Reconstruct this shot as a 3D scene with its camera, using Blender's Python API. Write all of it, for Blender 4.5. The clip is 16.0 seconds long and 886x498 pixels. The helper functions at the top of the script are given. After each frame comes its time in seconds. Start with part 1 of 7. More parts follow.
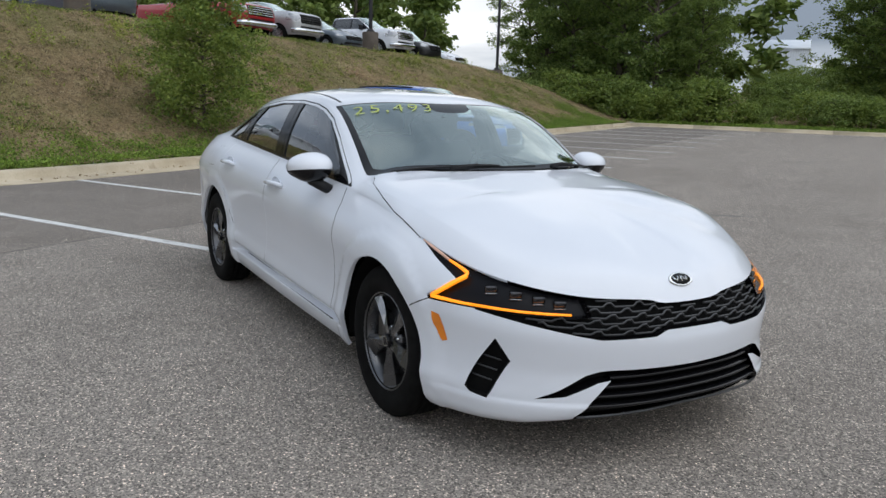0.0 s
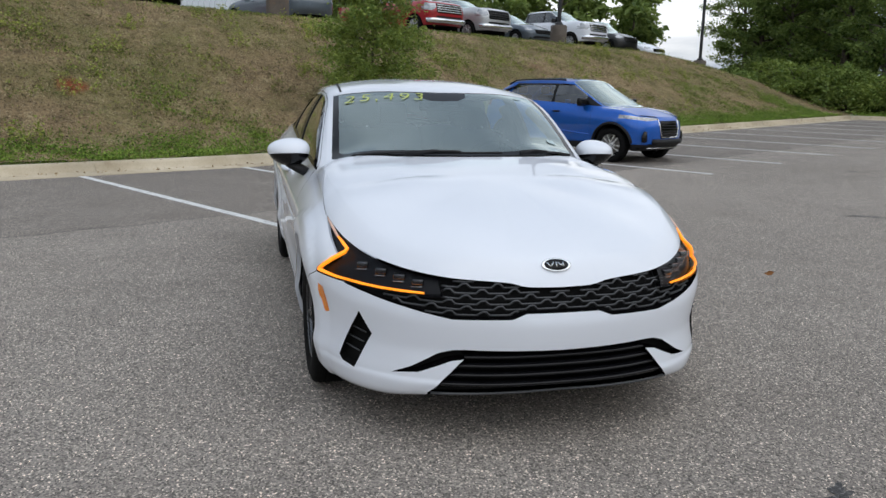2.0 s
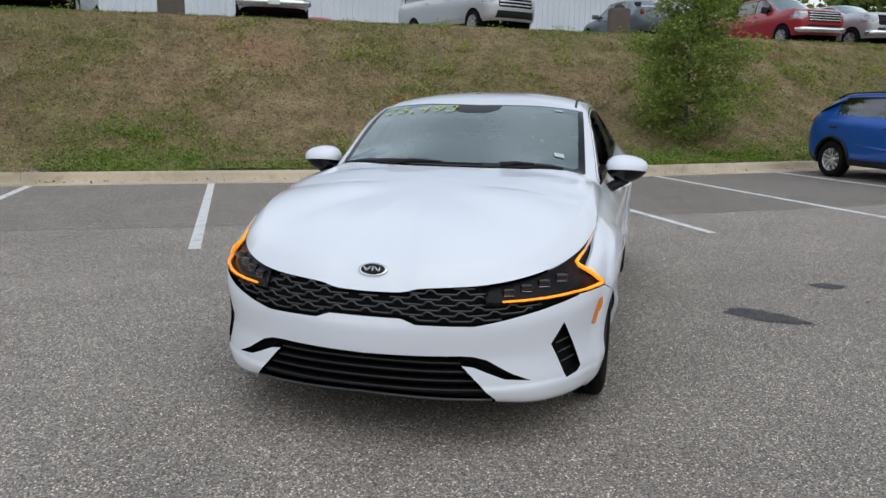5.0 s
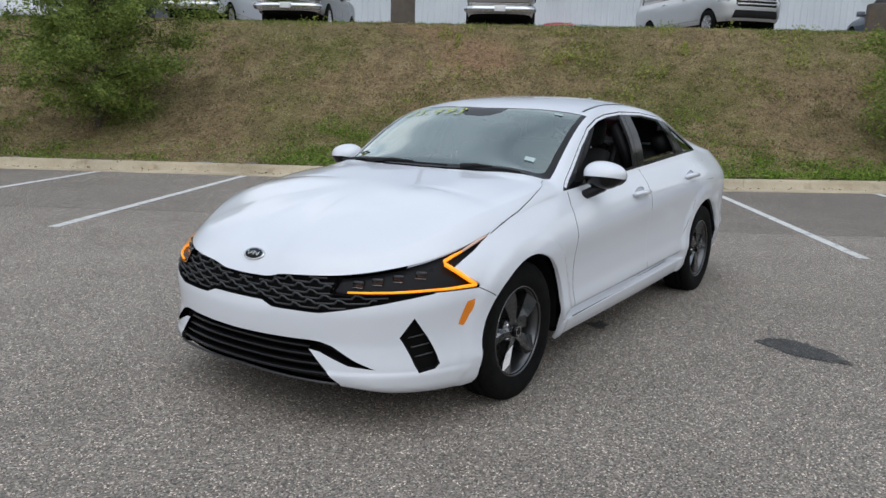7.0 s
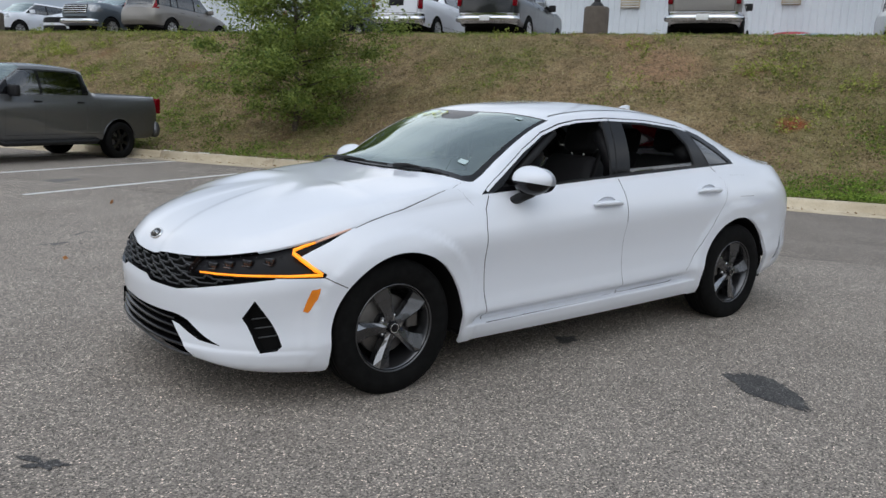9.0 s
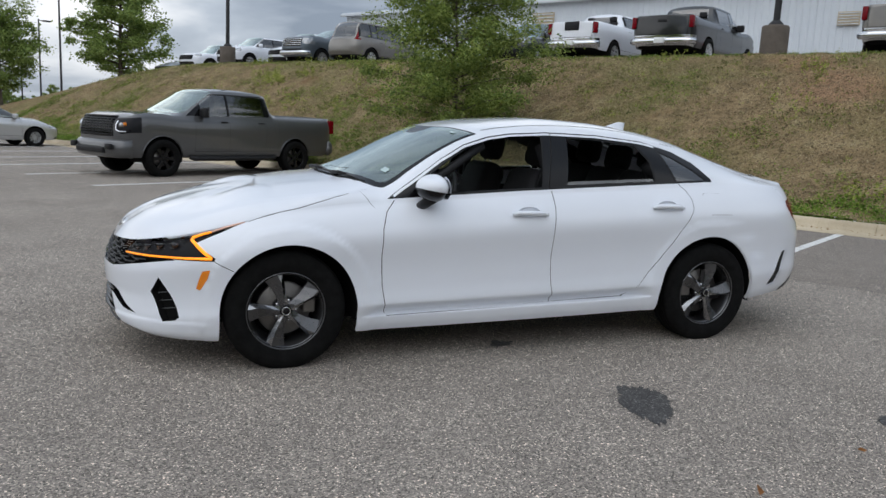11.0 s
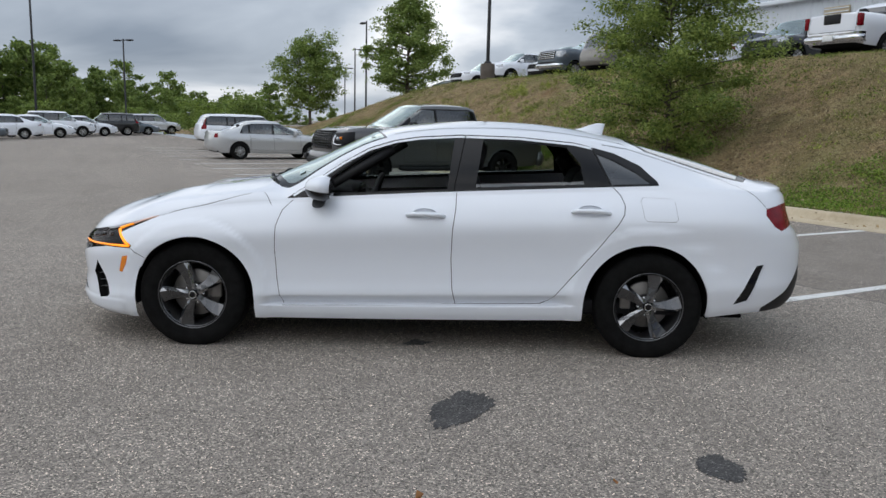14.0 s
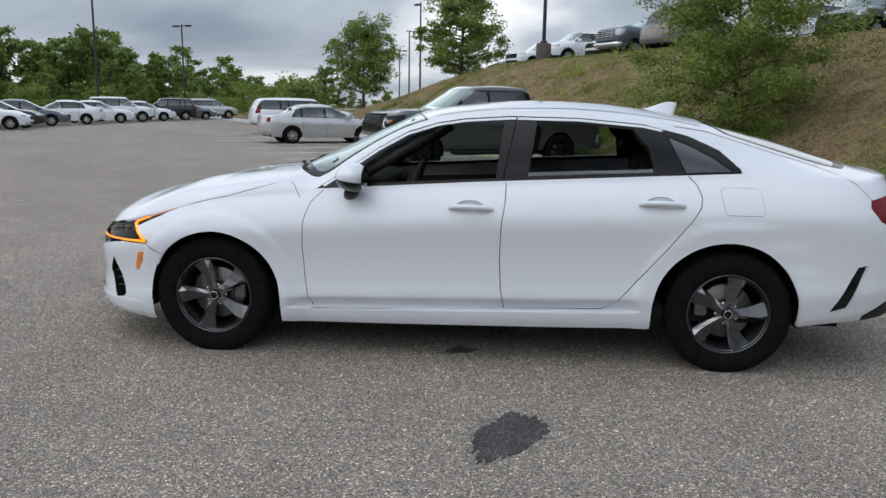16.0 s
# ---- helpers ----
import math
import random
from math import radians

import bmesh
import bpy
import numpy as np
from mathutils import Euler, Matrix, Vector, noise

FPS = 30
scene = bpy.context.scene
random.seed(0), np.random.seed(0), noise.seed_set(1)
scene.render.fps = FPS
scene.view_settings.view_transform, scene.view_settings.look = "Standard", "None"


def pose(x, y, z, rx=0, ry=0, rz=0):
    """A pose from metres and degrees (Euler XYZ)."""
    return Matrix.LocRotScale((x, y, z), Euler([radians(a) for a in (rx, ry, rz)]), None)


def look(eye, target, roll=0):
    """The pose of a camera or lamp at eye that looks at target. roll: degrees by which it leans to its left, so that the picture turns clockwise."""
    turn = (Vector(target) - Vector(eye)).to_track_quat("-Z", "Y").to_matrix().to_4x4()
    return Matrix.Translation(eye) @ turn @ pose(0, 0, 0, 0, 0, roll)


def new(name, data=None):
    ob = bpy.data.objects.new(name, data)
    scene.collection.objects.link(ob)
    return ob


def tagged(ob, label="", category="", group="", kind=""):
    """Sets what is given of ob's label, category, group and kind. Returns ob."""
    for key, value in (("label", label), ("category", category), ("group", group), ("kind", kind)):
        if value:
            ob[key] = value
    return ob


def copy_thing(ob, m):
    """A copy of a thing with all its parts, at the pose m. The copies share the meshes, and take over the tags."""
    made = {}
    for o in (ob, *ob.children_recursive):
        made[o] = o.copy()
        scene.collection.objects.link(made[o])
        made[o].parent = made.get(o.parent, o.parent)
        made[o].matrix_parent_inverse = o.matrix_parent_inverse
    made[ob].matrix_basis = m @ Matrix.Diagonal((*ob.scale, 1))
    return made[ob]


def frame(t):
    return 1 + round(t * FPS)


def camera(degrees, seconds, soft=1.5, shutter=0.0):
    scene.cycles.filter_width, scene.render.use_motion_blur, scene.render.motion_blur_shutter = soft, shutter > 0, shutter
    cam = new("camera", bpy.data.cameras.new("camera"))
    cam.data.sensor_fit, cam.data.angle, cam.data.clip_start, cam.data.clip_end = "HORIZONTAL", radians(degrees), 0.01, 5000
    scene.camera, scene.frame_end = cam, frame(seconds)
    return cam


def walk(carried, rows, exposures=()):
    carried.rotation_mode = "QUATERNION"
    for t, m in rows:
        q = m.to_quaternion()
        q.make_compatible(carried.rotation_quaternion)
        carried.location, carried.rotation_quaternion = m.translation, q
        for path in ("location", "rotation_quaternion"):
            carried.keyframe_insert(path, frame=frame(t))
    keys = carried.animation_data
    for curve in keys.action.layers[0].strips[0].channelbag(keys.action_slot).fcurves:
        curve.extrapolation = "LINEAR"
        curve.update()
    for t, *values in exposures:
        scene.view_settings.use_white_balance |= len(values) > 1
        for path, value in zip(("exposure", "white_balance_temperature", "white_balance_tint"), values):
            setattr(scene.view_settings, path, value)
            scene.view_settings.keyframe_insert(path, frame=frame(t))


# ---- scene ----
cam = camera(59.7, 16.0)
PATH = [
    (0, (4.358, -2.333, 1.355), (2.665, -1.334, 0.987), 1.9),
    (0.5, (4.556, -2.167, 1.358), (2.825, -1.238, 0.982), 2.0),
    (1, (4.706, -1.895, 1.357), (2.921, -1.079, 0.969), 1.8),
    (1.5, (4.8, -1.54, 1.361), (2.957, -0.873, 0.965), 1.6),
    (2, (5.005, -1.18, 1.356), (3.109, -0.682, 0.96), 1.3),
    (2.5, (5.045, -0.82, 1.336), (3.111, -0.493, 0.944), 1.2),
    (3, (5.151, -0.476, 1.336), (3.196, -0.313, 0.951), 1.0),
    (3.5, (5.229, -0.153, 1.341), (3.265, -0.148, 0.962), 0.8),
    (4, (5.171, 0.201, 1.355), (3.213, 0.047, 0.981), 0.7),
    (4.2, (5.195, 0.372, 1.35), (3.243, 0.151, 0.977), 0.7),
    (6.3, (4.779, 2.038, 1.383), (3.038, 1.126, 1.01), 1.4),
    (6.5, (4.729, 2.201, 1.382), (3.02, 1.231, 1.008), 1.4),
    (7, (4.55, 2.571, 1.382), (2.927, 1.462, 1.009), 1.5),
    (7.5, (4.269, 2.845, 1.383), (2.742, 1.608, 1.011), 1.7),
    (8, (4.034, 3.199, 1.382), (2.61, 1.844, 1.013), 2.0),
    (8.5, (3.736, 3.492, 1.369), (2.42, 2.032, 1.003), 2.2),
    (9, (3.45, 3.832, 1.377), (2.241, 2.28, 1.015), 2.5),
    (9.2, (3.339, 3.98, 1.382), (2.173, 2.395, 1.022), 2.6),
    (11.3, (1.911, 5.195, 1.393), (1.268, 3.33, 1.064), 2.4),
    (11.5, (1.741, 5.312, 1.41), (1.154, 3.43, 1.076), 2.1),
    (12, (1.321, 5.481, 1.401), (0.872, 3.561, 1.065), 1.8),
    (12.5, (0.868, 5.583, 1.417), (0.558, 3.635, 1.084), 1.5),
    (13, (0.451, 5.688, 1.429), (0.272, 3.723, 1.1), 1.4),
    (13.5, (0.092, 5.611, 1.416), (0.029, 3.638, 1.092), 1.4),
    (14, (-0.216, 5.586, 1.422), (-0.184, 3.612, 1.101), 1.4),
    (14.5, (-0.396, 5.577, 1.423), (-0.299, 3.605, 1.1), 1.4),
    (15, (-0.436, 5.553, 1.422), (-0.301, 3.585, 1.089), 1.3),
    (15.5, (-0.38, 5.387, 1.404), (-0.225, 3.423, 1.057), 1.1),
    (16, (-0.244, 5.022, 1.409), (-0.072, 3.063, 1.042), 0.9),
]
walk(cam, [(t, look(eye, target, roll)) for t, eye, target, roll in PATH])

from mathutils.bvhtree import BVHTree
from mathutils.geometry import tessellate_polygon

# ---- light: a bright overcast sky, with the soft sun behind thin cloud ----
world = bpy.data.worlds.new("sky")
scene.world = world
world.use_nodes = True
wn, wl = world.node_tree.nodes, world.node_tree.links
wn.clear()


def wnode(kind, **sets):
    n = wn.new(kind)
    for k, val in sets.items():
        n.inputs[k].default_value = val
    return n


SUN_EL, SUN_AZ = 52.0, 35.0
sky = wn.new("ShaderNodeTexSky")
sky.sky_type = "NISHITA"
sky.sun_disc = False
sky.sun_elevation, sky.sun_rotation = radians(SUN_EL), radians(90 - SUN_AZ)
tc = wn.new("ShaderNodeTexCoord")
sep = wn.new("ShaderNodeSeparateXYZ")
wl.new(tc.outputs["Generated"], sep.inputs[0])
# cloud deck: direction divided by height, so that the banks flatten towards the horizon
zc = wn.new("ShaderNodeMath"); zc.operation = "MAXIMUM"; zc.inputs[1].default_value = 0.0
wl.new(sep.outputs[2], zc.inputs[0])
za = wn.new("ShaderNodeMath"); za.operation = "ADD"; za.inputs[1].default_value = 0.20
wl.new(zc.outputs[0], za.inputs[0])
flat = wn.new("ShaderNodeVectorMath"); flat.operation = "DIVIDE"
wl.new(tc.outputs["Generated"], flat.inputs[0])
wl.new(za.outputs[0], flat.inputs[1])
n1 = wnode("ShaderNodeTexNoise", Scale=0.60, Detail=6.0, Roughness=0.48, Distortion=0.5)
wl.new(flat.outputs[0], n1.inputs["Vector"])
ramp = wn.new("ShaderNodeValToRGB")
ramp.color_ramp.elements[0].position, ramp.color_ramp.elements[0].color = 0.38, (0.27, 0.32, 0.40, 1)
ramp.color_ramp.elements[1].position, ramp.color_ramp.elements[1].color = 0.63, (1.12, 1.135, 1.165, 1)
e = ramp.color_ramp.elements.new(0.50); e.color = (0.52, 0.58, 0.665, 1)
wl.new(n1.outputs["Fac"], ramp.inputs[0])
mixs = wn.new("ShaderNodeMix"); mixs.data_type = "RGBA"; mixs.inputs["Factor"].default_value = 0.93
skyk = wn.new("ShaderNodeVectorMath"); skyk.operation = "SCALE"; skyk.inputs["Scale"].default_value = 0.10
wl.new(sky.outputs[0], skyk.inputs[0])
wl.new(skyk.outputs[0], mixs.inputs["A"])
wl.new(ramp.outputs[0], mixs.inputs["B"])
deck = wn.new("ShaderNodeMath"); deck.operation = "MULTIPLY_ADD"; deck.inputs[1].default_value = 0.62; deck.inputs[2].default_value = 0.70
wl.new(zc.outputs[0], deck.inputs[0])
dome = wn.new("ShaderNodeVectorMath"); dome.operation = "SCALE"
wl.new(mixs.outputs["Result"], dome.inputs[0])
wl.new(deck.outputs[0], dome.inputs["Scale"])
bg = wnode("ShaderNodeBackground", Strength=1.33)
wl.new(dome.outputs[0], bg.inputs["Color"])
wout = wn.new("ShaderNodeOutputWorld")
wl.new(bg.outputs[0], wout.inputs[0])

sun = new("sun", bpy.data.lights.new("sun", "SUN"))
sun.data.energy, sun.data.angle, sun.data.color = 0.75, radians(75), (1.0, 0.975, 0.94)
_a, _e = radians(SUN_AZ), radians(SUN_EL)
sun.matrix_world = look((0, 0, 30), (-math.cos(_a) * math.cos(_e), -math.sin(_a) * math.cos(_e), 30 - math.sin(_e)))


# ---- materials ----
class Mat:
    """A small node-graph writer."""

    def __init__(self, name):
        self.m = bpy.data.materials.new(name)
        self.m.use_nodes = True
        self.t = self.m.node_tree
        self.n, self.l = self.t.nodes, self.t.links
        self.b = self.n["Principled BSDF"]
        self.out = self.n["Material Output"]
        self.co = None

    def node(self, kind, **sets):
        n = self.n.new(kind)
        for k, val in sets.items():
            if k == "op":
                n.operation = val
            else:
                n.inputs[k.replace("_", " ")].default_value = val
        return n

    def coord(self):
        if self.co is None:
            g = self.n.new("ShaderNodeNewGeometry")
            self.co = g.outputs["Position"]
        return self.co

    def local(self):
        return self.node("ShaderNodeTexCoord").outputs["Object"]

    def noise(self, scale, detail=4.0, rough=0.55, at=None, dist=0.0):
        n = self.node("ShaderNodeTexNoise", Scale=scale, Detail=detail, Roughness=rough, Distortion=dist)
        self.l.new(at or self.coord(), n.inputs["Vector"])
        return n.outputs["Fac"]

    def voronoi(self, scale, out="Distance", feature="F1", at=None):
        n = self.node("ShaderNodeTexVoronoi", Scale=scale)
        n.feature = feature
        self.l.new(at or self.coord(), n.inputs["Vector"])
        return n.outputs[out]

    def ramp(self, fac, *stops):
        r = self.n.new("ShaderNodeValToRGB")
        els = r.color_ramp.elements
        while len(els) < len(stops):
            els.new(0.5)
        for el, (p, c) in zip(els, stops):
            el.position = p
            el.color = (*c, 1) if isinstance(c, tuple) else (c, c, c, 1)
        self.l.new(fac, r.inputs[0])
        return r.outputs[0]

    def mix(self, fac, a, b, mode="MIX"):
        n = self.n.new("ShaderNodeMix")
        n.data_type, n.blend_type = "RGBA", mode
        for key, val in (("Factor", fac), ("A", a), ("B", b)):
            if isinstance(val, (int, float)) and key == "Factor":
                n.inputs[key].default_value = val
            elif isinstance(val, tuple):
                n.inputs[key].default_value = (*val, 1)
            else:
                self.l.new(val, n.inputs[key])
        return n.outputs["Result"]

    def math(self, op, a, b=0.0, c=0.0):
        n = self.n.new("ShaderNodeMath")
        n.operation = op
        for i, val in enumerate((a, b, c)):
            if isinstance(val, (int, float)):
                n.inputs[i].default_value = val
            else:
                self.l.new(val, n.inputs[i])
        return n.outputs[0]

    def set(self, **kw):
        for k, val in kw.items():
            key = k.replace("_", " ")
            sock = self.b.inputs[key]
            if isinstance(val, tuple):
                sock.default_value = (*val, 1) if len(val) == 3 else val
            elif isinstance(val, (int, float)):
                sock.default_value = val
            else:
                self.l.new(val, sock)
        return self

    def bump(self, height, strength=0.3, distance=0.01):
        n = self.node("ShaderNodeBump", Strength=strength, Distance=distance)
        self.l.new(height, n.inputs["Height"])
        self.l.new(n.outputs[0], self.b.inputs["Normal"])
        return self


def plain(name, color, rough=0.5, metal=0.0, coat=0.0, vary=0.12, scale=6.0, **more):
    k = Mat(name)
    n = k.noise(scale, 5.0, at=k.local())
    lo = tuple(c * (1 - vary) for c in color)
    hi = tuple(min(1, c * (1 + vary)) for c in color)
    k.set(Base_Color=k.ramp(n, (0.3, lo), (0.7, hi)), Roughness=k.ramp(n, (0.3, max(0.02, rough * 0.88)), (0.7, min(1, rough * 1.12))), Metallic=metal, Coat_Weight=coat, Coat_Roughness=0.04)
    k.set(**more)
    return k.m


def paint(name, color, metal=0.0, rough=0.35, dust=0.04):
    """Car paint: a clear coat over colour, with fine flake and a film of dust."""
    k = Mat(name)
    d = k.noise(2.2, 6.0, at=k.local())
    fl = k.noise(900.0, 1.0, at=k.local())
    base = k.mix(k.math("MULTIPLY", k.ramp(d, (0.45, 0.0), (0.75, 1.0)), dust * 3), color, tuple(0.5 * c + 0.16 for c in color))
    if metal:
        base = k.mix(k.ramp(fl, (0.4, 0.0), (0.62, 1.0)), base, tuple(min(1, c * 1.35 + 0.01) for c in color))
    k.set(Base_Color=base, Metallic=metal, Roughness=rough, Specular_IOR_Level=0.2, Coat_Weight=1.0, Coat_Roughness=k.ramp(d, (0.3, 0.025), (0.75, 0.025 + dust)))
    return k.m


def emissive(name, color, strength):
    k = Mat(name)
    k.set(Base_Color=color, Emission_Color=color, Emission_Strength=strength, Roughness=0.3)
    return k.m


def thin_glass(name, tint, gloss=1.0, ior=1.5, bias=0.02, gain=1.9, haze=None):
    """A pane: tinted see-through, with Fresnel gloss."""
    k = Mat(name)
    tr = k.node("ShaderNodeBsdfTransparent")
    tr.inputs["Color"].default_value = (*tint, 1)
    gl = k.node("ShaderNodeBsdfGlossy", Roughness=0.015)
    gl.inputs["Color"].default_value = (gloss, gloss, gloss, 1)
    if haze:
        gl.inputs["Color"].default_value = (0.90 * gloss, gloss, 0.97 * gloss, 1)
    fr = k.node("ShaderNodeFresnel", IOR=ior)
    mx = k.node("ShaderNodeMixShader")
    f2 = k.math("MULTIPLY_ADD", fr.outputs[0], gain, bias)
    k.l.new(k.math("MINIMUM", f2, 1.0), mx.inputs[0])
    if haze:
        # pale teal diffuse film: some dust, plus sky reflection painted into the pane
        df = k.node("ShaderNodeBsdfDiffuse")
        df.inputs["Color"].default_value = (0.50, 0.62, 0.58, 1)
        m2 = k.node("ShaderNodeMixShader", Fac=haze)
        k.l.new(tr.outputs[0], m2.inputs[1])
        k.l.new(df.outputs[0], m2.inputs[2])
        tr = m2
    k.l.new(tr.outputs[0], mx.inputs[1])
    k.l.new(gl.outputs[0], mx.inputs[2])
    k.l.new(mx.outputs[0], k.out.inputs["Surface"])
    return k.m


def asphalt_mat():
    k = Mat("asphalt")
    big = k.noise(0.16, 5.0, 0.6)
    mid = k.noise(1.3, 6.0, 0.62)
    cell = k.voronoi(150.0, "Color")
    sepc = k.node("ShaderNodeSeparateColor")
    k.l.new(cell, sepc.inputs[0])
    grit = sepc.outputs[0]
    d = k.voronoi(150.0)
    fine = k.noise(240.0, 3.0, 0.7)
    base = k.ramp(k.math("ADD", k.math("MULTIPLY", big, 0.6), k.math("MULTIPLY", mid, 0.4)), (0.38, (0.340, 0.304, 0.268)), (0.62, (0.438, 0.393, 0.348)))
    stones = k.ramp(grit, (0.0, (0.17, 0.17, 0.175)), (0.55, (0.86, 0.85, 0.84)), (0.84, (1.12, 1.10, 1.06)), (0.95, (1.9, 1.82, 1.72)), (1.0, (3.5, 3.35, 3.2)))
    col = k.mix(0.9, base, stones, "MULTIPLY")
    col = k.mix(k.ramp(fine, (0.35, 0.0), (0.8, 0.35)), col, (0.05, 0.05, 0.05))
    # the stalls were laid in a darker strip, with a wavering joint
    dot = k.node("ShaderNodeVectorMath", op="DOT_PRODUCT")
    k.l.new(k.coord(), dot.inputs[0])
    dot.inputs[1].default_value = (-0.869, -0.495, 0)
    along = k.node("ShaderNodeVectorMath", op="DOT_PRODUCT")
    k.l.new(k.coord(), along.inputs[0])
    along.inputs[1].default_value = (-0.495, 0.869, 0)
    edge = k.math("ADD", dot.outputs["Value"], k.math("MULTIPLY", k.noise(1.1, 4.0), 0.35))
    strip = k.math("MULTIPLY", k.ramp(k.math("MULTIPLY", edge, 0.1), (0.398, 0.0), (0.403, 1.0)), k.math("MULTIPLY", k.ramp(k.noise(0.3, 3.0), (0.3, 0.5), (0.7, 1.0)), k.ramp(k.math("MULTIPLY_ADD", along.outputs["Value"], 0.05, 0.5), (0.15, 0.14), (0.75, 0.55))))
    col = k.mix(strip, col, (0.122, 0.108, 0.097))
    joint = k.math("ABSOLUTE", k.math("SUBTRACT", edge, 3.99))
    col = k.mix(k.ramp(joint, (0.0, 0.75), (0.03, 0.0)), col, (0.07, 0.067, 0.065))
    # faint scattered grime
    col = k.mix(k.ramp(k.noise(0.9, 8.0, 0.7), (0.60, 0.0), (0.78, 0.38)), col, (0.10, 0.096, 0.092))
    k.set(Base_Color=col, Roughness=0.92, Specular_IOR_Level=0.25)
    h = k.math("ADD", k.math("MULTIPLY", d, -0.8), k.math("MULTIPLY", fine, 0.5))
    k.bump(h, 0.7, 0.009)
    return k.m


def soil_mat():
    """The bank: red-brown soil under dead straw, greener in drifts and at its foot."""
    k = Mat("bank_soil")
    big = k.noise(0.33, 6.0, 0.6)
    mid = k.noise(1.7, 6.0, 0.65)
    fine = k.noise(19.0, 5.0, 0.7)
    straw = k.noise(60.0, 3.0, 0.75, dist=1.2)
    soil = k.ramp(mid, (0.32, (0.140, 0.098, 0.052)), (0.52, (0.290, 0.203, 0.108)), (0.70, (0.400, 0.318, 0.180)))
    soil = k.mix(k.ramp(straw, (0.45, 0.0), (0.72, 0.65)), soil, (0.50, 0.40, 0.235))
    red = k.ramp(k.noise(0.55, 3.0), (0.64, 0.0), (0.74, 0.45))
    soil = k.mix(red, soil, (0.24, 0.095, 0.048))
    green = k.ramp(k.math("ADD", k.math("MULTIPLY", big, 0.7), k.math("MULTIPLY", fine, 0.3)), (0.46, 0.0), (0.62, 0.62))
    col = k.mix(green, soil, k.mix(fine, (0.075, 0.105, 0.026), (0.20, 0.215, 0.060)))
    for px, py, pz, rad, amt, tone in ((-11.60, -4.31, 1.30, 0.40, 0.9, (0.30, 0.075, 0.030)), (-12.0, -7.82, 2.60, 0.95, 0.55, (0.42, 0.24, 0.15)), (-12.6, -9.4, 3.15, 0.7, 0.4, (0.38, 0.20, 0.12))):
        dn = k.node("ShaderNodeVectorMath", op="DISTANCE")
        k.l.new(k.coord(), dn.inputs[0])
        dn.inputs[1].default_value = (px, py, pz)
        dd = k.math("ADD", dn.outputs["Value"], k.math("MULTIPLY", k.noise(5.0, 5.0), 0.5))
        col = k.mix(k.ramp(k.math("MULTIPLY", dd, 0.25 / rad), (0.22, amt), (0.40, 0.0)), col, tone)
    clod = k.noise(7.5, 6.0, 0.72, dist=0.6)
    col = k.mix(k.ramp(clod, (0.38, 0.6), (0.48, 0.0)), col, (0.070, 0.050, 0.028))
    col = k.mix(k.ramp(k.noise(24.0, 4.0, 0.7, dist=0.8), (0.40, 0.9), (0.47, 0.0)), col, (0.038, 0.026, 0.015))
    col = k.mix(k.ramp(k.noise(55.0, 2.0, 0.6), (0.62, 0.0), (0.69, 0.75)), col, (0.62, 0.53, 0.37))
    k.set(Base_Color=col, Roughness=0.95, Specular_IOR_Level=0.1)
    k.bump(k.math("ADD", k.math("MULTIPLY", k.math("ADD", fine, clod), 0.7), k.math("MULTIPLY", straw, 0.5)), 0.9, 0.05)
    return k.m


def grass_mat(name, lo, hi):
    k = Mat(name)
    g = k.n.new("ShaderNodeNewGeometry")
    n = k.noise(0.9, 3.0)
    f = k.math("ADD", k.math("MULTIPLY", g.outputs["Random Per Island"], 0.6), k.math("MULTIPLY", n, 0.4))
    k.set(Base_Color=k.ramp(f, (0.2, lo), (0.75, hi)), Roughness=0.75, Specular_IOR_Level=0.2)
    return k.m


def leaf_mat(name, lo, hi):
    k = Mat(name)
    g = k.n.new("ShaderNodeNewGeometry")
    n = k.noise(0.7, 3.0)
    f = k.math("ADD", k.math("MULTIPLY", g.outputs["Random Per Island"], 0.7), k.math("MULTIPLY", n, 0.3))
    col = k.ramp(f, (0.15, lo), (0.8, hi))
    k.set(Base_Color=col, Roughness=0.55, Specular_IOR_Level=0.35)
    tl = k.node("ShaderNodeBsdfTranslucent")
    k.l.new(k.mix(0.5, col, (0.20, 0.26, 0.04)), tl.inputs["Color"])
    mx = k.node("ShaderNodeMixShader", Fac=0.38)
    k.l.new(k.b.outputs[0], mx.inputs[1])
    k.l.new(tl.outputs[0], mx.inputs[2])
    k.l.new(mx.outputs[0], k.out.inputs["Surface"])
    return k.m


def concrete_mat(name, lo, hi):
    k = Mat(name)
    a, b = k.noise(1.1, 6.0, 0.65), k.noise(38.0, 4.0, 0.7)
    col = k.ramp(a, (0.3, lo), (0.68, hi))
    col = k.mix(k.ramp(b, (0.5, 0.0), (0.8, 0.4)), col, tuple(c * 0.55 for c in lo))
    col = k.mix(k.ramp(k.noise(3.0, 5.0), (0.58, 0.0), (0.75, 0.5)), col, (0.20, 0.12, 0.065))
    k.set(Base_Color=col, Roughness=0.9, Specular_IOR_Level=0.25)
    k.bump(b, 0.4, 0.006)
    return k.m


def line_mat():
    k = Mat("road_paint")
    a, b = k.noise(7.0, 5.0, 0.7), k.noise(90.0, 3.0, 0.7)
    f = k.math("ADD", k.math("MULTIPLY", a, 0.55), k.math("MULTIPLY", b, 0.45))
    k.set(Base_Color=k.ramp(f, (0.36, (0.22, 0.21, 0.20)), (0.47, (0.66, 0.66, 0.64)), (0.7, (0.76, 0.76, 0.74))), Roughness=0.8)
    k.bump(b, 0.4, 0.004)
    return k.m


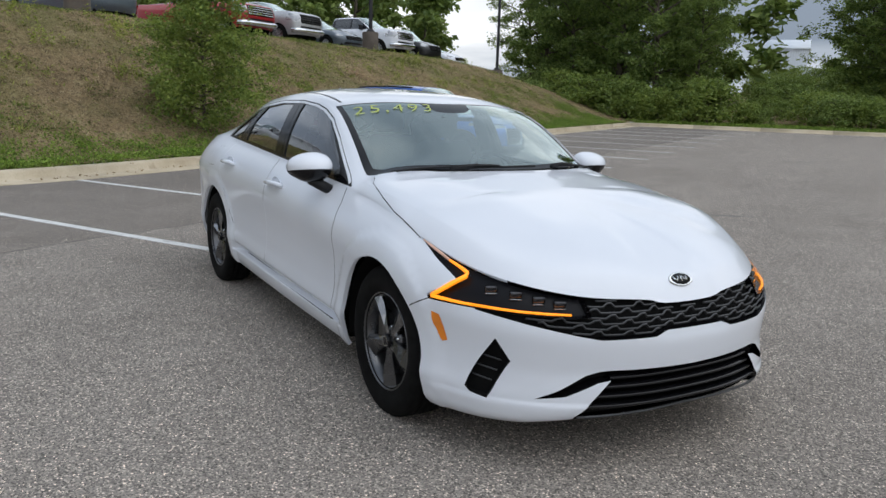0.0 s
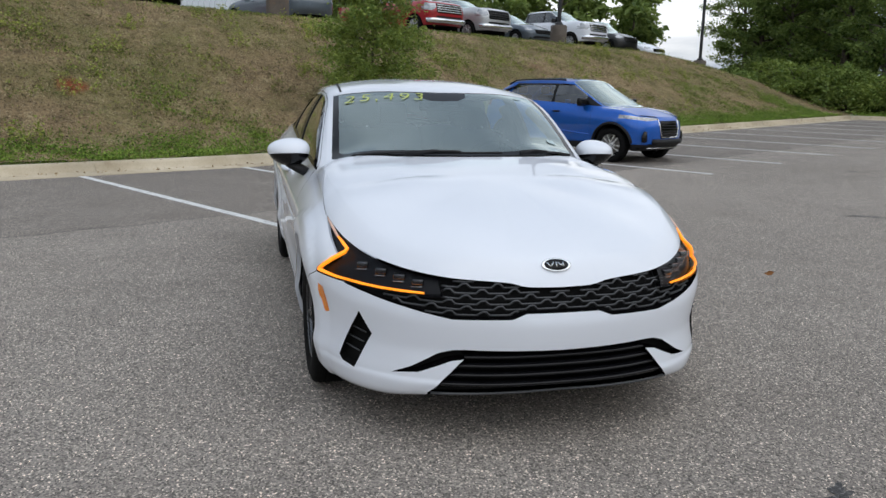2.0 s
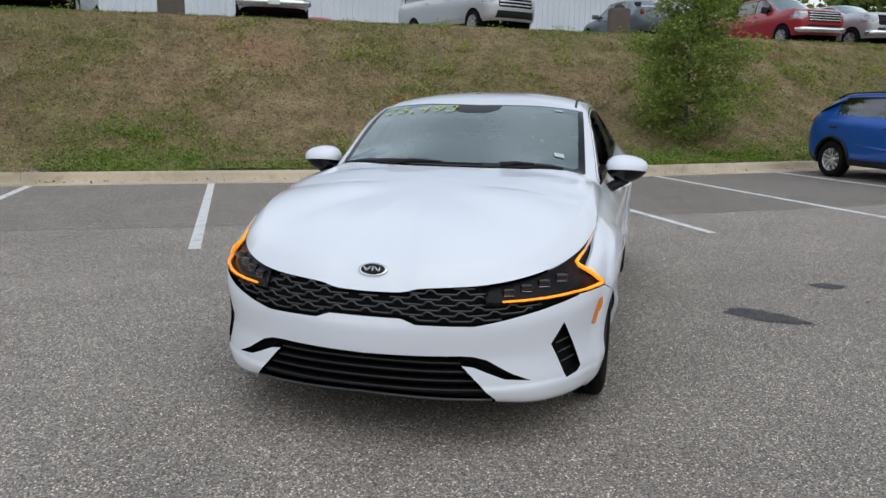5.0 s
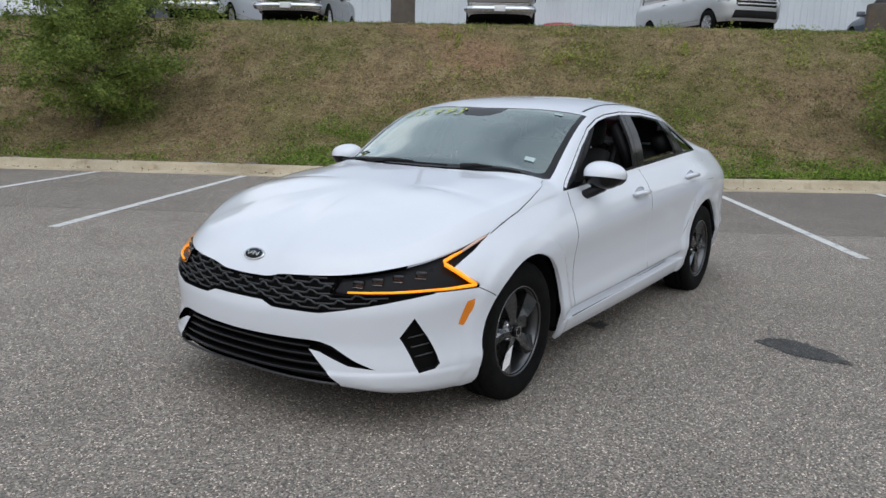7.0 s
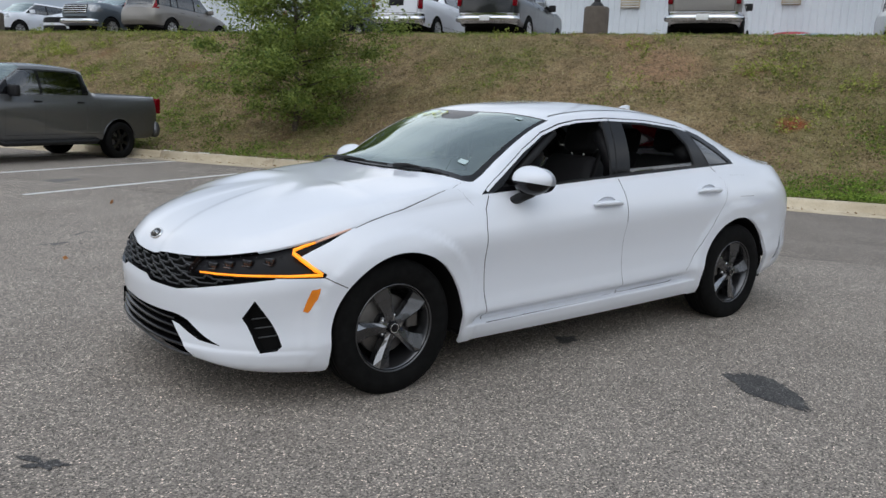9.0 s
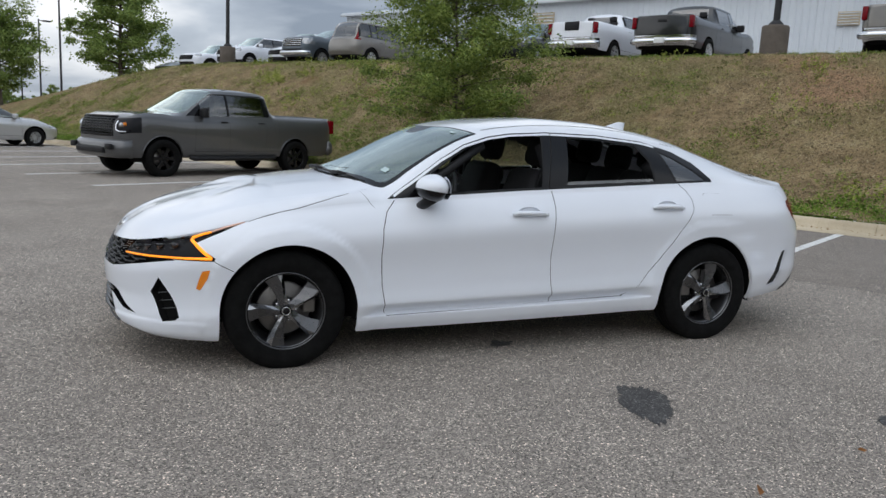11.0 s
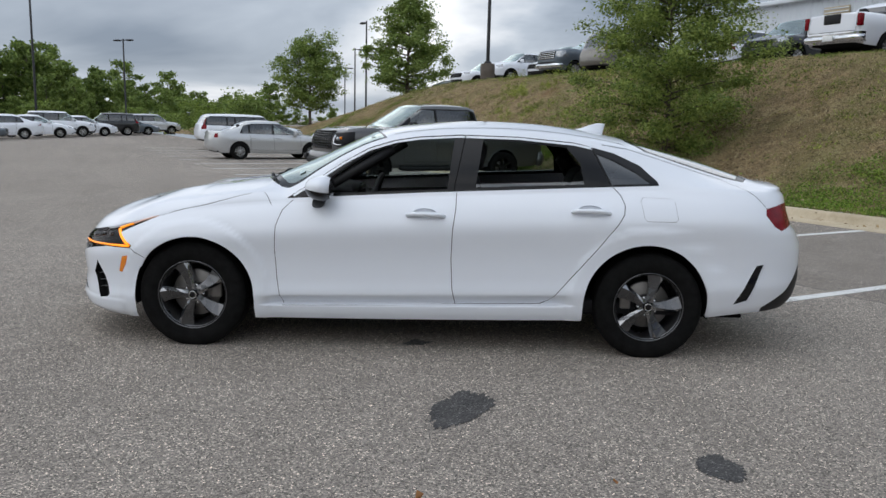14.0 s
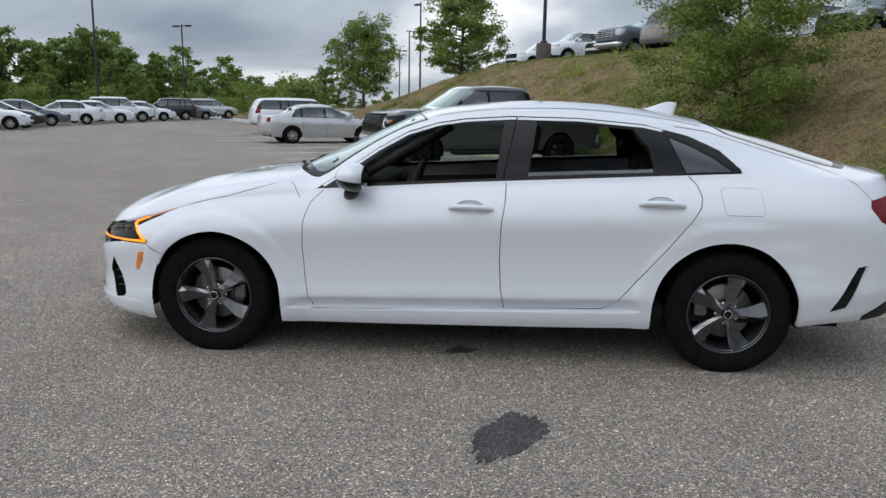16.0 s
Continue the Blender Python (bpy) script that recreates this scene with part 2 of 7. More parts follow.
def bark_mat():
    k = Mat("bark")
    n = k.noise(22.0, 6.0, 0.7, dist=0.8)
    k.set(Base_Color=k.ramp(n, (0.3, (0.05, 0.038, 0.028)), (0.7, (0.17, 0.14, 0.11))), Roughness=0.95)
    k.bump(n, 0.8, 0.02)
    return k.m


def cladding_mat():
    k = Mat("wall_panels")
    a = k.noise(0.4, 5.0)
    k.set(Base_Color=k.ramp(a, (0.3, (0.60, 0.65, 0.70)), (0.7, (0.70, 0.745, 0.79))), Roughness=0.5, Specular_IOR_Level=0.4)
    return k.m


def tyre_mat():
    k = Mat("rubber")
    n = k.noise(25.0, 5.0, at=k.local())
    k.set(Base_Color=k.ramp(n, (0.3, (0.003, 0.003, 0.003)), (0.75, (0.009, 0.009, 0.009))), Roughness=0.8, Specular_IOR_Level=0.12)
    return k.m


M_ASPHALT, M_SOIL, M_LINE, M_BARK, M_WALL = asphalt_mat(), soil_mat(), line_mat(), bark_mat(), cladding_mat()
M_KERB = concrete_mat("kerb_concrete", (0.42, 0.345, 0.235), (0.62, 0.54, 0.405))
M_PLINTH = concrete_mat("lamp_plinth", (0.075, 0.062, 0.052), (0.15, 0.128, 0.108))
M_TYRE = tyre_mat()
M_WHITE = paint("white_paint", (0.765, 0.795, 0.85), rough=0.4, dust=0.02)
M_BLUE = paint("blue_paint", (0.002, 0.088, 0.42), metal=0.5, rough=0.33, dust=0.01)
M_GRAPHITE = paint("graphite_paint", (0.080, 0.081, 0.084), metal=0.5, rough=0.4, dust=0.015)
M_SILVER = paint("silver_paint", (0.46, 0.47, 0.48), metal=0.6, rough=0.4)
M_RED = paint("red_paint", (0.30, 0.012, 0.016), metal=0.2, rough=0.35)
M_REDDK = paint("maroon_paint", (0.10, 0.010, 0.014), metal=0.2, rough=0.35)
M_BLACKP = paint("black_paint", (0.010, 0.011, 0.012), metal=0.1, rough=0.35, dust=0.012)
M_TAN = paint("pewter_paint", (0.17, 0.16, 0.145), metal=0.5, rough=0.4)
M_SLATE = paint("slate_paint", (0.085, 0.105, 0.125), metal=0.4, rough=0.4)
M_NAVY = paint("navy_paint", (0.02, 0.05, 0.13), metal=0.3, rough=0.4)
M_GLOSSBLK = plain("gloss_black", (0.006, 0.006, 0.007), 0.16, coat=0.05, Specular_IOR_Level=0.28)
M_TRIM = plain("black_plastic", (0.011, 0.011, 0.012), 0.55, Specular_IOR_Level=0.3)
M_GAP = plain("panel_gap_black", (0.006, 0.006, 0.006), 0.8)
M_LINER = plain("wheel_well", (0.008, 0.008, 0.008), 0.95, Specular_IOR_Level=0.1)
M_CHROME = plain("chrome", (0.72, 0.73, 0.74), 0.12, metal=1.0, vary=0.03)
M_GUNMETAL = plain("dark_alloy", (0.112, 0.114, 0.120), 0.28, metal=0.9, coat=0.4)
M_MACHINED = plain("machined_alloy", (0.29, 0.295, 0.305), 0.22, metal=1.0, vary=0.06)
M_RIM = plain("silver_rim", (0.66, 0.67, 0.68), 0.28, metal=0.6, coat=0.5)
M_STEEL = plain("brake_steel", (0.20, 0.19, 0.18), 0.45, metal=0.9, vary=0.3)
M_GRILLE = plain("grille_satin", (0.075, 0.077, 0.081), 0.33, metal=0.6)
M_LENS = thin_glass("lamp_lens", (0.86, 0.87, 0.88), bias=-0.015, gain=0.35)
M_LAMPIN = plain("lamp_inside", (0.010, 0.010, 0.012), 0.3, coat=0.0, Specular_IOR_Level=0.2)
M_REFLECT = plain("lamp_reflector", (0.62, 0.63, 0.65), 0.18, metal=1.0)
M_AMBER = emissive("amber_lamp", (1.0, 0.30, 0.012), 1.05)
# unlit reflector blade; weak emission stands in for the light it catches
M_AMBERDIM = emissive("amber_tip", (0.72, 0.46, 0.36), 0.10)
M_AMBERL = plain("amber_lens", (0.85, 0.24, 0.008), 0.25, coat=0.8)
M_TAIL = plain("red_lens", (0.17, 0.002, 0.007), 0.22, coat=0.0, vary=0.35, scale=14.0, Specular_IOR_Level=0.2)
M_CLEARL = plain("clear_lamp", (0.34, 0.355, 0.37), 0.12, metal=0.6, coat=1.0, vary=0.5, scale=25.0)
M_CELL = plain("smoked_cell", (0.045, 0.046, 0.05), 0.14, metal=0.7, coat=1.0)
M_GLASS = thin_glass("window_glass", (0.50, 0.58, 0.56), bias=0.07)
M_SCREEN = thin_glass("screen_glass", (0.58, 0.70, 0.67), ior=1.6, bias=0.08, haze=0.085)
M_PRIVACY = thin_glass("dark_glass", (0.10, 0.11, 0.115), bias=0.05)
M_SEAT = plain("dark_cloth", (0.016, 0.016, 0.018), 0.85, scale=60.0, vary=0.3)
M_DASH = plain("dash_vinyl", (0.020, 0.020, 0.022), 0.6, scale=80.0, vary=0.2)
M_HEADLINER = plain("headliner", (0.30, 0.30, 0.30), 0.9)
M_POLE = plain("pole_bronze", (0.016, 0.016, 0.018), 0.5, metal=0.3)
M_CHALK = plain("chalk_marker", (0.44, 0.51, 0.13), 0.8)
M_DECAL = plain("pale_decal", (0.45, 0.56, 0.56), 0.5)
M_STICKER = plain("sticker_white", (0.78, 0.80, 0.80), 0.5)
M_GRASS = grass_mat("grass_green", (0.065, 0.125, 0.018), (0.25, 0.36, 0.060))
M_WEED = grass_mat("weed_green", (0.13, 0.18, 0.03), (0.41, 0.45, 0.095))
M_DEBRIS = grass_mat("dead_leaf", (0.090, 0.062, 0.036), (0.46, 0.36, 0.23))
M_OLIVE = grass_mat("weed_olive", (0.055, 0.075, 0.018), (0.23, 0.25, 0.075))
M_STRAW = grass_mat("grass_dead", (0.085, 0.06, 0.03), (0.56, 0.46, 0.28))
M_LEAF = leaf_mat("leaves_oak", (0.085, 0.145, 0.038), (0.340, 0.435, 0.120))
M_LEAF2 = leaf_mat("leaves_young", (0.095, 0.165, 0.035), (0.33, 0.40, 0.090))
M_LEAF3 = leaf_mat("leaves_wood", (0.058, 0.108, 0.028), (0.240, 0.320, 0.080))
M_LEAF5 = leaf_mat("leaves_bank_tree", (0.060, 0.120, 0.028), (0.36, 0.43, 0.110))
M_KUDZU = leaf_mat("leaves_vine", (0.085, 0.150, 0.030), (0.30, 0.38, 0.090))


# ---- mesh helpers ----
def lerp(a, b, t):
    return a + (b - a) * t


def smooth(t):
    t = min(1.0, max(0.0, t))
    return t * t * (3 - 2 * t)


def curve(*keys):
    """A smooth function through (x, y) keys without overshoot."""
    xs, ys = [float(k[0]) for k in keys], [float(k[1]) for k in keys]
    n = len(xs)
    d = [(ys[i + 1] - ys[i]) / (xs[i + 1] - xs[i]) for i in range(n - 1)]
    m = [d[0]] + [0.0 if d[i - 1] * d[i] <= 0 else 2 * d[i - 1] * d[i] / (d[i - 1] + d[i]) for i in range(1, n - 1)] + [d[-1]]

    def f(x):
        if x <= xs[0]:
            return ys[0]
        if x >= xs[-1]:
            return ys[-1]
        i = 0
        while x > xs[i + 1]:
            i += 1
        h = xs[i + 1] - xs[i]
        t = (x - xs[i]) / h
        return (ys[i] * (1 + 2 * t) * (1 - t) ** 2 + m[i] * h * t * (1 - t) ** 2 + ys[i + 1] * t * t * (3 - 2 * t) + m[i + 1] * h * t * t * (t - 1))

    return f


def raw(verts, faces):
    me = bpy.data.meshes.new("m")
    me.from_pydata([tuple(p) for p in verts], [], faces)
    return me


def put(name, data, material, parent=None, label="", shade=True, m=None):
    """Link a bmesh or mesh as one object under a parent."""
    if isinstance(data, bmesh.types.BMesh):
        me = bpy.data.meshes.new(name)
        data.to_mesh(me)
        data.free()
    else:
        me = data
    me.name = name
    if not me.materials and material is not None:
        me.materials.append(material)
    if shade:
        me.polygons.foreach_set("use_smooth", [True] * len(me.polygons))
    ob = new(name, me)
    ob.parent = parent
    if m is not None:
        ob.matrix_basis = m
    if label:
        ob["label"] = label
    return ob


def thing(name, m, label, category, group=""):
    """An Empty at a thing's base, to parent its parts."""
    ob = new(name)
    ob.empty_display_size = 0.2
    ob.matrix_basis = m
    return tagged(ob, label, category, group)


def box_bm(x0, x1, y0, y1, z0, z1, bevel=0.0, seg=2, bm=None):
    bm2 = bmesh.new()
    bmesh.ops.create_cube(bm2, size=1.0, matrix=Matrix.Translation(((x0 + x1) / 2, (y0 + y1) / 2, (z0 + z1) / 2)) @ Matrix.Diagonal((x1 - x0, y1 - y0, z1 - z0, 1)))
    if bevel:
        bmesh.ops.bevel(bm2, geom=bm2.edges[:], offset=bevel, segments=seg, affect="EDGES", profile=0.5)
    return merge(bm, bm2)


def merge(bm, bm2, m=None):
    """Add bm2 (moved by m) into bm."""
    if m is not None:
        bm2.transform(m)
    if bm is None:
        return bm2
    me = bpy.data.meshes.new("tmp")
    bm2.to_mesh(me)
    bm2.free()
    bm.from_mesh(me)
    bpy.data.meshes.remove(me)
    return bm


def lathe_bm(profile, n=40, axis="y", bm=None, m=None):
    """Turn a profile of (radius, along) round the y or z axis."""
    b = bmesh.new()
    rings = []
    for r, a in profile:
        ring = []
        for k in range(n):
            t = 2 * math.pi * k / n
            p = (r * math.cos(t), a, r * math.sin(t)) if axis == "y" else (r * math.cos(t), r * math.sin(t), a)
            ring.append(b.verts.new(p))
        rings.append(ring)
    for q, s in zip(rings, rings[1:]):
        for k in range(n):
            b.faces.new((q[k], q[(k + 1) % n], s[(k + 1) % n], s[k]))
    bmesh.ops.remove_doubles(b, verts=b.verts, dist=1e-5)
    bmesh.ops.recalc_face_normals(b, faces=b.faces)
    return merge(bm, b, m)


def tube_bm(points, radii, n=8, bm=None, flat=1.0):
    """A tube along points; radii a number or a list."""
    b = bmesh.new()
    pts = [Vector(p) for p in points]
    rs = radii if isinstance(radii, (list, tuple)) else [radii] * len(pts)
    rings = []
    up0 = None
    for i, p in enumerate(pts):
        d = (pts[min(i + 1, len(pts) - 1)] - pts[max(i - 1, 0)]).normalized()
        ref = up0 if up0 is not None else (Vector((0, 0, 1)) if abs(d.z) < 0.9 else Vector((1, 0, 0)))
        a = d.cross(ref).normalized()
        c = a.cross(d).normalized()
        up0 = c
        rings.append([b.verts.new(p + (a * math.cos(2 * math.pi * k / n) + c * math.sin(2 * math.pi * k / n) * flat) * rs[i]) for k in range(n)])
    for q, s in zip(rings, rings[1:]):
        for k in range(n):
            b.faces.new((q[k], q[(k + 1) % n], s[(k + 1) % n], s[k]))
    b.faces.new(rings[0][::-1])
    b.faces.new(rings[-1])
    return merge(bm, b)


def prism_bm(poly, y0, y1, bm=None, bevel=0.0):
    """A polygon of (x, z) pulled from y0 to y1."""
    b = bmesh.new()
    va = [b.verts.new((x, y0, z)) for x, z in poly]
    vb = [b.verts.new((x, y1, z)) for x, z in poly]
    b.faces.new(va)
    b.faces.new(vb[::-1])
    for i in range(len(poly)):
        j = (i + 1) % len(poly)
        b.faces.new((va[i], vb[i], vb[j], va[j]))
    bmesh.ops.recalc_face_normals(b, faces=b.faces)
    if bevel:
        bmesh.ops.bevel(b, geom=b.edges[:], offset=bevel, segments=2, affect="EDGES", profile=0.5)
    return merge(bm, b)


# ---- the lot: u runs towards the bank, s along the kerb ----
U, S = Vector((-0.869, -0.495, 0)), Vector((-0.495, 0.869, 0))
U.normalize(), S.normalize()
KERB_U = 8.90


def lot_z(u, s):
    z = 0.0195 * max(0.0, s - 3.5) if s > 3.5 else -0.004 * max(0.0, -2.0 - s)
    return min(max(z, -0.09), 0.62)


def bank_z(u, s):
    """Height of the bank and the upper lot."""
    top = 3.48 * (1 - 0.93 * smooth((s - 28) / 30)) * (1 - 0.75 * smooth((-27 - s) / 26))
    k = (u - KERB_U - 0.55) / (16.6 - KERB_U - 0.55)
    base = lot_z(u, s) + 0.16
    if k <= 0:
        return base
    shape = smooth(k) * 0.55 + min(1.0, k) * 0.45
    z = lerp(base, max(top, base + 0.1), shape)
    return z


def hill_z(u, s):
    """The rising ground beyond the far kerb."""
    return lot_z(u, s) + 0.14 + 0.085 * max(0.0, min(s, 95.0) - 37.5)


def lot(u, s, z=0.0):
    p = U * u + S * s
    return Vector((p.x, p.y, z))


def at_lot(u, s, z=0.0, facing=0.0):
    """A pose on the lot whose x axis points towards the bank, turned by facing degrees."""
    p = lot(u, s, z)
    return pose(p.x, p.y, p.z, 0, 0, math.degrees(math.atan2(U.y, U.x)) + facing)


def sheet(name, us, ss, height, material, label, jitter=0.0, category=""):
    vs, fs = [], []
    for i, u in enumerate(us):
        for s in ss:
            z = height(u, s)
            if jitter:
                p = lot(u, s)
                z += jitter * (noise.noise(Vector((p.x * 0.9, p.y * 0.9, 0.3))) + 0.6 * noise.noise(Vector((p.x * 3.1, p.y * 3.1, 5.3))) + 0.75 * abs(noise.noise(Vector((p.x * 8.3, p.y * 8.3, 2.2)))))
            vs.append(lot(u, s, z))
    n = len(ss)
    for i in range(len(us) - 1):
        for j in range(n - 1):
            fs.append((i * n + j, i * n + j + 1, (i + 1) * n + j + 1, (i + 1) * n + j))
    ob = put(name, raw(vs, fs), material)
    return tagged(ob, label, category or name.replace("_", " "), kind="structure")


def spread(a, b, n):
    return [a + (b - a) * i / n for i in range(n + 1)]


far_s = [-900, -400, -200, -120] + spread(-80, 80, 320) + [120, 200, 400, 900]
ground = sheet("ground", [-900, -400, -200, -100, -60] + spread(-40, KERB_U - 0.53, 24), far_s, lot_z, M_ASPHALT, "grey worn asphalt of an open car park", category="ground")

# kerb and gutter, in cast lengths
KERB_LEN = 3.05


def kerb_piece(name, s0, s1, along=None):
    prof = [(-0.54, -0.02), (-0.54, 0.006), (-0.10, 0.012), (-0.05, 0.03), (-0.025, 0.10), (0.0, 0.145), (0.04, 0.158), (0.13, 0.160), (0.16, 0.15), (0.17, -0.05)]
    vs, fs = [], []
    g = 0.006
    for s in (s0 + g, (s0 + s1) / 2, s1 - g):
        for a, h in prof:
            vs.append(lot(KERB_U + a, s, lot_z(KERB_U, s) + h))
    n = len(prof)
    for r in range(2):
        for i in range(n - 1):
            fs.append((r * n + i, r * n + i + 1, (r + 1) * n + i + 1, (r + 1) * n + i))
    fs.append(tuple(range(n))[::-1])
    fs.append(tuple(range(2 * n, 3 * n)))
    return put(name, raw(vs, fs), M_KERB)


kerb = tagged(new("kerb"), "tan concrete kerb and gutter with cast joints", "kerb", kind="structure")
for i in range(-16, 11):
    kerb_piece("kerb_length", 1.1 + i * KERB_LEN, 1.1 + (i + 1) * KERB_LEN).parent = kerb
# the kerb across the far end of the lot
for i in range(0, 22):
    u0, u1 = KERB_U - i * KERB_LEN, KERB_U - (i + 1) * KERB_LEN
    s0 = 1.1 + 11 * KERB_LEN
    vs, fs = [], []
    prof = [(-0.54, -0.02), (-0.54, 0.006), (-0.10, 0.012), (-0.05, 0.03), (-0.025, 0.10), (0.0, 0.145), (0.04, 0.158), (0.16, 0.15), (0.17, -0.05)]
    for u in (u0 + (0.17 if i == 0 else -0.006), u1 + 0.006):
        for a, h in prof:
            vs.append(lot(u, s0 + a, lot_z(u, s0) + h))
    n = len(prof)
    for q in range(n - 1):
        fs.append((q, q + 1, n + q + 1, n + q))
    fs += [tuple(range(n))[::-1], tuple(range(n, 2 * n))]
    put("kerb_length", raw(vs, fs), M_KERB).parent = kerb

# painted stall lines
STALL = 2.74
for k in range(-14, 11):
    s = 3.45 + STALL * k
    w = 0.055
    u1 = KERB_U - 0.55
    us = spread(2.42, u1, 4)
    vs = [lot(u, s + dw, lot_z(u, s) + dz) for u in us for dw, dz in ((-w, 0.0), (-w, 0.004), (w, 0.004), (w, 0.0))]
    fs = []
    for i in range(4):
        for q in range(3):
            fs.append((i * 4 + q, i * 4 + q + 1, i * 4 + q + 5, i * 4 + q + 4))
    tagged(put("stall_line", raw(vs, fs), M_LINE, shade=False), "worn white painted parking stall line on asphalt", "parking line", "stall lines", "structure")

# the bank and the lot above it
bank = sheet("bank", spread(KERB_U + 0.168, 17.4, 84), spread(-75, -38, 40) + spread(-37.86, 37.86, 560) + spread(38, 75, 40), bank_z, M_SOIL, "steep bank of bare brown soil and dry grass", 0.05, "embankment")
upper = sheet("upper_lot", [17.4, 19, 22, 26, 30, 40, 60, 100, 200, 500], far_s, lambda u, s: bank_z(17.4, s) - 0.02 - 0.012 * max(0, u - 22) * (u < 90), M_ASPHALT, "asphalt of the upper car park", category="pavement")
beyond = sheet("verge", [KERB_U - 90, KERB_U - 60] + spread(KERB_U - 30, KERB_U + 0.2, 10), [1.1 + 11 * KERB_LEN + 0.165, 36, 37.5, 40, 50, 80, 95, 200, 900], hill_z, M_SOIL, "rough grass verge beyond the kerb", 0.0, "verge")


# ---- vehicles: shells lofted from plan contours, then cut into panels ----
def mirror_y(bm):
    """Join a half with its mirror image across y = 0."""
    b = bm.copy()
    for v in b.verts:
        v.co.y *= -1
    bmesh.ops.reverse_faces(b, faces=b.faces)
    merge(bm, b)
    mid = [v for v in bm.verts if abs(v.co.y) < 1e-4]
    bmesh.ops.remove_doubles(bm, verts=mid, dist=2e-4)
    return bm


class Shell:
    """Half a car body (y >= 0), x forward. Contours run round the plan from the tail's middle to the nose's middle."""

    def __init__(self, p, nq=(12, 46, 22), levels=16, top=(7, 9)):
        self.p = p
        fs = levels if isinstance(levels, list) else [l / levels for l in range(levels + 1)]
        qs = [i / nq[0] for i in range(nq[0])] + [1 + i / nq[1] for i in range(nq[1])] + [2 + i / nq[2] for i in range(nq[2] + 1)]
        self.bm = bm = bmesh.new()
        grid = [[bm.verts.new(self.point(q, f)) for q in qs] for f in fs]
        for a, b in zip(grid, grid[1:]):
            for i in range(len(qs) - 1):
                bm.faces.new((a[i + 1], a[i], b[i], b[i + 1]))
        rim = grid[-1]
        cols = []
        # over the nose the columns fan in towards a point on the bonnet's middle line
        ie = qs.index(2)
        ve = rim[ie].co
        edge = self.section(ve.x, ve.y, ve.z, *top)
        zp, xn = p["ZT"](ve.x), p["XF"](1)
        frac = [1 - c[1] / ve.y for c in edge]
        lift = [(c[2] - ve.z) / (zp - ve.z) for c in edge]
        zn = p["ZT"](xn)
        fan = [(p["ZT"](xn + (ve.x - xn) * r) - zn) / (zp - zn) for r in frac]
        ridge = p.get("RIDGE", lambda a, b: 0.0)
        for i, q in enumerate(qs):
            v = rim[i].co.copy()
            if i <= ie:
                pts = self.section(v.x, v.y, v.z, *top)
            else:
                w = smooth((q - 2) / 0.5)
                pts = []
                for r, a, b in zip(frac, lift, fan):
                    x, y = lerp(v.x, ve.x, r), v.y * (1 - r)
                    pts.append((x, y, v.z + (zp - v.z) * lerp(a, b, w) + (ridge(x, y) if r > 0.08 else 0.0)))
            cols.append([rim[i]] + [bm.verts.new(c) for c in pts])
        for a, b in zip(cols, cols[1:]):
            for i in range(len(a) - 1):
                bm.faces.new((b[i], a[i], a[i + 1], b[i + 1])).material_index = 1
        bmesh.ops.remove_doubles(bm, verts=bm.verts, dist=2e-4)
        bmesh.ops.dissolve_degenerate(bm, edges=bm.edges, dist=1e-5)
        for v in bm.verts:
            if v.co.y < 1e-3:
                v.co.y = 0.0
        if "shape" in p:
            for v in bm.verts:
                v.co = p["shape"](v.co)
        if "relax" in p:
            self.relax(ve.x, p["relax"])
        bm.normal_update()
        self.ref()

    def relax(self, x0, reach):
        """Even out the heights round the point where the bonnet's columns meet, by local planes."""
        top = [v for v in self.bm.verts if v.co.x > x0 - 0.9 and v.co.z > self.p["ZR"](v.co.x) - 0.02 and math.hypot(v.co.x - x0, v.co.y) < reach + 0.3]
        c = np.array([v.co[:] for v in top])
        c = np.concatenate([c, c[c[:, 1] > 1e-4] * np.array([1, -1, 1])])
        for v in top:
            k = smooth((reach - math.hypot(v.co.x - x0, v.co.y)) / (0.6 * reach))
            if k > 0:
                d = c[:, :2] - np.array(v.co[:2])
                w = np.sqrt(np.exp(-(d ** 2).sum(1) / (2 * 0.07 ** 2)))
                a = np.stack([np.ones(len(c)), d[:, 0], d[:, 1]], 1) * w[:, None]
                v.co.z = lerp(v.co.z, float(np.linalg.lstsq(a, c[:, 2] * w, rcond=None)[0][0]), k)

    def point(self, q, f):
        p = self.p
        zb, zt = p["zbot"](q), p["ztop"](q)
        z = zb + (zt - zb) * f
        if q <= 1:
            a, e = (1 - q) * math.pi / 2, 2 / p["nr"]
            x = p["xrc"] + (p["XR"](f) - p["xrc"]) * math.sin(a) ** e
            y = p["W"](f, p["xrc"]) * max(0.0, math.cos(a)) ** e
        elif q <= 2:
            x = lerp(p["xrc"], p["xfc"], q - 1)
            y = p["W"](f, x)
        else:
            a, e = (q - 2) * math.pi / 2, 2 / (p["nf"](f) if callable(p["nf"]) else p["nf"])
            x = p["xfc"] + (p["XF"](f) - p["xfc"]) * math.sin(a) ** e
            y = p["W"](f, p["xfc"]) * max(0.0, math.cos(a)) ** e
        return (x, y if y > 1e-4 else 0.0, z)

    def section(self, x, yb, zb, n1, n2):
        p = self.p
        zt, zr, yr = p["ZT"](x), p["ZR"](x), min(p["YR"](x), yb * 0.97)
        zt, zr = max(zt, zb), max(min(zr, zt), zb)
        bow = p.get("bow", 0.018) * min(1.0, (zr - zb) / 0.3)
        out = []
        for k in range(1, n1 + 1):
            t = k / n1
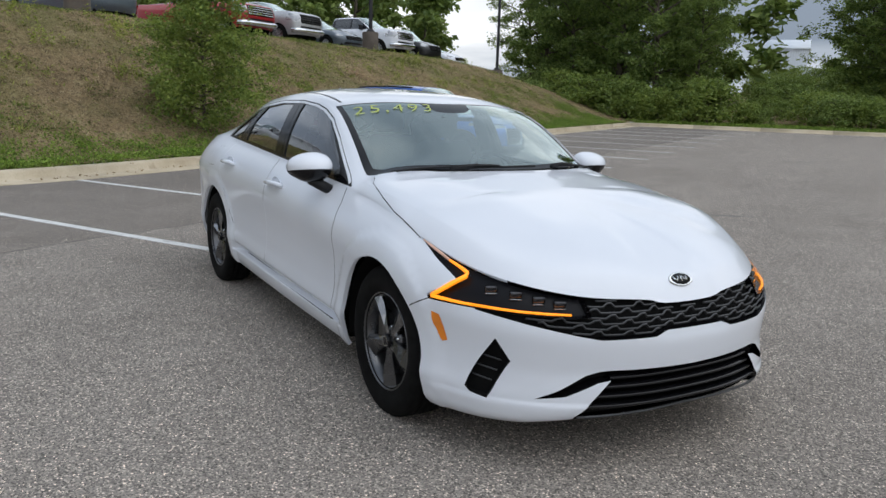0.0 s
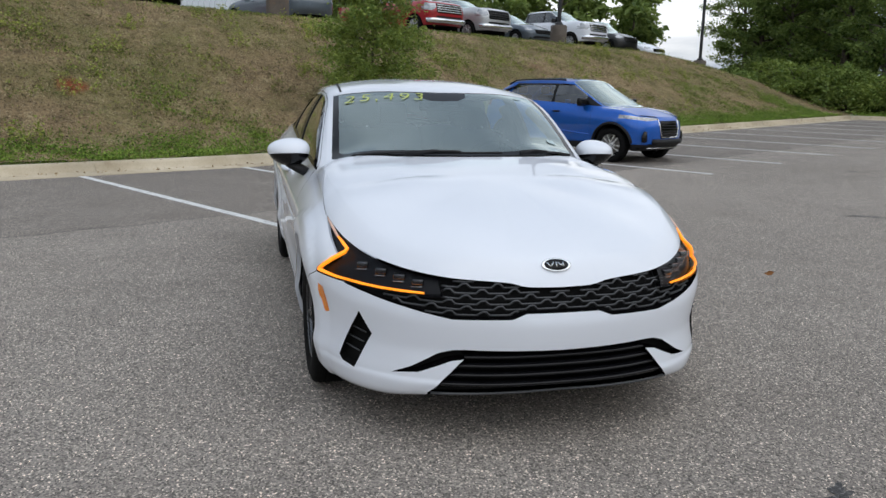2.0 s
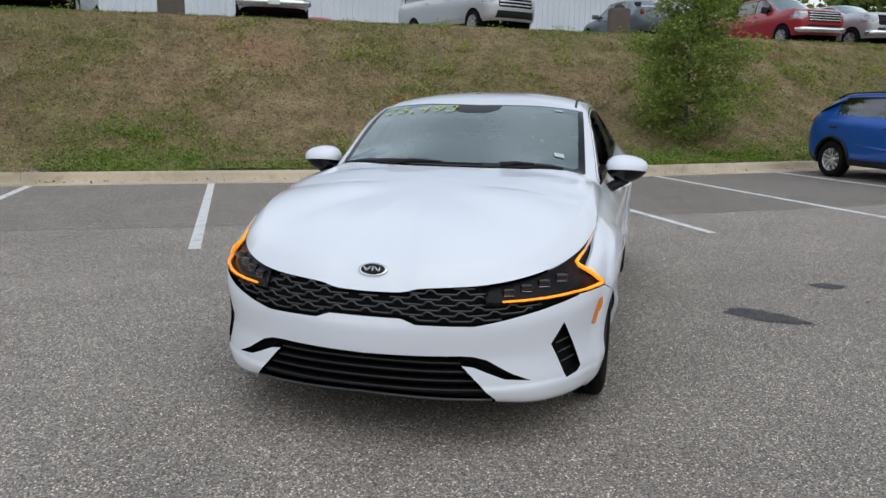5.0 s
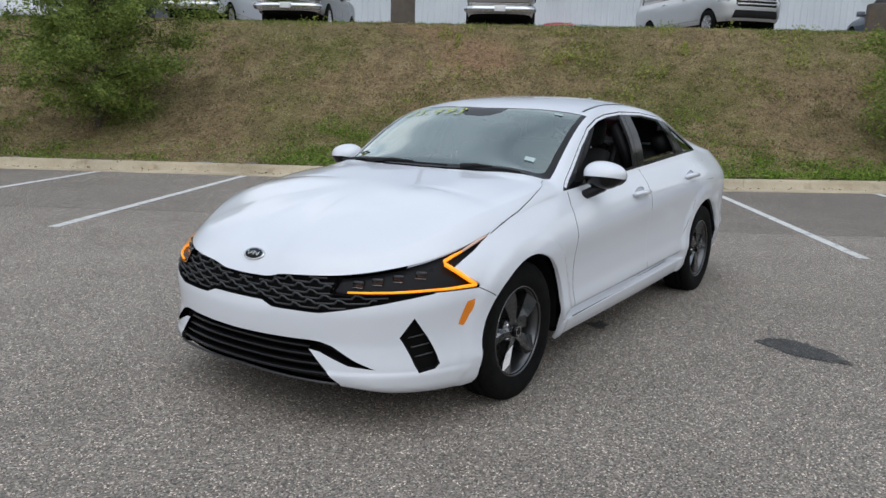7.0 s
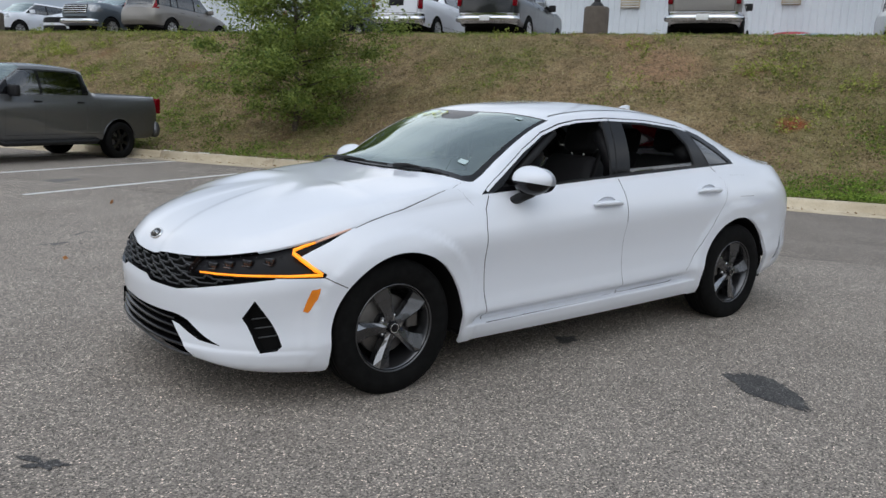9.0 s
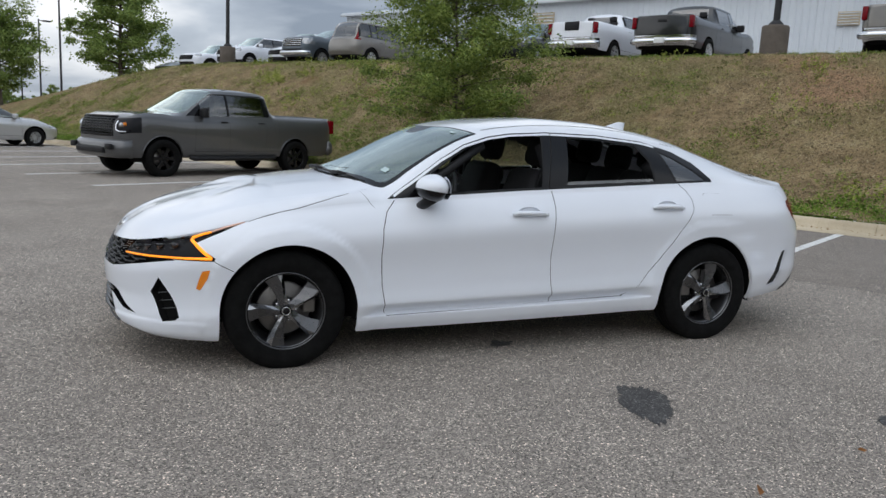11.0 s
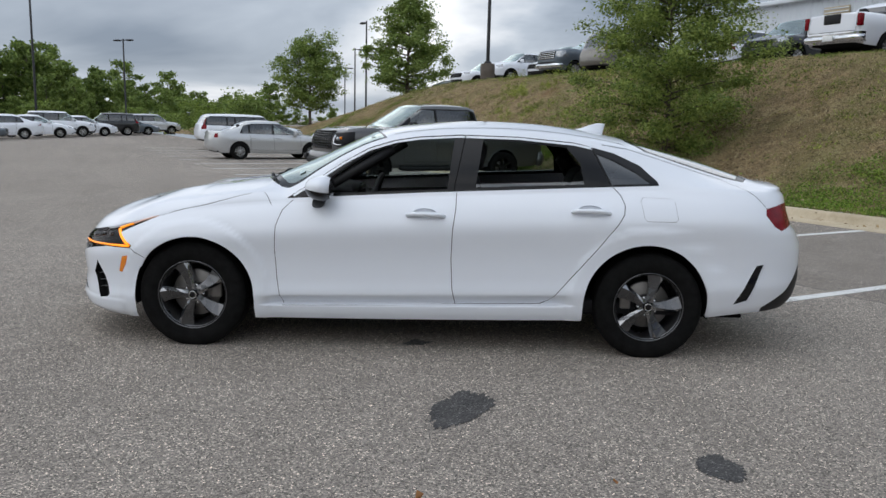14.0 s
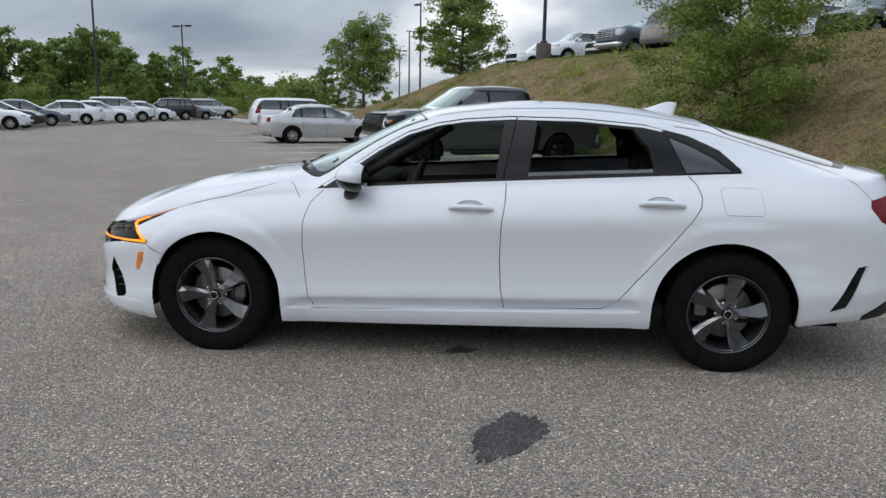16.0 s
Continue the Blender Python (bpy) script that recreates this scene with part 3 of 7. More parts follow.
            out.append((x, lerp(yb, yr, t ** 1.12) + bow * math.sin(math.pi * t), lerp(zb, zr, t)))
        for k in range(1, n2 + 1):
            t = math.sin(math.pi / 2 * k / n2)
            y = yr * (1 - t)
            out.append((x, y, zt - (zt - zr) * (1 - t) ** p.get("crown", 2.4) + (p["RIDGE"](x, y) if "RIDGE" in p and x < p["xfc"] - 0.001 else 0.0)))
        return out

    def ref(self):
        """Keep the uncut surface, for smooth normals and for laying things onto it."""
        me = bpy.data.meshes.new("ref")
        b = self.bm.copy()
        mirror_y(b)
        bmesh.ops.triangulate(b, faces=b.faces)
        b.normal_update()
        b.verts.ensure_lookup_table()
        self.rv = [v.co.copy() for v in b.verts]
        self.rn = [v.normal.copy() for v in b.verts]
        self.rf = [tuple(v.index for v in f.verts) for f in b.faces]
        b.free()
        bpy.data.meshes.remove(me)
        self.tree = BVHTree.FromPolygons(self.rv, self.rf)

    def normal(self, co):
        c, n, i, _ = self.tree.find_nearest(co)
        ia, ib, ic = self.rf[i]
        a, b, d = self.rv[ia], self.rv[ib], self.rv[ic]
        v0, v1, v2 = b - a, d - a, c - a
        d00, d01, d11, d20, d21 = v0.dot(v0), v0.dot(v1), v1.dot(v1), v2.dot(v0), v2.dot(v1)
        den = d00 * d11 - d01 * d01
        if abs(den) < 1e-14:
            return n
        v, w = (d11 * d20 - d01 * d21) / den, (d00 * d21 - d01 * d20) / den
        r = self.rn[ia] * (1 - v - w) + self.rn[ib] * v + self.rn[ic] * w
        return r.normalized() if r.length > 1e-6 else n

    def on(self, ax, a, b, side=1, lift=0.0):
        """The surface seen along an axis: 0 from the front, 1 from the side, 2 from above."""
        if ax == 0:
            o, d = Vector((4.5 * side, a, b)), Vector((-side, 0, 0))
        elif ax == 1:
            o, d = Vector((a, 3 * side, b)), Vector((0, -side, 0))
        else:
            o, d = Vector((a, b, 4)), Vector((0, 0, -1))
        c, n, i, _ = self.tree.ray_cast(o, d)
        if c is None:
            return None
        return c + self.normal(c) * lift

    def cut(self, poly, ax, ok=None, bm=None):
        """Cut along a convex outline seen along axis ax; the faces inside it."""
        bm = bm or self.bm
        i, j = [k for k in range(3) if k != ax]
        cx, cy = sum(a for a, _ in poly) / len(poly), sum(b for _, b in poly) / len(poly)
        lo = (min(a for a, _ in poly), min(b for _, b in poly))
        hi = (max(a for a, _ in poly), max(b for _, b in poly))
        faces = []
        for f in bm.faces:
            if ok and not ok(f):
                continue
            c0 = [v.co[i] for v in f.verts]
            c1 = [v.co[j] for v in f.verts]
            if max(c0) > lo[0] and min(c0) < hi[0] and max(c1) > lo[1] and min(c1) < hi[1]:
                faces.append(f)
        for (a0, b0), (a1, b1) in zip(poly, poly[1:] + poly[:1]):
            if not faces:
                break
            no = Vector((0, 0, 0))
            no[i], no[j] = b1 - b0, a0 - a1
            if no.length < 1e-9:
                continue
            no.normalize()
            co = Vector((0, 0, 0))
            co[i], co[j] = a0, b0
            inner = Vector((0, 0, 0))
            inner[i], inner[j] = cx, cy
            if (inner - co).dot(no) > 0:
                no = -no
            geom = set(faces)
            for f in faces:
                geom.update(f.edges)
                geom.update(f.verts)
            r = bmesh.ops.bisect_plane(bm, geom=list(geom), dist=1e-6, plane_co=co, plane_no=no)
            faces = [f for f in r["geom"] if isinstance(f, bmesh.types.BMFace) and f.is_valid and (f.calc_center_median() - co).dot(no) < 0]
        return faces

    def take(self, faces, bm=None, drop=True):
        """Move faces out into a bmesh of their own."""
        bm = bm or self.bm
        out, made = bmesh.new(), {}
        for f in faces:
            vs = []
            for v in f.verts:
                if v not in made:
                    made[v] = out.verts.new(v.co)
                vs.append(made[v])
            try:
                out.faces.new(vs)
            except ValueError:
                pass
        if drop and faces:
            bmesh.ops.delete(bm, geom=faces, context="FACES")
        return out

    def grab(self, poly, ax, ok=None, bm=None):
        """Take out what lies inside any simple outline, convex or not."""
        turns = [(poly[i][0] - poly[i - 1][0]) * (poly[(i + 1) % len(poly)][1] - poly[i][1]) - (poly[i][1] - poly[i - 1][1]) * (poly[(i + 1) % len(poly)][0] - poly[i][0]) for i in range(len(poly))]
        if all(t > -1e-9 for t in turns) or all(t < 1e-9 for t in turns):
            return self.take(self.cut(poly, ax, ok, bm), bm)
        out = bmesh.new()
        for tri in tessellate_polygon([[Vector((a, b, 0)) for a, b in poly]]):
            out = merge(out, self.take(self.cut([poly[i] for i in tri], ax, ok, bm), bm))
        bmesh.ops.remove_doubles(out, verts=out.verts, dist=1e-4)
        return out

    def seam(self, pts, ax, ok=None, width=0.0046, bm=None):
        """Cut a thin gap along a line of points; the faces taken out."""
        got = bmesh.new()
        for (a0, b0), (a1, b1) in zip(pts, pts[1:]):
            d = Vector((a1 - a0, b1 - b0)).normalized()
            n = Vector((-d.y, d.x)) * width / 2
            e = d * width * 0.4
            quad = [(a0 - e.x + n.x, b0 - e.y + n.y), (a1 + e.x + n.x, b1 + e.y + n.y), (a1 + e.x - n.x, b1 + e.y - n.y), (a0 - e.x - n.x, b0 - e.y - n.y)]
            got = merge(got, self.take(self.cut(quad, ax, ok, bm), bm))
        return got

    def sink(self, bm, depth):
        for v in bm.verts:
            v.co -= self.normal(v.co) * depth
        return bm

    def wall(self, bm, depth, straight=None, only=False):
        """Pull the open edges of a piece inwards, as a return edge; only: leave nothing but that edge."""
        old = bm.faces[:]
        edges = [e for e in bm.edges if e.is_boundary and not all(abs(v.co.y) < 1e-4 for v in e.verts)]
        r = bmesh.ops.extrude_edge_only(bm, edges=edges)
        for v in r["geom"]:
            if isinstance(v, bmesh.types.BMVert):
                v.co -= (Vector(straight) if straight else self.normal(v.co)) * depth
        if only:
            bmesh.ops.delete(bm, geom=old, context="FACES_KEEP_BOUNDARY")
        return bm

    def emit(self, name, bm, material, parent, label="", centre=False, sides=(1, -1), normals=True, thick=0.0):
        """Link a half piece: mirrored into one for a middle piece, or one for each side."""
        obs = []
        bmesh.ops.remove_doubles(bm, verts=bm.verts, dist=1e-5)
        if thick:
            self.wall(bm, thick)
        if centre:
            mirror_y(bm)
            jobs = [(bm, 1)]
        else:
            jobs = [(bm.copy(), s) for s in sides]
            bm.free()
        for b, s in jobs:
            if s < 0:
                for v in b.verts:
                    v.co.y *= -1
                bmesh.ops.reverse_faces(b, faces=b.faces)
            for f in b.faces:
                f.smooth = True
                f.material_index = 0
            me = bpy.data.meshes.new(name)
            b.to_mesh(me)
            b.free()
            if normals and len(me.vertices):
                ns = [self.normal(v.co) for v in me.vertices]
                me.normals_split_custom_set_from_vertices(ns)
            obs.append(put(name, me, material, parent, label))
        return obs


def arch_poly(x, z, r, n=30, low=-0.3):
    return [(x + r * math.cos(math.pi * k / n), z + r * math.sin(math.pi * k / n)) for k in range(n + 1)] + [(x - r, low), (x + r, low)]


def up_side(f):
    return abs(f.normal.y) > 0.25


def well_bm(x, z, r, y0, y1):
    """A dark wheel well: half a drum with a back."""
    b = bmesh.new()
    n = 20
    rows = []
    for y in (y1, y0):
        rows.append([b.verts.new((x + r * math.cos(math.pi * (1.12 * k / n - 0.06)), y, z + r * math.sin(math.pi * (1.12 * k / n - 0.06)))) for k in range(n + 1)])
    for k in range(n):
        b.faces.new((rows[0][k], rows[0][k + 1], rows[1][k + 1], rows[1][k]))
    b.faces.new(rows[1])
    return b


def wheel_set(name_parent, spots, R, rim_r, width, spoke, rim_mat, face_mat, n=36, spokes=5, fine=False):
    """Wheels at (x, y) spots, sharing meshes: tyre, rim, spokes, hub cap, brake disc."""
    h = width / 2
    t = R - rim_r
    prof = [(rim_r - 0.008, -h * 0.80), (rim_r + 0.004, -h * 0.86), (rim_r + t * 0.30, -h * 1.0), (rim_r + t * 0.62, -h * 1.02), (rim_r + t * 0.88, -h * 0.90), (R - 0.004, -h * 0.76), (R, -h * 0.6)]
    for k in (-0.42, -0.36, -0.02, 0.04, 0.38, 0.44):
        prof += [(R, h * k), (R - 0.008, h * (k + 0.015)), (R - 0.008, h * (k + 0.045)), (R, h * (k + 0.06))] if k in (-0.42, -0.02, 0.38) and fine else [(R, h * k)]
    prof += [(r, -y) for r, y in prof[:7][::-1]]
    tyre = lathe_bm(prof, n)
    me_t = bpy.data.meshes.new("tyre"); tyre.to_mesh(me_t); tyre.free()
    rim = lathe_bm([(rim_r + 0.006, h * 0.86), (rim_r + 0.008, h * 0.80), (rim_r - 0.006, h * 0.80), (rim_r - 0.012, h * 0.72), (rim_r - 0.022, h * 0.3), (rim_r - 0.045, -h * 0.75)], n)
    me_r = bpy.data.meshes.new("rim"); rim.to_mesh(me_r); rim.free()
    disc = lathe_bm([(0.0, h * 0.02), (rim_r * 0.68, h * 0.02), (rim_r * 0.70, -h * 0.02), (rim_r * 0.70, -h * 0.15), (0.0, -h * 0.2)], n)
    me_d = bpy.data.meshes.new("brake_disc"); disc.to_mesh(me_d); disc.free()
    back = lathe_bm([(0.0, -h * 0.5), (rim_r - 0.03, -h * 0.5), (rim_r - 0.03, -h * 0.6)], 20)
    me_b = bpy.data.meshes.new("wheel_back"); back.to_mesh(me_b); back.free()
    hub = lathe_bm([(0.0, h * 0.70), (0.026, h * 0.69), (0.031, h * 0.66), (0.034, h * 0.60), (0.062, h * 0.52), (0.072, h * 0.3), (0.07, 0.0)], 24)
    me_h = bpy.data.meshes.new("hub_cap"); hub.to_mesh(me_h); hub.free()
    sp = spoke(rim_r, h)
    me_s = bpy.data.meshes.new("spoke"); sp.to_mesh(me_s); sp.free()
    face = None
    if face_mat is not None:
        b = spoke(rim_r, h, True)
        face = bpy.data.meshes.new("spoke_face"); b.to_mesh(face); b.free()
    for me, mt in ((me_t, M_TYRE), (me_r, rim_mat), (me_d, M_STEEL), (me_b, M_LINER), (me_h, rim_mat), (me_s, rim_mat), (face, face_mat)):
        if me is not None:
            me.materials.append(mt)
    nut = None
    if fine:
        b = lathe_bm([(0.0, h * 0.58), (0.0085, h * 0.57), (0.0095, h * 0.45), (0.012, h * 0.2)], 8)
        nut = bpy.data.meshes.new("wheel_nut"); b.to_mesh(nut); b.free(); nut.materials.append(M_CHROME)
    lip = None
    if fine:
        b = lathe_bm([(rim_r + 0.006, h * 0.80), (rim_r + 0.004, h * 0.882), (rim_r - 0.001, h * 0.888), (rim_r - 0.003, h * 0.80)], n)
        lip = bpy.data.meshes.new("rim_lip"); b.to_mesh(lip); b.free(); lip.materials.append(M_GUNMETAL)
        b = lathe_bm([(0.0, h * 0.86), (0.026, h * 0.85), (0.030, h * 0.78), (0.030, h * 0.5)], 24)
        cap = bpy.data.meshes.new("centre_cap"); b.to_mesh(cap); b.free(); cap.materials.append(M_GLOSSBLK)
        b = lathe_bm([(0.020, h * 0.862), (0.022, h * 0.872), (0.024, h * 0.862)], 24)
        cring = bpy.data.meshes.new("cap_ring"); b.to_mesh(cring); b.free(); cring.materials.append(M_CHROME)
        b = box_bm(-0.035, 0.035, h * 0.05, h * 0.42, -0.055, 0.055, 0.012)
        cal = bpy.data.meshes.new("caliper"); b.to_mesh(cal); b.free(); cal.materials.append(M_STEEL)
    for i, (x, y, turn) in enumerate(spots):
        side = 1 if y > 0 else -1
        w = new("wheel")
        w.empty_display_size = 0.1
        w.parent = name_parent
        m = Matrix.Translation((x, y, R - 0.012)) @ Matrix.Rotation(radians(turn), 4, "Z") @ Matrix.Rotation(0.0 if side > 0 else math.pi, 4, "Z")
        w.matrix_basis = m
        for nm, me in (("tyre", me_t), ("rim", me_r), ("brake_disc", me_d), ("wheel_back", me_b), ("hub_cap", me_h)):
            put(nm, me, None, w)
        if lip is not None:
            put("rim_lip", lip, None, w, "dark rim edge")
            put("centre_cap", cap, None, w, "black centre cap with a bright ring")
            put("cap_ring", cring, None, w)
            put("brake_caliper", cal, None, w, m=Matrix.Translation((0.135 * (1 if x * side > 0 else -1) * -1, 0, 0.03)), shade=False)
        for k in range(spokes):
            r = Matrix.Rotation(2 * math.pi * k / spokes + 0.35 * i, 4, "Y")
            put("spoke", me_s, None, w, m=r, shade=False)
            if face is not None:
                put("spoke_face", face, None, w, "bright machined spoke face", m=r, shade=False)
            if nut is not None:
                put("wheel_nut", nut, None, w, m=Matrix.Rotation(2 * math.pi * (k + 0.5) / spokes + 0.35 * i, 4, "Y") @ Matrix.Translation((0.057, 0, 0)))


def spoke_simple(r, h, face=False):
    w0, w1 = r * 0.13, r * 0.20
    return prism_bm([(0.04, -w0), (r * 0.55, -w0), (r * 0.985, -w1), (r * 0.985, w1), (r * 0.55, w0), (0.04, w0)], h * 0.35, h * 0.68, bevel=0.006)


def spoke_twin(r, h, face=False):
    """A pair of slim spokes that part towards the rim."""
    b = None
    for q in (1, -1):
        b = prism_bm([(0.045, q * 0.012), (r * 0.97, q * r * 0.16), (r * 0.97, q * r * 0.28), (0.045, q * 0.034)], h * 0.45, h * 0.74, bm=b)
    return b


def spoke_blade(r, h, face=False):
    """A sheared blade in two facets either side of a ridge; face gives the narrow bright facet."""
    b = bmesh.new()
    #        along, ridge z, broad edge z, narrow edge z, ridge depth, broad depth, narrow depth
    rows = ((0.030, 0.004, -0.026, 0.026, 0.70, 0.64, 0.66), (0.068, 0.010, -0.024, 0.026, 0.74, 0.62, 0.66), (0.115, 0.018, -0.030, 0.034, 0.80, 0.58, 0.62),
            (0.160, 0.022, -0.044, 0.042, 0.84, 0.56, 0.60), (r * 0.965, 0.014, -0.064, 0.046, 0.84, 0.60, 0.66))
    ring = []
    for x, zr, zb, zn, dr, db, dn in rows:
        if face:
            ring.append([b.verts.new(q) for q in ((x, h * dr + 0.0006, zr), (x, h * dn + 0.0006, zn), (x, h * dn - 0.012, zn), (x, h * dr - 0.012, zr))])
        else:
            ring.append([b.verts.new(q) for q in ((x, h * db, zb), (x, h * dr, zr), (x, h * dn, zn), (x, h * 0.12, zn * 0.85), (x, h * 0.12, zb * 0.85))])
    for p0, p1 in zip(ring, ring[1:]):
        n = len(p0)
        for k in range(n):
            b.faces.new((p0[k], p0[(k + 1) % n], p1[(k + 1) % n], p1[k]))
    b.faces.new(ring[0][::-1])
    b.faces.new(ring[-1])
    bmesh.ops.recalc_face_normals(b, faces=b.faces)
    return b


def plain_car(name, m, label, category, body, k, group="", n_wheel=28, face="front", res=1.0):
    """An ordinary parked vehicle of kind k: a dict of its main measures."""
    car = thing(name, m, label, category, group)
    xf, xr, W, bz, hz, nz = k["xf"], k["xr"], k["W"], k["belt"], k["hood"], k["nose"]
    roof, cowl, rf, rr, tail, deck = k["roof"], k["cowl"], k["rf"], k["rr"], k["tail"], k["deck"]
    af, ar, R = k["af"], k["ar"], k["R"]
    xfc, xrc = af + 0.02, ar - 0.05
    low = k["low"]
    Q = lambda x: 1 + (x - xrc) / (xfc - xrc)
    bf = k.get("beltrise", 0.05)
    p = dict(
        xfc=xfc, xrc=xrc, nf=k.get("nf", 2.7), nr=k.get("nr", 3.4),
        zbot=curve((0, low + 0.10), (1, low + 0.02), (2, low), (3, low + 0.02)),
        ztop=curve((0, deck - 0.03), (0.6, deck - 0.02), (1, bz + bf), (Q(cowl), bz - 0.01), (2, lerp(nz, hz, 0.62)), (2.5, nz - 0.02), (3, nz - 0.03)),
        W=lambda f, x: W * curve((0, 0.94), (0.14, 0.975), (0.35, 0.985), (0.66, 1.0), (0.86, 0.975), (1, 0.90))(f) * (1 - 0.02 * smooth((abs(x) - 1.0) / 1.2)),
        XF=curve((0, xf - 0.12), (0.2, xf - 0.01), (0.55, xf), (0.85, xf - 0.03), (1, xf - 0.09)),
        XR=curve((0, xr + 0.14), (0.25, xr), (0.5, xr), (0.8, xr + k.get("lean", 0.04)), (1, xr + 1.7 * k.get("lean", 0.04))),
        ZT=curve((xr + 0.05, deck - 0.02), (xr + 0.14, deck), (tail, deck + 0.015), (lerp(tail, rr, 0.12), lerp(deck + 0.015, roof - 0.035, 0.12)), (lerp(tail, rr, 0.88), lerp(deck + 0.015, roof - 0.035, 0.88)), (rr, roof - 0.035), (lerp(rr, rf, 0.5), roof), (rf, roof - 0.035), (lerp(rf, cowl, 0.12), lerp(roof - 0.035, hz, 0.13)), (lerp(rf, cowl, 0.5), lerp(roof - 0.035, hz, 0.515)), (lerp(rf, cowl, 0.9), lerp(roof - 0.035, hz, 0.905)), (cowl, hz), (lerp(cowl, xf, 0.45), lerp(hz, nz, 0.22)), (xf - 0.30, nz + 0.06), (xf - 0.08, nz - 0.02)),
        ZR=curve((xr + 0.05, deck - 0.03), (tail, deck), (rr, roof - 0.10), (lerp(rr, rf, 0.5), roof - 0.075), (rf, roof - 0.10), (lerp(rf, cowl, 0.12), lerp(roof - 0.10, hz - 0.06, 0.14)), (lerp(rf, cowl, 0.5), lerp(roof - 0.10, hz - 0.06, 0.53)), (lerp(rf, cowl, 0.88), lerp(roof - 0.10, hz - 0.06, 0.90)), (cowl, hz - 0.06), (cowl + 0.1, hz - 0.065), (xf - 0.2, nz - 0.02)),
        YR=curve((xr, W * 0.78), (tail, W * 0.78), (rr, W * 0.70), (rf, W * 0.73), (cowl - 0.1, W * 0.83), (xf, W * 0.72)),
    )
    sh = Shell(p, (int(12 * res), int(40 * res), int(16 * res)), 12, (6, 7))
    R2 = k.get("arch", R + 0.06)
    for xa in (af, ar):
        f = sh.cut(arch_poly(xa, R - 0.01, R2, 20), 1, lambda f: f.calc_center_median().y > 0.45 and f.calc_center_median().z < R + R2 + 0.1)
        bmesh.ops.delete(sh.bm, geom=f, context="FACES")
        for s in (1, -1):
            put("wheel_well", well_bm(xa, R - 0.01, R2 + 0.01, s * W * 0.45, s * W * 0.93), M_LINER, car)
    if k.get("clad"):
        f = sh.cut([(xr - 1, -1), (xf + 1, -1), (xf + 1, low + k["clad"]), (xr - 1, low + k["clad"])], 1)
        sh.emit("lower_cladding", sh.take(f), M_TRIM, car, "black plastic lower cladding", centre=True)
    # side glass
    zlo = bz + 0.035
    d0, d1 = k.get("d0", cowl - 0.10), k.get("dlo_rear", rr - 0.10)
    wt = roof - 0.125
    dlo = [(cowl - 0.09, zlo - 0.015), (lerp(cowl - 0.09, rf, 0.85), wt - 0.02), (rf - 0.18, wt), (rr + 0.12, wt), (lerp(rr, d1, 0.6), wt - 0.06), (d1, zlo + 0.06), (d1 + 0.02, zlo + bf * 0.6)]
    side = sh.grab(dlo, 1, lambda f: f.normal.y > 0.3 and f.calc_center_median().z > bz - 0.02)
    panes = []
    b0 = k["pillar"]
    for a, c in [(d0 - 0.18, b0[0])] + [(b0[i], b0[i + 1]) for i in range(len(b0) - 1)] + [(b0[-1], d1 + 0.06)]:
        hi, lo = max(a, c) - 0.035, min(a, c) + 0.035
        if hi - lo < 0.12:
            continue
        f = sh.cut([(hi, zlo - 0.1), (hi, zlo + 0.0), (hi, wt - 0.035), (lo, wt - 0.035), (lo, zlo + 0.02)], 1, bm=side)
        f = [q for q in f if q.calc_center_median().z > zlo + 0.01]
        panes.append(sh.take(f, side))
    sh.emit("window_frame", side, M_GLOSSBLK, car)
    glass = k.get("glass", M_PRIVACY)
    for i, b in enumerate(panes):
        for ob in sh.emit("side_window", b, M_GLASS if i == 0 and not k.get("dark") else glass, car):
            ob.visible_shadow = False
    wsp = [(cowl + 0.10, -0.01), (cowl + 0.07, W * 0.42), (cowl - 0.10, W * 0.78), (rf - 0.02, W * 0.68), (rf + 0.03, -0.01)]
    for ob in sh.emit("windscreen", sh.take(sh.cut(wsp, 2, lambda f: f.normal.z > 0.2 and f.normal.x > 0.12 and f.calc_center_median().z > hz - 0.1)), M_SCREEN, car, centre=True):
        ob.visible_shadow = False
    if not k.get("bed"):
        rwp = [(-0.01, max(deck + 0.06, bz + 0.06)), (W * 0.70, max(deck + 0.06, bz + 0.06)), (W * 0.60, roof - 0.11), (-0.01, roof - 0.10)]
    else:
        rwp = [(-0.01, deck + 0.10), (W * 0.62, deck + 0.10), (W * 0.58, roof - 0.14), (-0.01, roof - 0.14)]
    for ob in sh.emit("rear_window", sh.take(sh.cut(rwp, 0, lambda f: f.normal.x < -0.25 and f.calc_center_median().z > bz)), M_PRIVACY, car, centre=True):
        ob.visible_shadow = False
    if k.get("bed"):
        x0, x1 = xr + 0.09, tail - 0.12
        f = sh.cut([(x0, -0.01), (x1, -0.01), (x1, W * 0.80), (x0, W * 0.80)], 2, lambda f: f.normal.z > 0.5)
        b = sh.take(f)
        sh.emit("bed_rail", sh.wall(b.copy(), 0.45, (0, 0, 1)), M_TRIM, car, centre=True, normals=False)
        for v in b.verts:
            v.co.z -= 0.45
        sh.emit("bed_floor", b, M_TRIM, car, centre=True, normals=False)
    # lamps and grille
    fz = lambda z: lambda f: f.normal.x > 0.2
    gz0, gz1 = k["grille"]
    gw = k.get("gw", 0.62)
    gr = sh.take(sh.cut([(-0.01, gz0), (W * gw * 0.92, gz0), (W * gw, gz0 + 0.05), (W * gw, gz1), (-0.01, gz1)], 0, lambda f: f.normal.x > 0.3))
    sh.emit("grille", sh.sink(sh.wall(gr, 0.0), 0.012), M_GLOSSBLK, car, centre=True)
    nb = k.get("bars", 4)
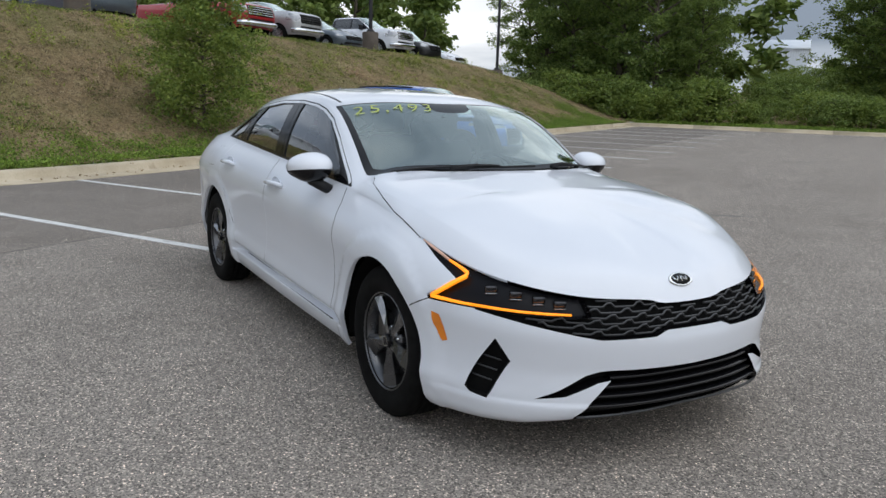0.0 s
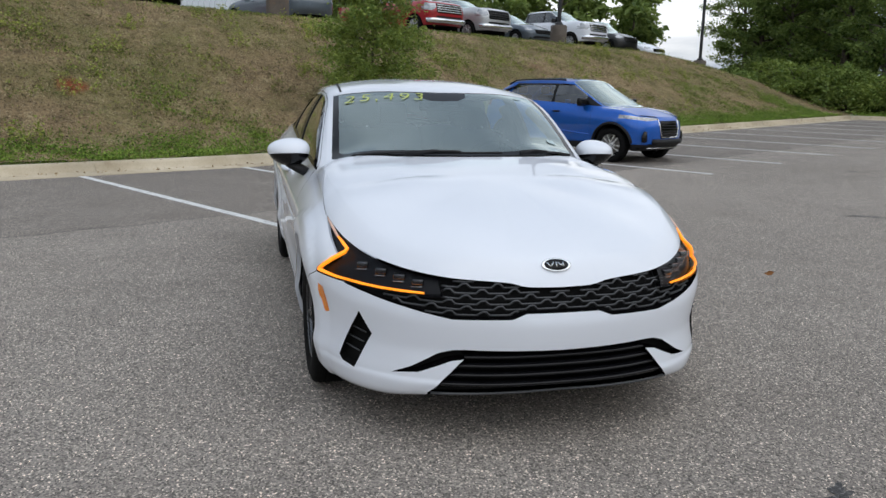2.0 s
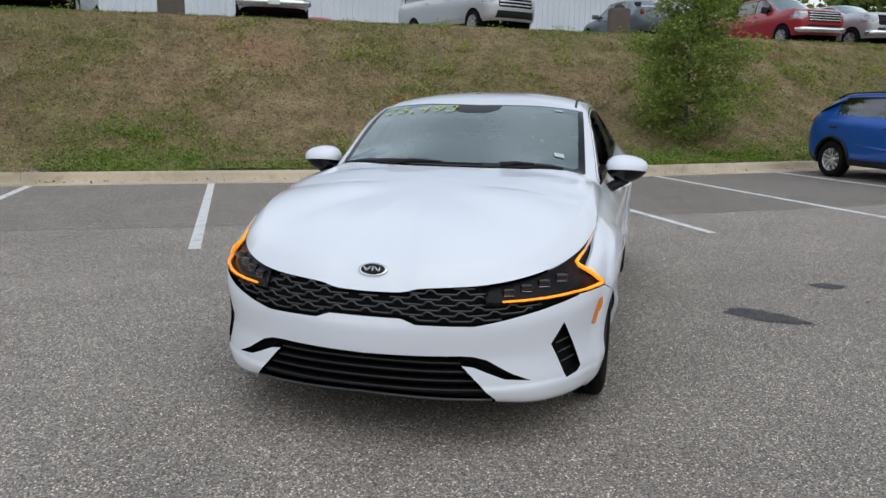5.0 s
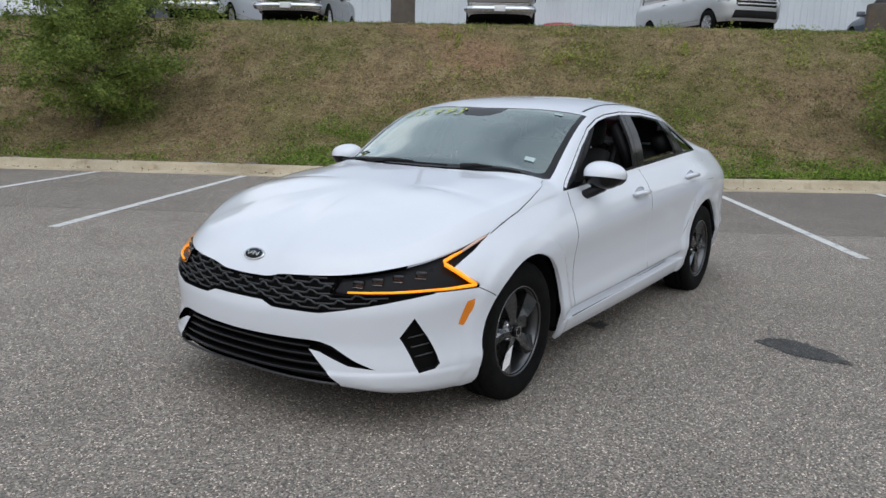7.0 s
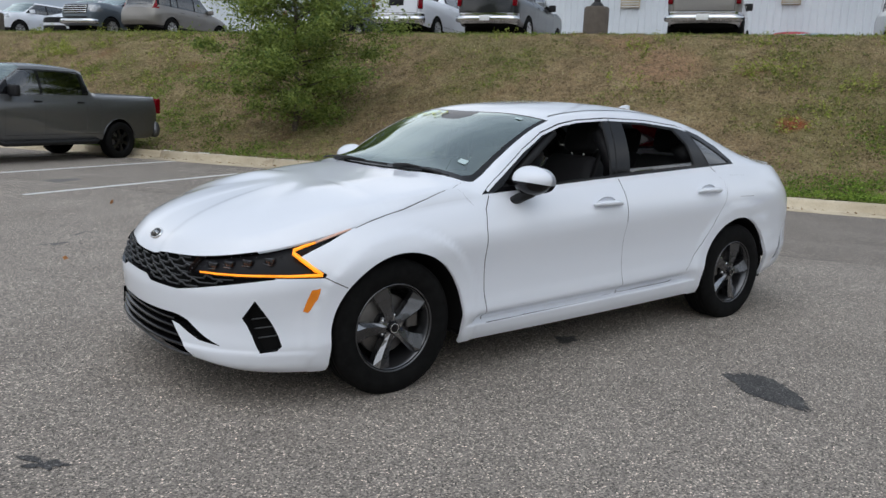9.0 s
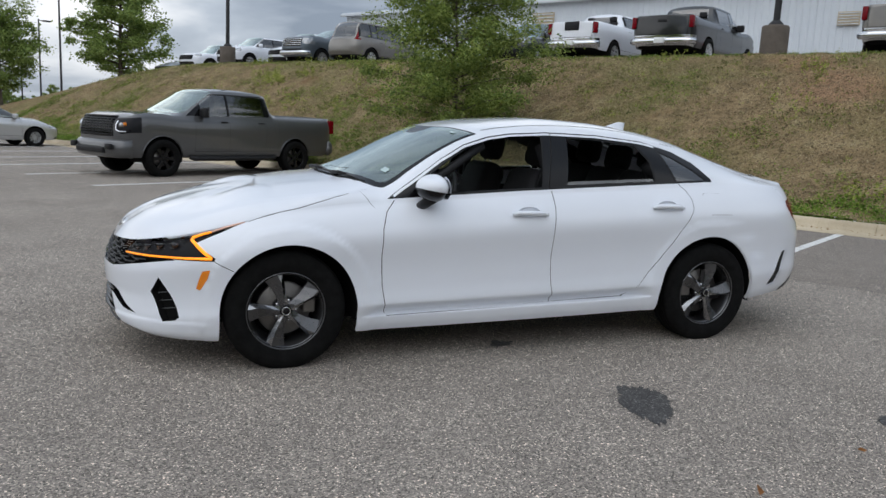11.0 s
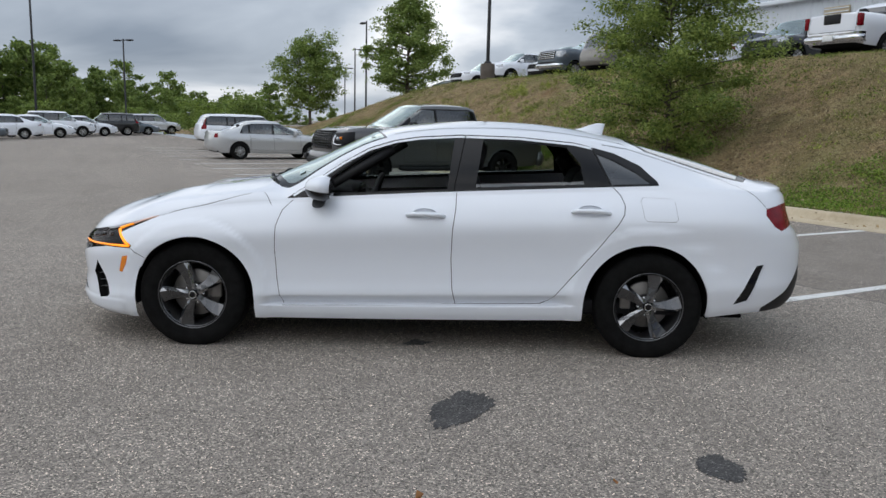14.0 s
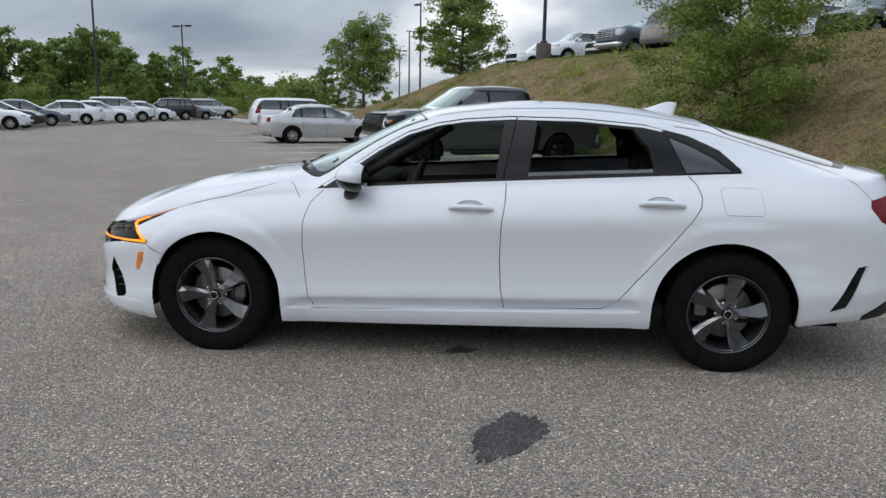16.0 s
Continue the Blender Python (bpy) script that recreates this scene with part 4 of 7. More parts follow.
    bar_mat = M_CHROME if k.get("chrome") else M_TRIM
    for i in range(nb):
        z = lerp(gz0 + 0.02, gz1 - 0.02, (i + 0.5) / nb)
        pts = [sh.on(0, lerp(-W * gw * 0.96, W * gw * 0.96, t / 10), z, lift=0.004) for t in range(11)]
        pts = [q for q in pts if q is not None]
        if len(pts) > 3:
            put("grille_bar", tube_bm(pts, k.get("barw", 0.014), 6, flat=1.0), bar_mat, car)
    lz0, lz1 = k["lamps"]
    lmp = [(W * gw * 1.03, lerp(lz0, lz1, 0.35)), (W * lerp(gw, 1, 0.5), lz0), (W * 1.05, lz0 + 0.05), (W * 1.05, lz1 + 0.06), (W * lerp(gw, 1, 0.6), lz1 + 0.01), (W * gw * 1.03, lz1 - 0.01)]
    hl = sh.grab(lmp, 0, lambda f: f.calc_center_median().x > xf - k.get("lamp_len", 0.50) and f.normal.x > 0.02)
    sh.emit("headlight", hl, k.get("lamp_mat", M_CLEARL), car, "glassy headlamp")
    bp = sh.take(sh.cut([(-0.01, low + 0.08), (W * 0.72, low + 0.08), (W * 0.66, gz0 - 0.10), (-0.01, gz0 - 0.10)], 0, lambda f: f.normal.x > 0.3))
    sh.emit("lower_intake", sh.sink(bp, 0.02), M_TRIM, car, centre=True)
    t0, t1 = k["tails"]
    rb0 = k.get("rbump", low + 0.36)
    ok_t = lambda f: f.calc_center_median().x < xr + k.get("tail_len", 0.34)
    tl = sh.take(sh.cut([(W * k.get("tw", 0.74), t0), (W * 1.05, t0), (W * 1.05, t1), (W * k.get("tw", 0.74), t1)], 0, lambda f: ok_t(f) and f.normal.x < 0.1))
    if not k.get("bed"):
        sh.emit("tail_light", tl, M_TAIL, car, "red tail lamp")
    else:
        sh.emit("bed_corner", tl, body, car)
    rb = sh.take(sh.cut([(-0.01, low + 0.02), (W * 1.05, low + 0.02), (W * 1.05, k.get("rbump", low + 0.36)), (-0.01, k.get("rbump", low + 0.36))], 0, lambda f: f.calc_center_median().x < xr + 0.30 and f.normal.x < 0.2))
    sh.emit("rear_bumper", rb, k.get("bump_mat", body), car, centre=True)
    if k.get("bed"):
        for nm, e0, e1, ax_, mt in (("front_bumper", 0.92, 0.58, 1, k.get("bump_mat", body)), ("rear_step_bumper", 0.94, 0.62, -1, k.get("bump_mat", body))):
            ps = []
            for t in spread(-1, 1, 16):
                c = sh.on(0, W * e0 * t, e1, ax_, 0.02)
                if c is not None:
                    ps.append(c)
            put(nm, tube_bm(ps, 0.105, 12, flat=k.get("bumpflat", 0.95)), mt, car, "thick bumper bar")
        put("number_plate", box_bm(xr - 0.135, xr - 0.12, -0.16, 0.16, 0.54, 0.70, 0.004), M_STICKER, car, "plain white plate")
        put("tailgate_handle", box_bm(xr - 0.012, xr + 0.03, -k.get("tgh", (0.13,))[0], k.get("tgh", (0.13,))[0], deck - k.get("tgh", (0.13, 0.22, 0.14))[1], deck - k.get("tgh", (0.13, 0.22, 0.14))[2], 0.01), M_TRIM, car)
        for s_ in (1, -1):
            put("tail_light", box_bm(xr - 0.010, xr + 0.16, min(s_ * W * 0.82, s_ * W * 0.945), max(s_ * W * 0.82, s_ * W * 0.945), deck - 0.40, deck - 0.06, 0.02), M_TAIL, car, "tall red tail lamp")
        g_ = bmesh.new()
        for a_, b_ in (((0.0, rb0 + 0.02), (W * 0.79, rb0 + 0.02)), ((W * 0.79, rb0 + 0.02), (W * 0.79, deck - 0.03))):
            g_ = merge(g_, sh.seam([a_, b_], 0, lambda f: f.normal.x < -0.5, 0.014))
        sh.emit("tailgate_gap", sh.sink(g_, 0.01), M_GAP, car)
    # door seams
    doors = [d0 - 0.02] + [x for x in b0[: k.get("doors", 2)]]
    for x in doors + [max(ar + R2 + 0.04, b0[k.get("doors", 2) - 1] - 0.9) if k.get("doors", 2) > 1 else b0[0] - 0.02]:
        sh.emit("door_gap", sh.sink(sh.seam([(x, bz + 0.02), (x + 0.02, low + 0.14)], 1, lambda f: f.normal.y > 0.3, 0.009), 0.008), M_GAP, car)
    sh.emit("sill_gap", sh.sink(sh.seam([(d0, low + 0.135), (max(ar + R2, b0[-1] - 0.9), low + 0.15)], 1, lambda f: f.normal.y > 0.3, 0.009), 0.008), M_GAP, car)
    sh.emit("body", sh.bm, body, car, centre=True, thick=0.02)
    put("underbody", box_bm(xr + 0.25, xf - 0.25, -W * 0.80, W * 0.80, low + 0.04, low + 0.12), M_LINER, car)
    put("cabin_tub", box_bm(max(tail, xr + 0.3) + 0.05, cowl - 0.05, -W * 0.84, W * 0.84, low + 0.10, bz - 0.10, 0.04), M_SEAT, car)
    hx = lerp(cowl, rf, 1.0)
    for dx in [hx - 0.55] + ([hx - 1.45] if k.get("doors", 2) > 1 else []):
        for dy in (-0.40, 0.40):
            put("seat_back", box_bm(dx - 0.10, dx + 0.06, dy * W / 0.9 - 0.22, dy * W / 0.9 + 0.22, bz - 0.2, bz + 0.22, 0.05), M_SEAT, car)
            put("headrest", box_bm(dx - 0.10, dx, dy * W / 0.9 - 0.12, dy * W / 0.9 + 0.12, bz + 0.24, bz + 0.40, 0.04), M_SEAT, car)
    for x in b0[: k.get("doors", 2)]:
        for s in (1, -1):
            c = sh.on(1, x + 0.16, bz - 0.10, s, 0.02)
            if c:
                put("door_handle", box_bm(c.x - 0.10, c.x + 0.08, c.y - 0.015, c.y + 0.015, c.z - 0.016, c.z + 0.016, 0.012), k.get("handle", body), car)
    for s in (1, -1):
        x, y, z = d0 - 0.22, s * (W * 0.87), bz + 0.09
        b = box_bm(x - 0.06, x + 0.06, y - 0.0 if s > 0 else y - 0.24, y + 0.24 if s > 0 else y, z - 0.075 * k.get("mir", 1), z + 0.085 * k.get("mir", 1), 0.035, 3)
        put("door_mirror", b, k.get("mirror", body), car)
    wheel_set(car, [(af, W - 0.115, 0), (af, -W + 0.115, 0), (ar, W - 0.115, 0), (ar, -W + 0.115, 0)], R, k.get("rim", R - 0.125), k.get("tw_", 0.225), k.get("spoke", spoke_twin), k.get("rim_mat", M_RIM), None, n_wheel, k.get("spokes", 5))
    return car, sh


def kind_of(base, **more):
    d = dict(base)
    d.update(more)
    return d


SEDAN = dict(xf=2.35, xr=-2.45, W=0.915, belt=0.90, hood=0.97, nose=0.70, roof=1.46, cowl=1.05, rf=0.15, rr=-0.95, tail=-1.78, deck=1.06, af=1.36, ar=-1.40, R=0.32, low=0.22, pillar=(-0.12, -1.02), grille=(0.48, 0.66), lamps=(0.62, 0.76), tails=(0.80, 0.96), doors=2, dlo_rear=-1.38, tail_len=0.26)
SUV = dict(xf=2.30, xr=-2.35, W=0.94, belt=1.05, hood=1.12, nose=0.90, roof=1.72, cowl=1.10, rf=0.40, rr=-1.85, tail=-2.14, deck=1.10, af=1.38, ar=-1.38, R=0.36, low=0.28, pillar=(-0.06, -0.98, -1.35), grille=(0.62, 0.86), lamps=(0.78, 0.94), tails=(0.95, 1.25), doors=2, dlo_rear=-2.02, clad=0.12, nr=4.5)
TRUCK = dict(xf=2.85, xr=-2.95, W=1.01, belt=1.28, hood=1.37, nose=1.24, roof=1.93, cowl=1.38, rf=0.52, rr=-0.88, tail=-1.06, deck=1.38, af=1.88, ar=-1.67, R=0.40, low=0.40, pillar=(0.22, -0.80), grille=(0.84, 1.20), lamps=(0.92, 1.19), tails=(1.02, 1.34), doors=2, d0=1.12, dlo_rear=-0.93, bed=True, nr=9.0, lean=0.01, nf=4.6, beltrise=0.03, gw=0.66, tw=0.86, tail_len=0.14, mirror=M_TRIM, mir=1.35, tw_=0.27, rbump=0.78, bump_mat=M_CHROME, barw=0.02)
VAN = dict(xf=2.95, xr=-3.1, W=1.01, belt=1.30, hood=1.36, nose=1.18, roof=2.12, cowl=1.55, rf=0.92, rr=-2.85, tail=-3.0, deck=1.40, af=1.95, ar=-1.72, R=0.39, low=0.40, pillar=(0.35, -0.9), grille=(0.80, 1.14), lamps=(0.92, 1.16), tails=(1.02, 1.40), doors=2, dlo_rear=-2.5, nr=6.0, nf=3.6, gw=0.64, mirror=M_TRIM, mir=1.4, chrome=True, bars=3, barw=0.028, bump_mat=M_CHROME)


# ---- the white saloon ----
def hero_car():
    car = thing("sedan", pose(0, 0, 0), "white fastback saloon, dark alloy wheels, amber lights lit, on asphalt", "car")
    XFC, XRC = 1.45, -1.5
    Q = lambda x: 1 + (x - XRC) / (XFC - XRC)
    prof = curve((0, 0.870), (0.05, 0.890), (0.115, 0.900), (0.195, 0.912), (0.225, 0.914), (0.33, 0.903), (0.45, 0.901), (0.56, 0.907), (0.66, 0.918), (0.71, 0.922), (0.76, 0.919), (0.86, 0.893), (0.94, 0.855), (1, 0.815))
    taper = curve((-1.6, 0.985), (-0.9, 0.995), (0.0, 1.0), (0.8, 0.998), (1.5, 0.995))
    topw = curve((-1.6, 0.965), (-1.0, 0.975), (0.0, 0.99), (0.8, 0.99), (1.2, 1.005), (1.5, 1.025))

    # the doors tuck in above the sill, under a crisp low crease
    tuck = curve((0.0, 0.0), (0.108, 0.0), (0.120, 0.002), (0.130, 0.050), (0.142, 0.050), (0.200, 0.004), (0.206, 0.0), (1.0, 0.0))

    def W(f, x):
        flare = 0.016 * math.exp(-((abs(x) - 1.42) / 0.42) ** 2) * math.sin(math.pi * min(1, f * 1.05)) ** 0.7
        return prof(f) * taper(x) * lerp(1.0, topw(x), smooth((f - 0.72) / 0.28)) + flare - tuck(f) * smooth((x + 0.98) / 0.16) * smooth((1.02 - x) / 0.16)

    def shape(c):
        """Raised rings round the wheel arches and a ledge along the chin."""
        x, y, z = c
        if y > 0.55 and z < 0.95:
            for xa, za, r in ((1.405, 0.325, 0.376), (-1.40, 0.330, 0.388)):
                y += 0.014 * smooth((r + 0.105 - math.hypot(x - xa, z - za)) / 0.018)
        if x > 1.75 and z < 0.32:
            k = 1 + 0.006 * smooth((0.280 - z) / 0.022) * smooth((x - 1.78) / 0.15)
            x, y = 1.4 + (x - 1.4) * k, y * k
        return Vector((x, y, z))

    def ridge(x, y):
        if x < 1.0:
            return 0.0
        k = smooth((x - 1.0) / 0.25) * smooth((2.26 - x) / 0.5)
        yr = lerp(0.50, 0.30, (x - 1.0) / 1.25)
        return 0.006 * k * math.exp(-((abs(y) - yr) / 0.10) ** 2)

    p = dict(
        xfc=XFC, xrc=XRC, nf=curve((0, 2.62), (0.25, 2.43), (0.5, 2.42), (1, 2.42)), nr=3.1, W=W, bow=0.022, crown=2.9, RIDGE=ridge, shape=shape, relax=0.42,
        zbot=curve((0, 0.30), (0.7, 0.29), (1, 0.25), (Q(-1.0), 0.225), (Q(0.3), 0.198), (Q(1.05), 0.188), (2, 0.18), (2.25, 0.165), (2.5, 0.168), (2.7, 0.19), (3, 0.205)),
        ztop=curve((0, 1.035), (0.5, 1.04), (1, 1.062), (Q(-1.0), 1.036), (Q(0), 0.985), (Q(0.5), 0.952), (Q(0.86), 0.925), (Q(1.1), 0.905), (2, 0.858), (2.11, 0.812), (2.27, 0.752), (2.40, 0.716), (2.68, 0.668), (2.88, 0.652), (2.93, 0.634), (3, 0.630)),
        XF=curve((0, 2.29), (0.06, 2.355), (0.16, 2.375), (0.3, 2.372), (0.42, 2.364), (0.5, 2.368), (0.66, 2.372), (0.78, 2.362), (0.9, 2.345), (1, 2.315)),
        XR=curve((0, -2.485), (0.10, -2.53), (0.3, -2.548), (0.5, -2.545), (0.66, -2.50), (0.72, -2.46), (0.86, -2.43), (0.96, -2.425), (1, -2.405)),
        ZT=curve((-2.41, 1.074), (-2.34, 1.082), (-2.22, 1.098), (-2.10, 1.138), (-1.77, 1.240), (-1.34, 1.350), (-1.04, 1.402), (-0.71, 1.436), (-0.38, 1.445), (-0.10, 1.430), (0.14, 1.405), (0.32, 1.366), (0.50, 1.292), (0.71, 1.192), (0.90, 1.105), (0.98, 1.067), (1.015, 1.046), (1.045, 1.032), (1.08, 1.0245), (1.30, 0.994), (1.50, 0.966), (1.86, 0.893), (2.05, 0.838), (2.16, 0.792), (2.25, 0.735), (2.30, 0.680), (2.33, 0.635)),
        ZR=curve((-2.41, 1.055), (-2.2, 1.062), (-2.0, 1.085), (-1.77, 1.145), (-1.5, 1.222), (-1.3, 1.282), (-1.1, 1.325), (-0.85, 1.358), (-0.5, 1.378), (-0.2, 1.376), (0.03, 1.358), (0.2, 1.330), (0.34, 1.285), (0.50, 1.205), (0.68, 1.090), (0.80, 1.005), (0.88, 0.974), (1.0, 0.970), (1.2, 0.953), (1.6, 0.890), (2.0, 0.790), (2.3, 0.655)),
        YR=curve((-2.4, 0.60), (-2.1, 0.585), (-1.8, 0.575), (-1.4, 0.590), (-1.0, 0.608), (-0.5, 0.622), (-0.1, 0.632), (0.2, 0.648), (0.5, 0.690), (0.86, 0.742), (1.0, 0.768), (1.2, 0.775), (1.6, 0.735), (2.0, 0.66), (2.3, 0.6)),
    )
    sh = Shell(p, (20, 120, 46), [0.0, 0.03, 0.06, 0.09, 0.108, 0.116, 0.122, 0.128, 0.133, 0.142, 0.155, 0.170, 0.186, 0.196, 0.201, 0.207, 0.22] + [0.24 + 0.76 * i / 26 for i in range(27)], (11, 16))
    side = lambda f: f.normal.y > 0.25
    low_side = lambda f: f.normal.y > 0.15 and f.calc_center_median().z < 1.07
    front = lambda f: f.normal.x > 0.12 and f.calc_center_median().x > 1.5
    # wheel arches, with a rolled lip
    for x, r, z in ((1.405, 0.376, 0.325), (-1.40, 0.388, 0.330)):
        f = sh.cut(arch_poly(x, z, r, 40), 1, lambda f: f.calc_center_median().y > 0.5 and f.calc_center_median().z < 0.95)
        bmesh.ops.delete(sh.bm, geom=f, context="FACES")
        for s in (1, -1):
            put("wheel_well", well_bm(x, z, r + 0.012, s * 0.50, s * 0.876), M_LINER, car)

    # glasshouse
    dlo = [(0.845, 0.938), (0.66, 1.062), (0.50, 1.172), (0.34, 1.262), (0.18, 1.312), (0.03, 1.337), (-0.23, 1.355), (-0.6, 1.350), (-0.95, 1.322), (-1.20, 1.262), (-1.36, 1.190), (-1.462, 1.095), (-1.468, 1.072), (-1.0, 1.049), (-0.04, 0.998), (0.5, 0.962)]
    frame_bm = sh.grab(dlo, 1, lambda f: f.normal.y > 0.2 and f.calc_center_median().z > 0.93)
    panes = {
        "front_side_window": [(0.70, 0.974), (0.60, 1.066), (0.44, 1.176), (0.31, 1.250), (0.16, 1.297), (0.02, 1.319), (-0.195, 1.334), (-0.155, 1.020), (0.3, 0.993)],
        "rear_side_window": [(-0.375, 1.331), (-0.6, 1.325), (-0.90, 1.298), (-0.985, 1.20), (-1.005, 1.070), (-0.33, 1.036)],
        "quarter_window": [(-1.085, 1.262), (-1.20, 1.218), (-1.33, 1.150), (-1.425, 1.082), (-1.175, 1.072)],
    }
    for nm, poly in panes.items():
        b = sh.grab(poly, 1, bm=frame_bm)
        b2 = b.copy()
        mat = M_PRIVACY if nm == "quarter_window" else M_GLASS
        if nm == "quarter_window":
            obs = sh.emit(nm, sh.sink(b, 0.006), mat, car, "dark fixed quarter glass")
            b2.free()
        else:
            obs = sh.emit(nm, sh.sink(b, 0.006), mat, car, "closed tinted side glass", sides=(-1,))
            # the driver's side is wound down; the rear pane still shows a strip
            if nm == "rear_side_window":
                keep = [f for f in sh.cut([(-1.2, 1.0), (-0.2, 1.0), (-0.2, 1.050), (-1.2, 1.098)], 1, bm=b2)]
                obs += sh.emit(nm, sh.sink(sh.take(keep, b2), 0.01), M_GLASS, car, "side glass wound almost fully down", sides=(1,))
            b2.free()
        for ob in obs:
            ob.visible_shadow = False
    for a in ([(-0.265, 1.36), (-0.20, 1.03), (-0.205, 1.00)], [(-1.055, 1.30), (-1.165, 1.07)]):
        gap = bmesh.new()
        for (a0, b0), (a1, b1) in zip(a, a[1:]):
            q = [(a0 - 0.004, b0), (a0 + 0.004, b0), (a1 + 0.004, b1), (a1 - 0.004, b1)]
            gap = merge(gap, sh.take(sh.cut(q, 1, bm=frame_bm), frame_bm))
        sh.emit("door_frame_gap", sh.sink(gap, 0.004), M_GAP, car)
    # painted door frame between the roof joint and the black surround
    rail = [(0.80, 0.953), (0.66, 1.046), (0.50, 1.156), (0.34, 1.245), (0.18, 1.295), (0.03, 1.320), (-0.23, 1.338), (-0.6, 1.334), (-0.95, 1.306), (-1.06, 1.284)]
    top = [(x, z + 0.004) for x, z in rail]
    sh.emit("door_frame", sh.seam(top, 1, None, 0.013, frame_bm), M_WHITE, car, "white painted door frame edge")
    sh.emit("window_frame", frame_bm, M_GLOSSBLK, car, "gloss black window surround", thick=0.015)
    # windscreen with its dark edge
    ws = [(1.070, -0.01), (1.062, 0.20), (1.035, 0.40), (0.985, 0.56), (0.945, 0.635), (0.900, 0.690), (0.845, 0.715), (0.235, 0.634), (0.285, 0.45), (0.330, 0.22), (0.345, -0.01)]
    scr = sh.grab(ws, 2, lambda f: f.calc_center_median().z > 0.95)
    cowl = sh.grab([(1.10, -0.01), (1.09, 0.2), (1.06, 0.4), (1.00, 0.58), (0.955, 0.65), (0.925, 0.62), (0.955, 0.56), (1.008, 0.40), (1.034, 0.2), (1.042, -0.01)], 2, bm=scr)
    sh.emit("cowl", sh.sink(cowl, 0.012), M_TRIM, car, "black plastic cowl", centre=True)
    inner = [(1.012, -0.01), (1.0, 0.22), (0.965, 0.43), (0.915, 0.56), (0.870, 0.640), (0.825, 0.672), (0.255, 0.605), (0.300, 0.44), (0.345, 0.21), (0.36, -0.01)]
    pane = sh.grab(inner, 2, bm=scr)
    sensor = sh.grab([(0.34, -0.01), (0.34, 0.16), (0.41, 0.145), (0.455, 0.09), (0.465, -0.01)], 2, bm=pane)
    sh.emit("sensor_panel", sh.sink(sensor, 0.002), M_GLOSSBLK, car, "dark sensor panel behind the glass", centre=True)
    for ob in sh.emit("windscreen", sh.sink(pane, 0.002), M_SCREEN, car, "clear windscreen", centre=True):
        ob.visible_shadow = False
    sh.emit("windscreen_edge", sh.sink(scr, 0.002), M_GLOSSBLK, car, centre=True)
    # rear glass
    rg = [(-1.30, -0.01), (-1.32, 0.40), (-1.42, 0.52), (-2.07, 0.535), (-2.14, 0.40), (-2.15, -0.01)]
    back = sh.take(sh.cut(rg, 2, lambda f: f.calc_center_median().z > 1.0))
    rin = [(-1.36, -0.01), (-1.38, 0.38), (-1.46, 0.485), (-2.03, 0.50), (-2.08, 0.38), (-2.09, -0.01)]
    for ob in sh.emit("rear_window", sh.sink(sh.take(sh.cut(rin, 2, bm=back), back), 0.002), M_GLASS, car, "sloping rear glass", centre=True):
        ob.visible_shadow = False
    sh.emit("rear_window_edge", sh.sink(back, 0.002), M_GLOSSBLK, car, centre=True)
    # roof seams
    gap = sh.seam([(0.19, 0.585), (-0.4, 0.545), (-1.0, 0.525), (-1.30, 0.505)], 2, lambda f: f.calc_center_median().z > 1.2, 0.014)
    sh.emit("roof_channel", sh.sink(gap, 0.005), M_TRIM, car)

    # headlamps: swept-back tail over a deep inner lamp
    def region(polys, ax, ok):
        out = bmesh.new()
        for poly in polys:
            out = merge(out, sh.grab(poly, ax, ok))
        bmesh.ops.remove_doubles(out, verts=out.verts, dist=1e-4)
        return out

    fr = lambda f: f.calc_center_median().x > 1.5 and f.calc_center_median().z > 0.45
    fascia = lambda f: f.material_index == 0 and f.calc_center_median().x > 1.5 and f.calc_center_median().z > 0.45
    g = sh.bm.verts[:] + sh.bm.edges[:] + sh.bm.faces[:]
    bmesh.ops.bisect_plane(sh.bm, geom=g, plane_co=(1.95, 0, 0), plane_no=(1, 0, 0), dist=1e-6)
    lamp = region([[(0.4585, 0.602), (0.52, 0.598), (0.70, 0.604), (0.79, 0.607), (0.88, 0.609), (0.88, 0.85), (0.4745, 0.85)]], 0, lambda f: fascia(f) and f.calc_center_median().x > 1.95)
    tail = region([[(1.620, 0.90), (1.620, 0.818), (1.70, 0.785), (1.76, 0.757), (1.83, 0.727), (1.893, 0.697), (1.870, 0.672), (1.798, 0.626), (1.808, 0.609), (1.95, 0.608), (1.96, 0.608), (1.96, 0.90)]], 1, lambda f: fascia(f) and f.calc_center_median().x < 1.95)
    lamp = merge(lamp, tail)
    bmesh.ops.remove_doubles(lamp, verts=lamp.verts, dist=1e-4)
    lens = lamp.copy()
    lamp_in = sh.wall(lamp.copy(), 0.035)
    lamp.free()
    inner_lamp = lens.copy()
    heads = sh.emit("headlight", sh.sink(inner_lamp, 0.030), M_LAMPIN, car, "dark smoked headlamp with amber light strip")
    lamp_in.free()
    lobs = sh.emit("headlight_lens", lens, M_LENS, car)
    for ob, par in zip(lobs, heads):
        ob.parent = par
        ob.visible_shadow = False
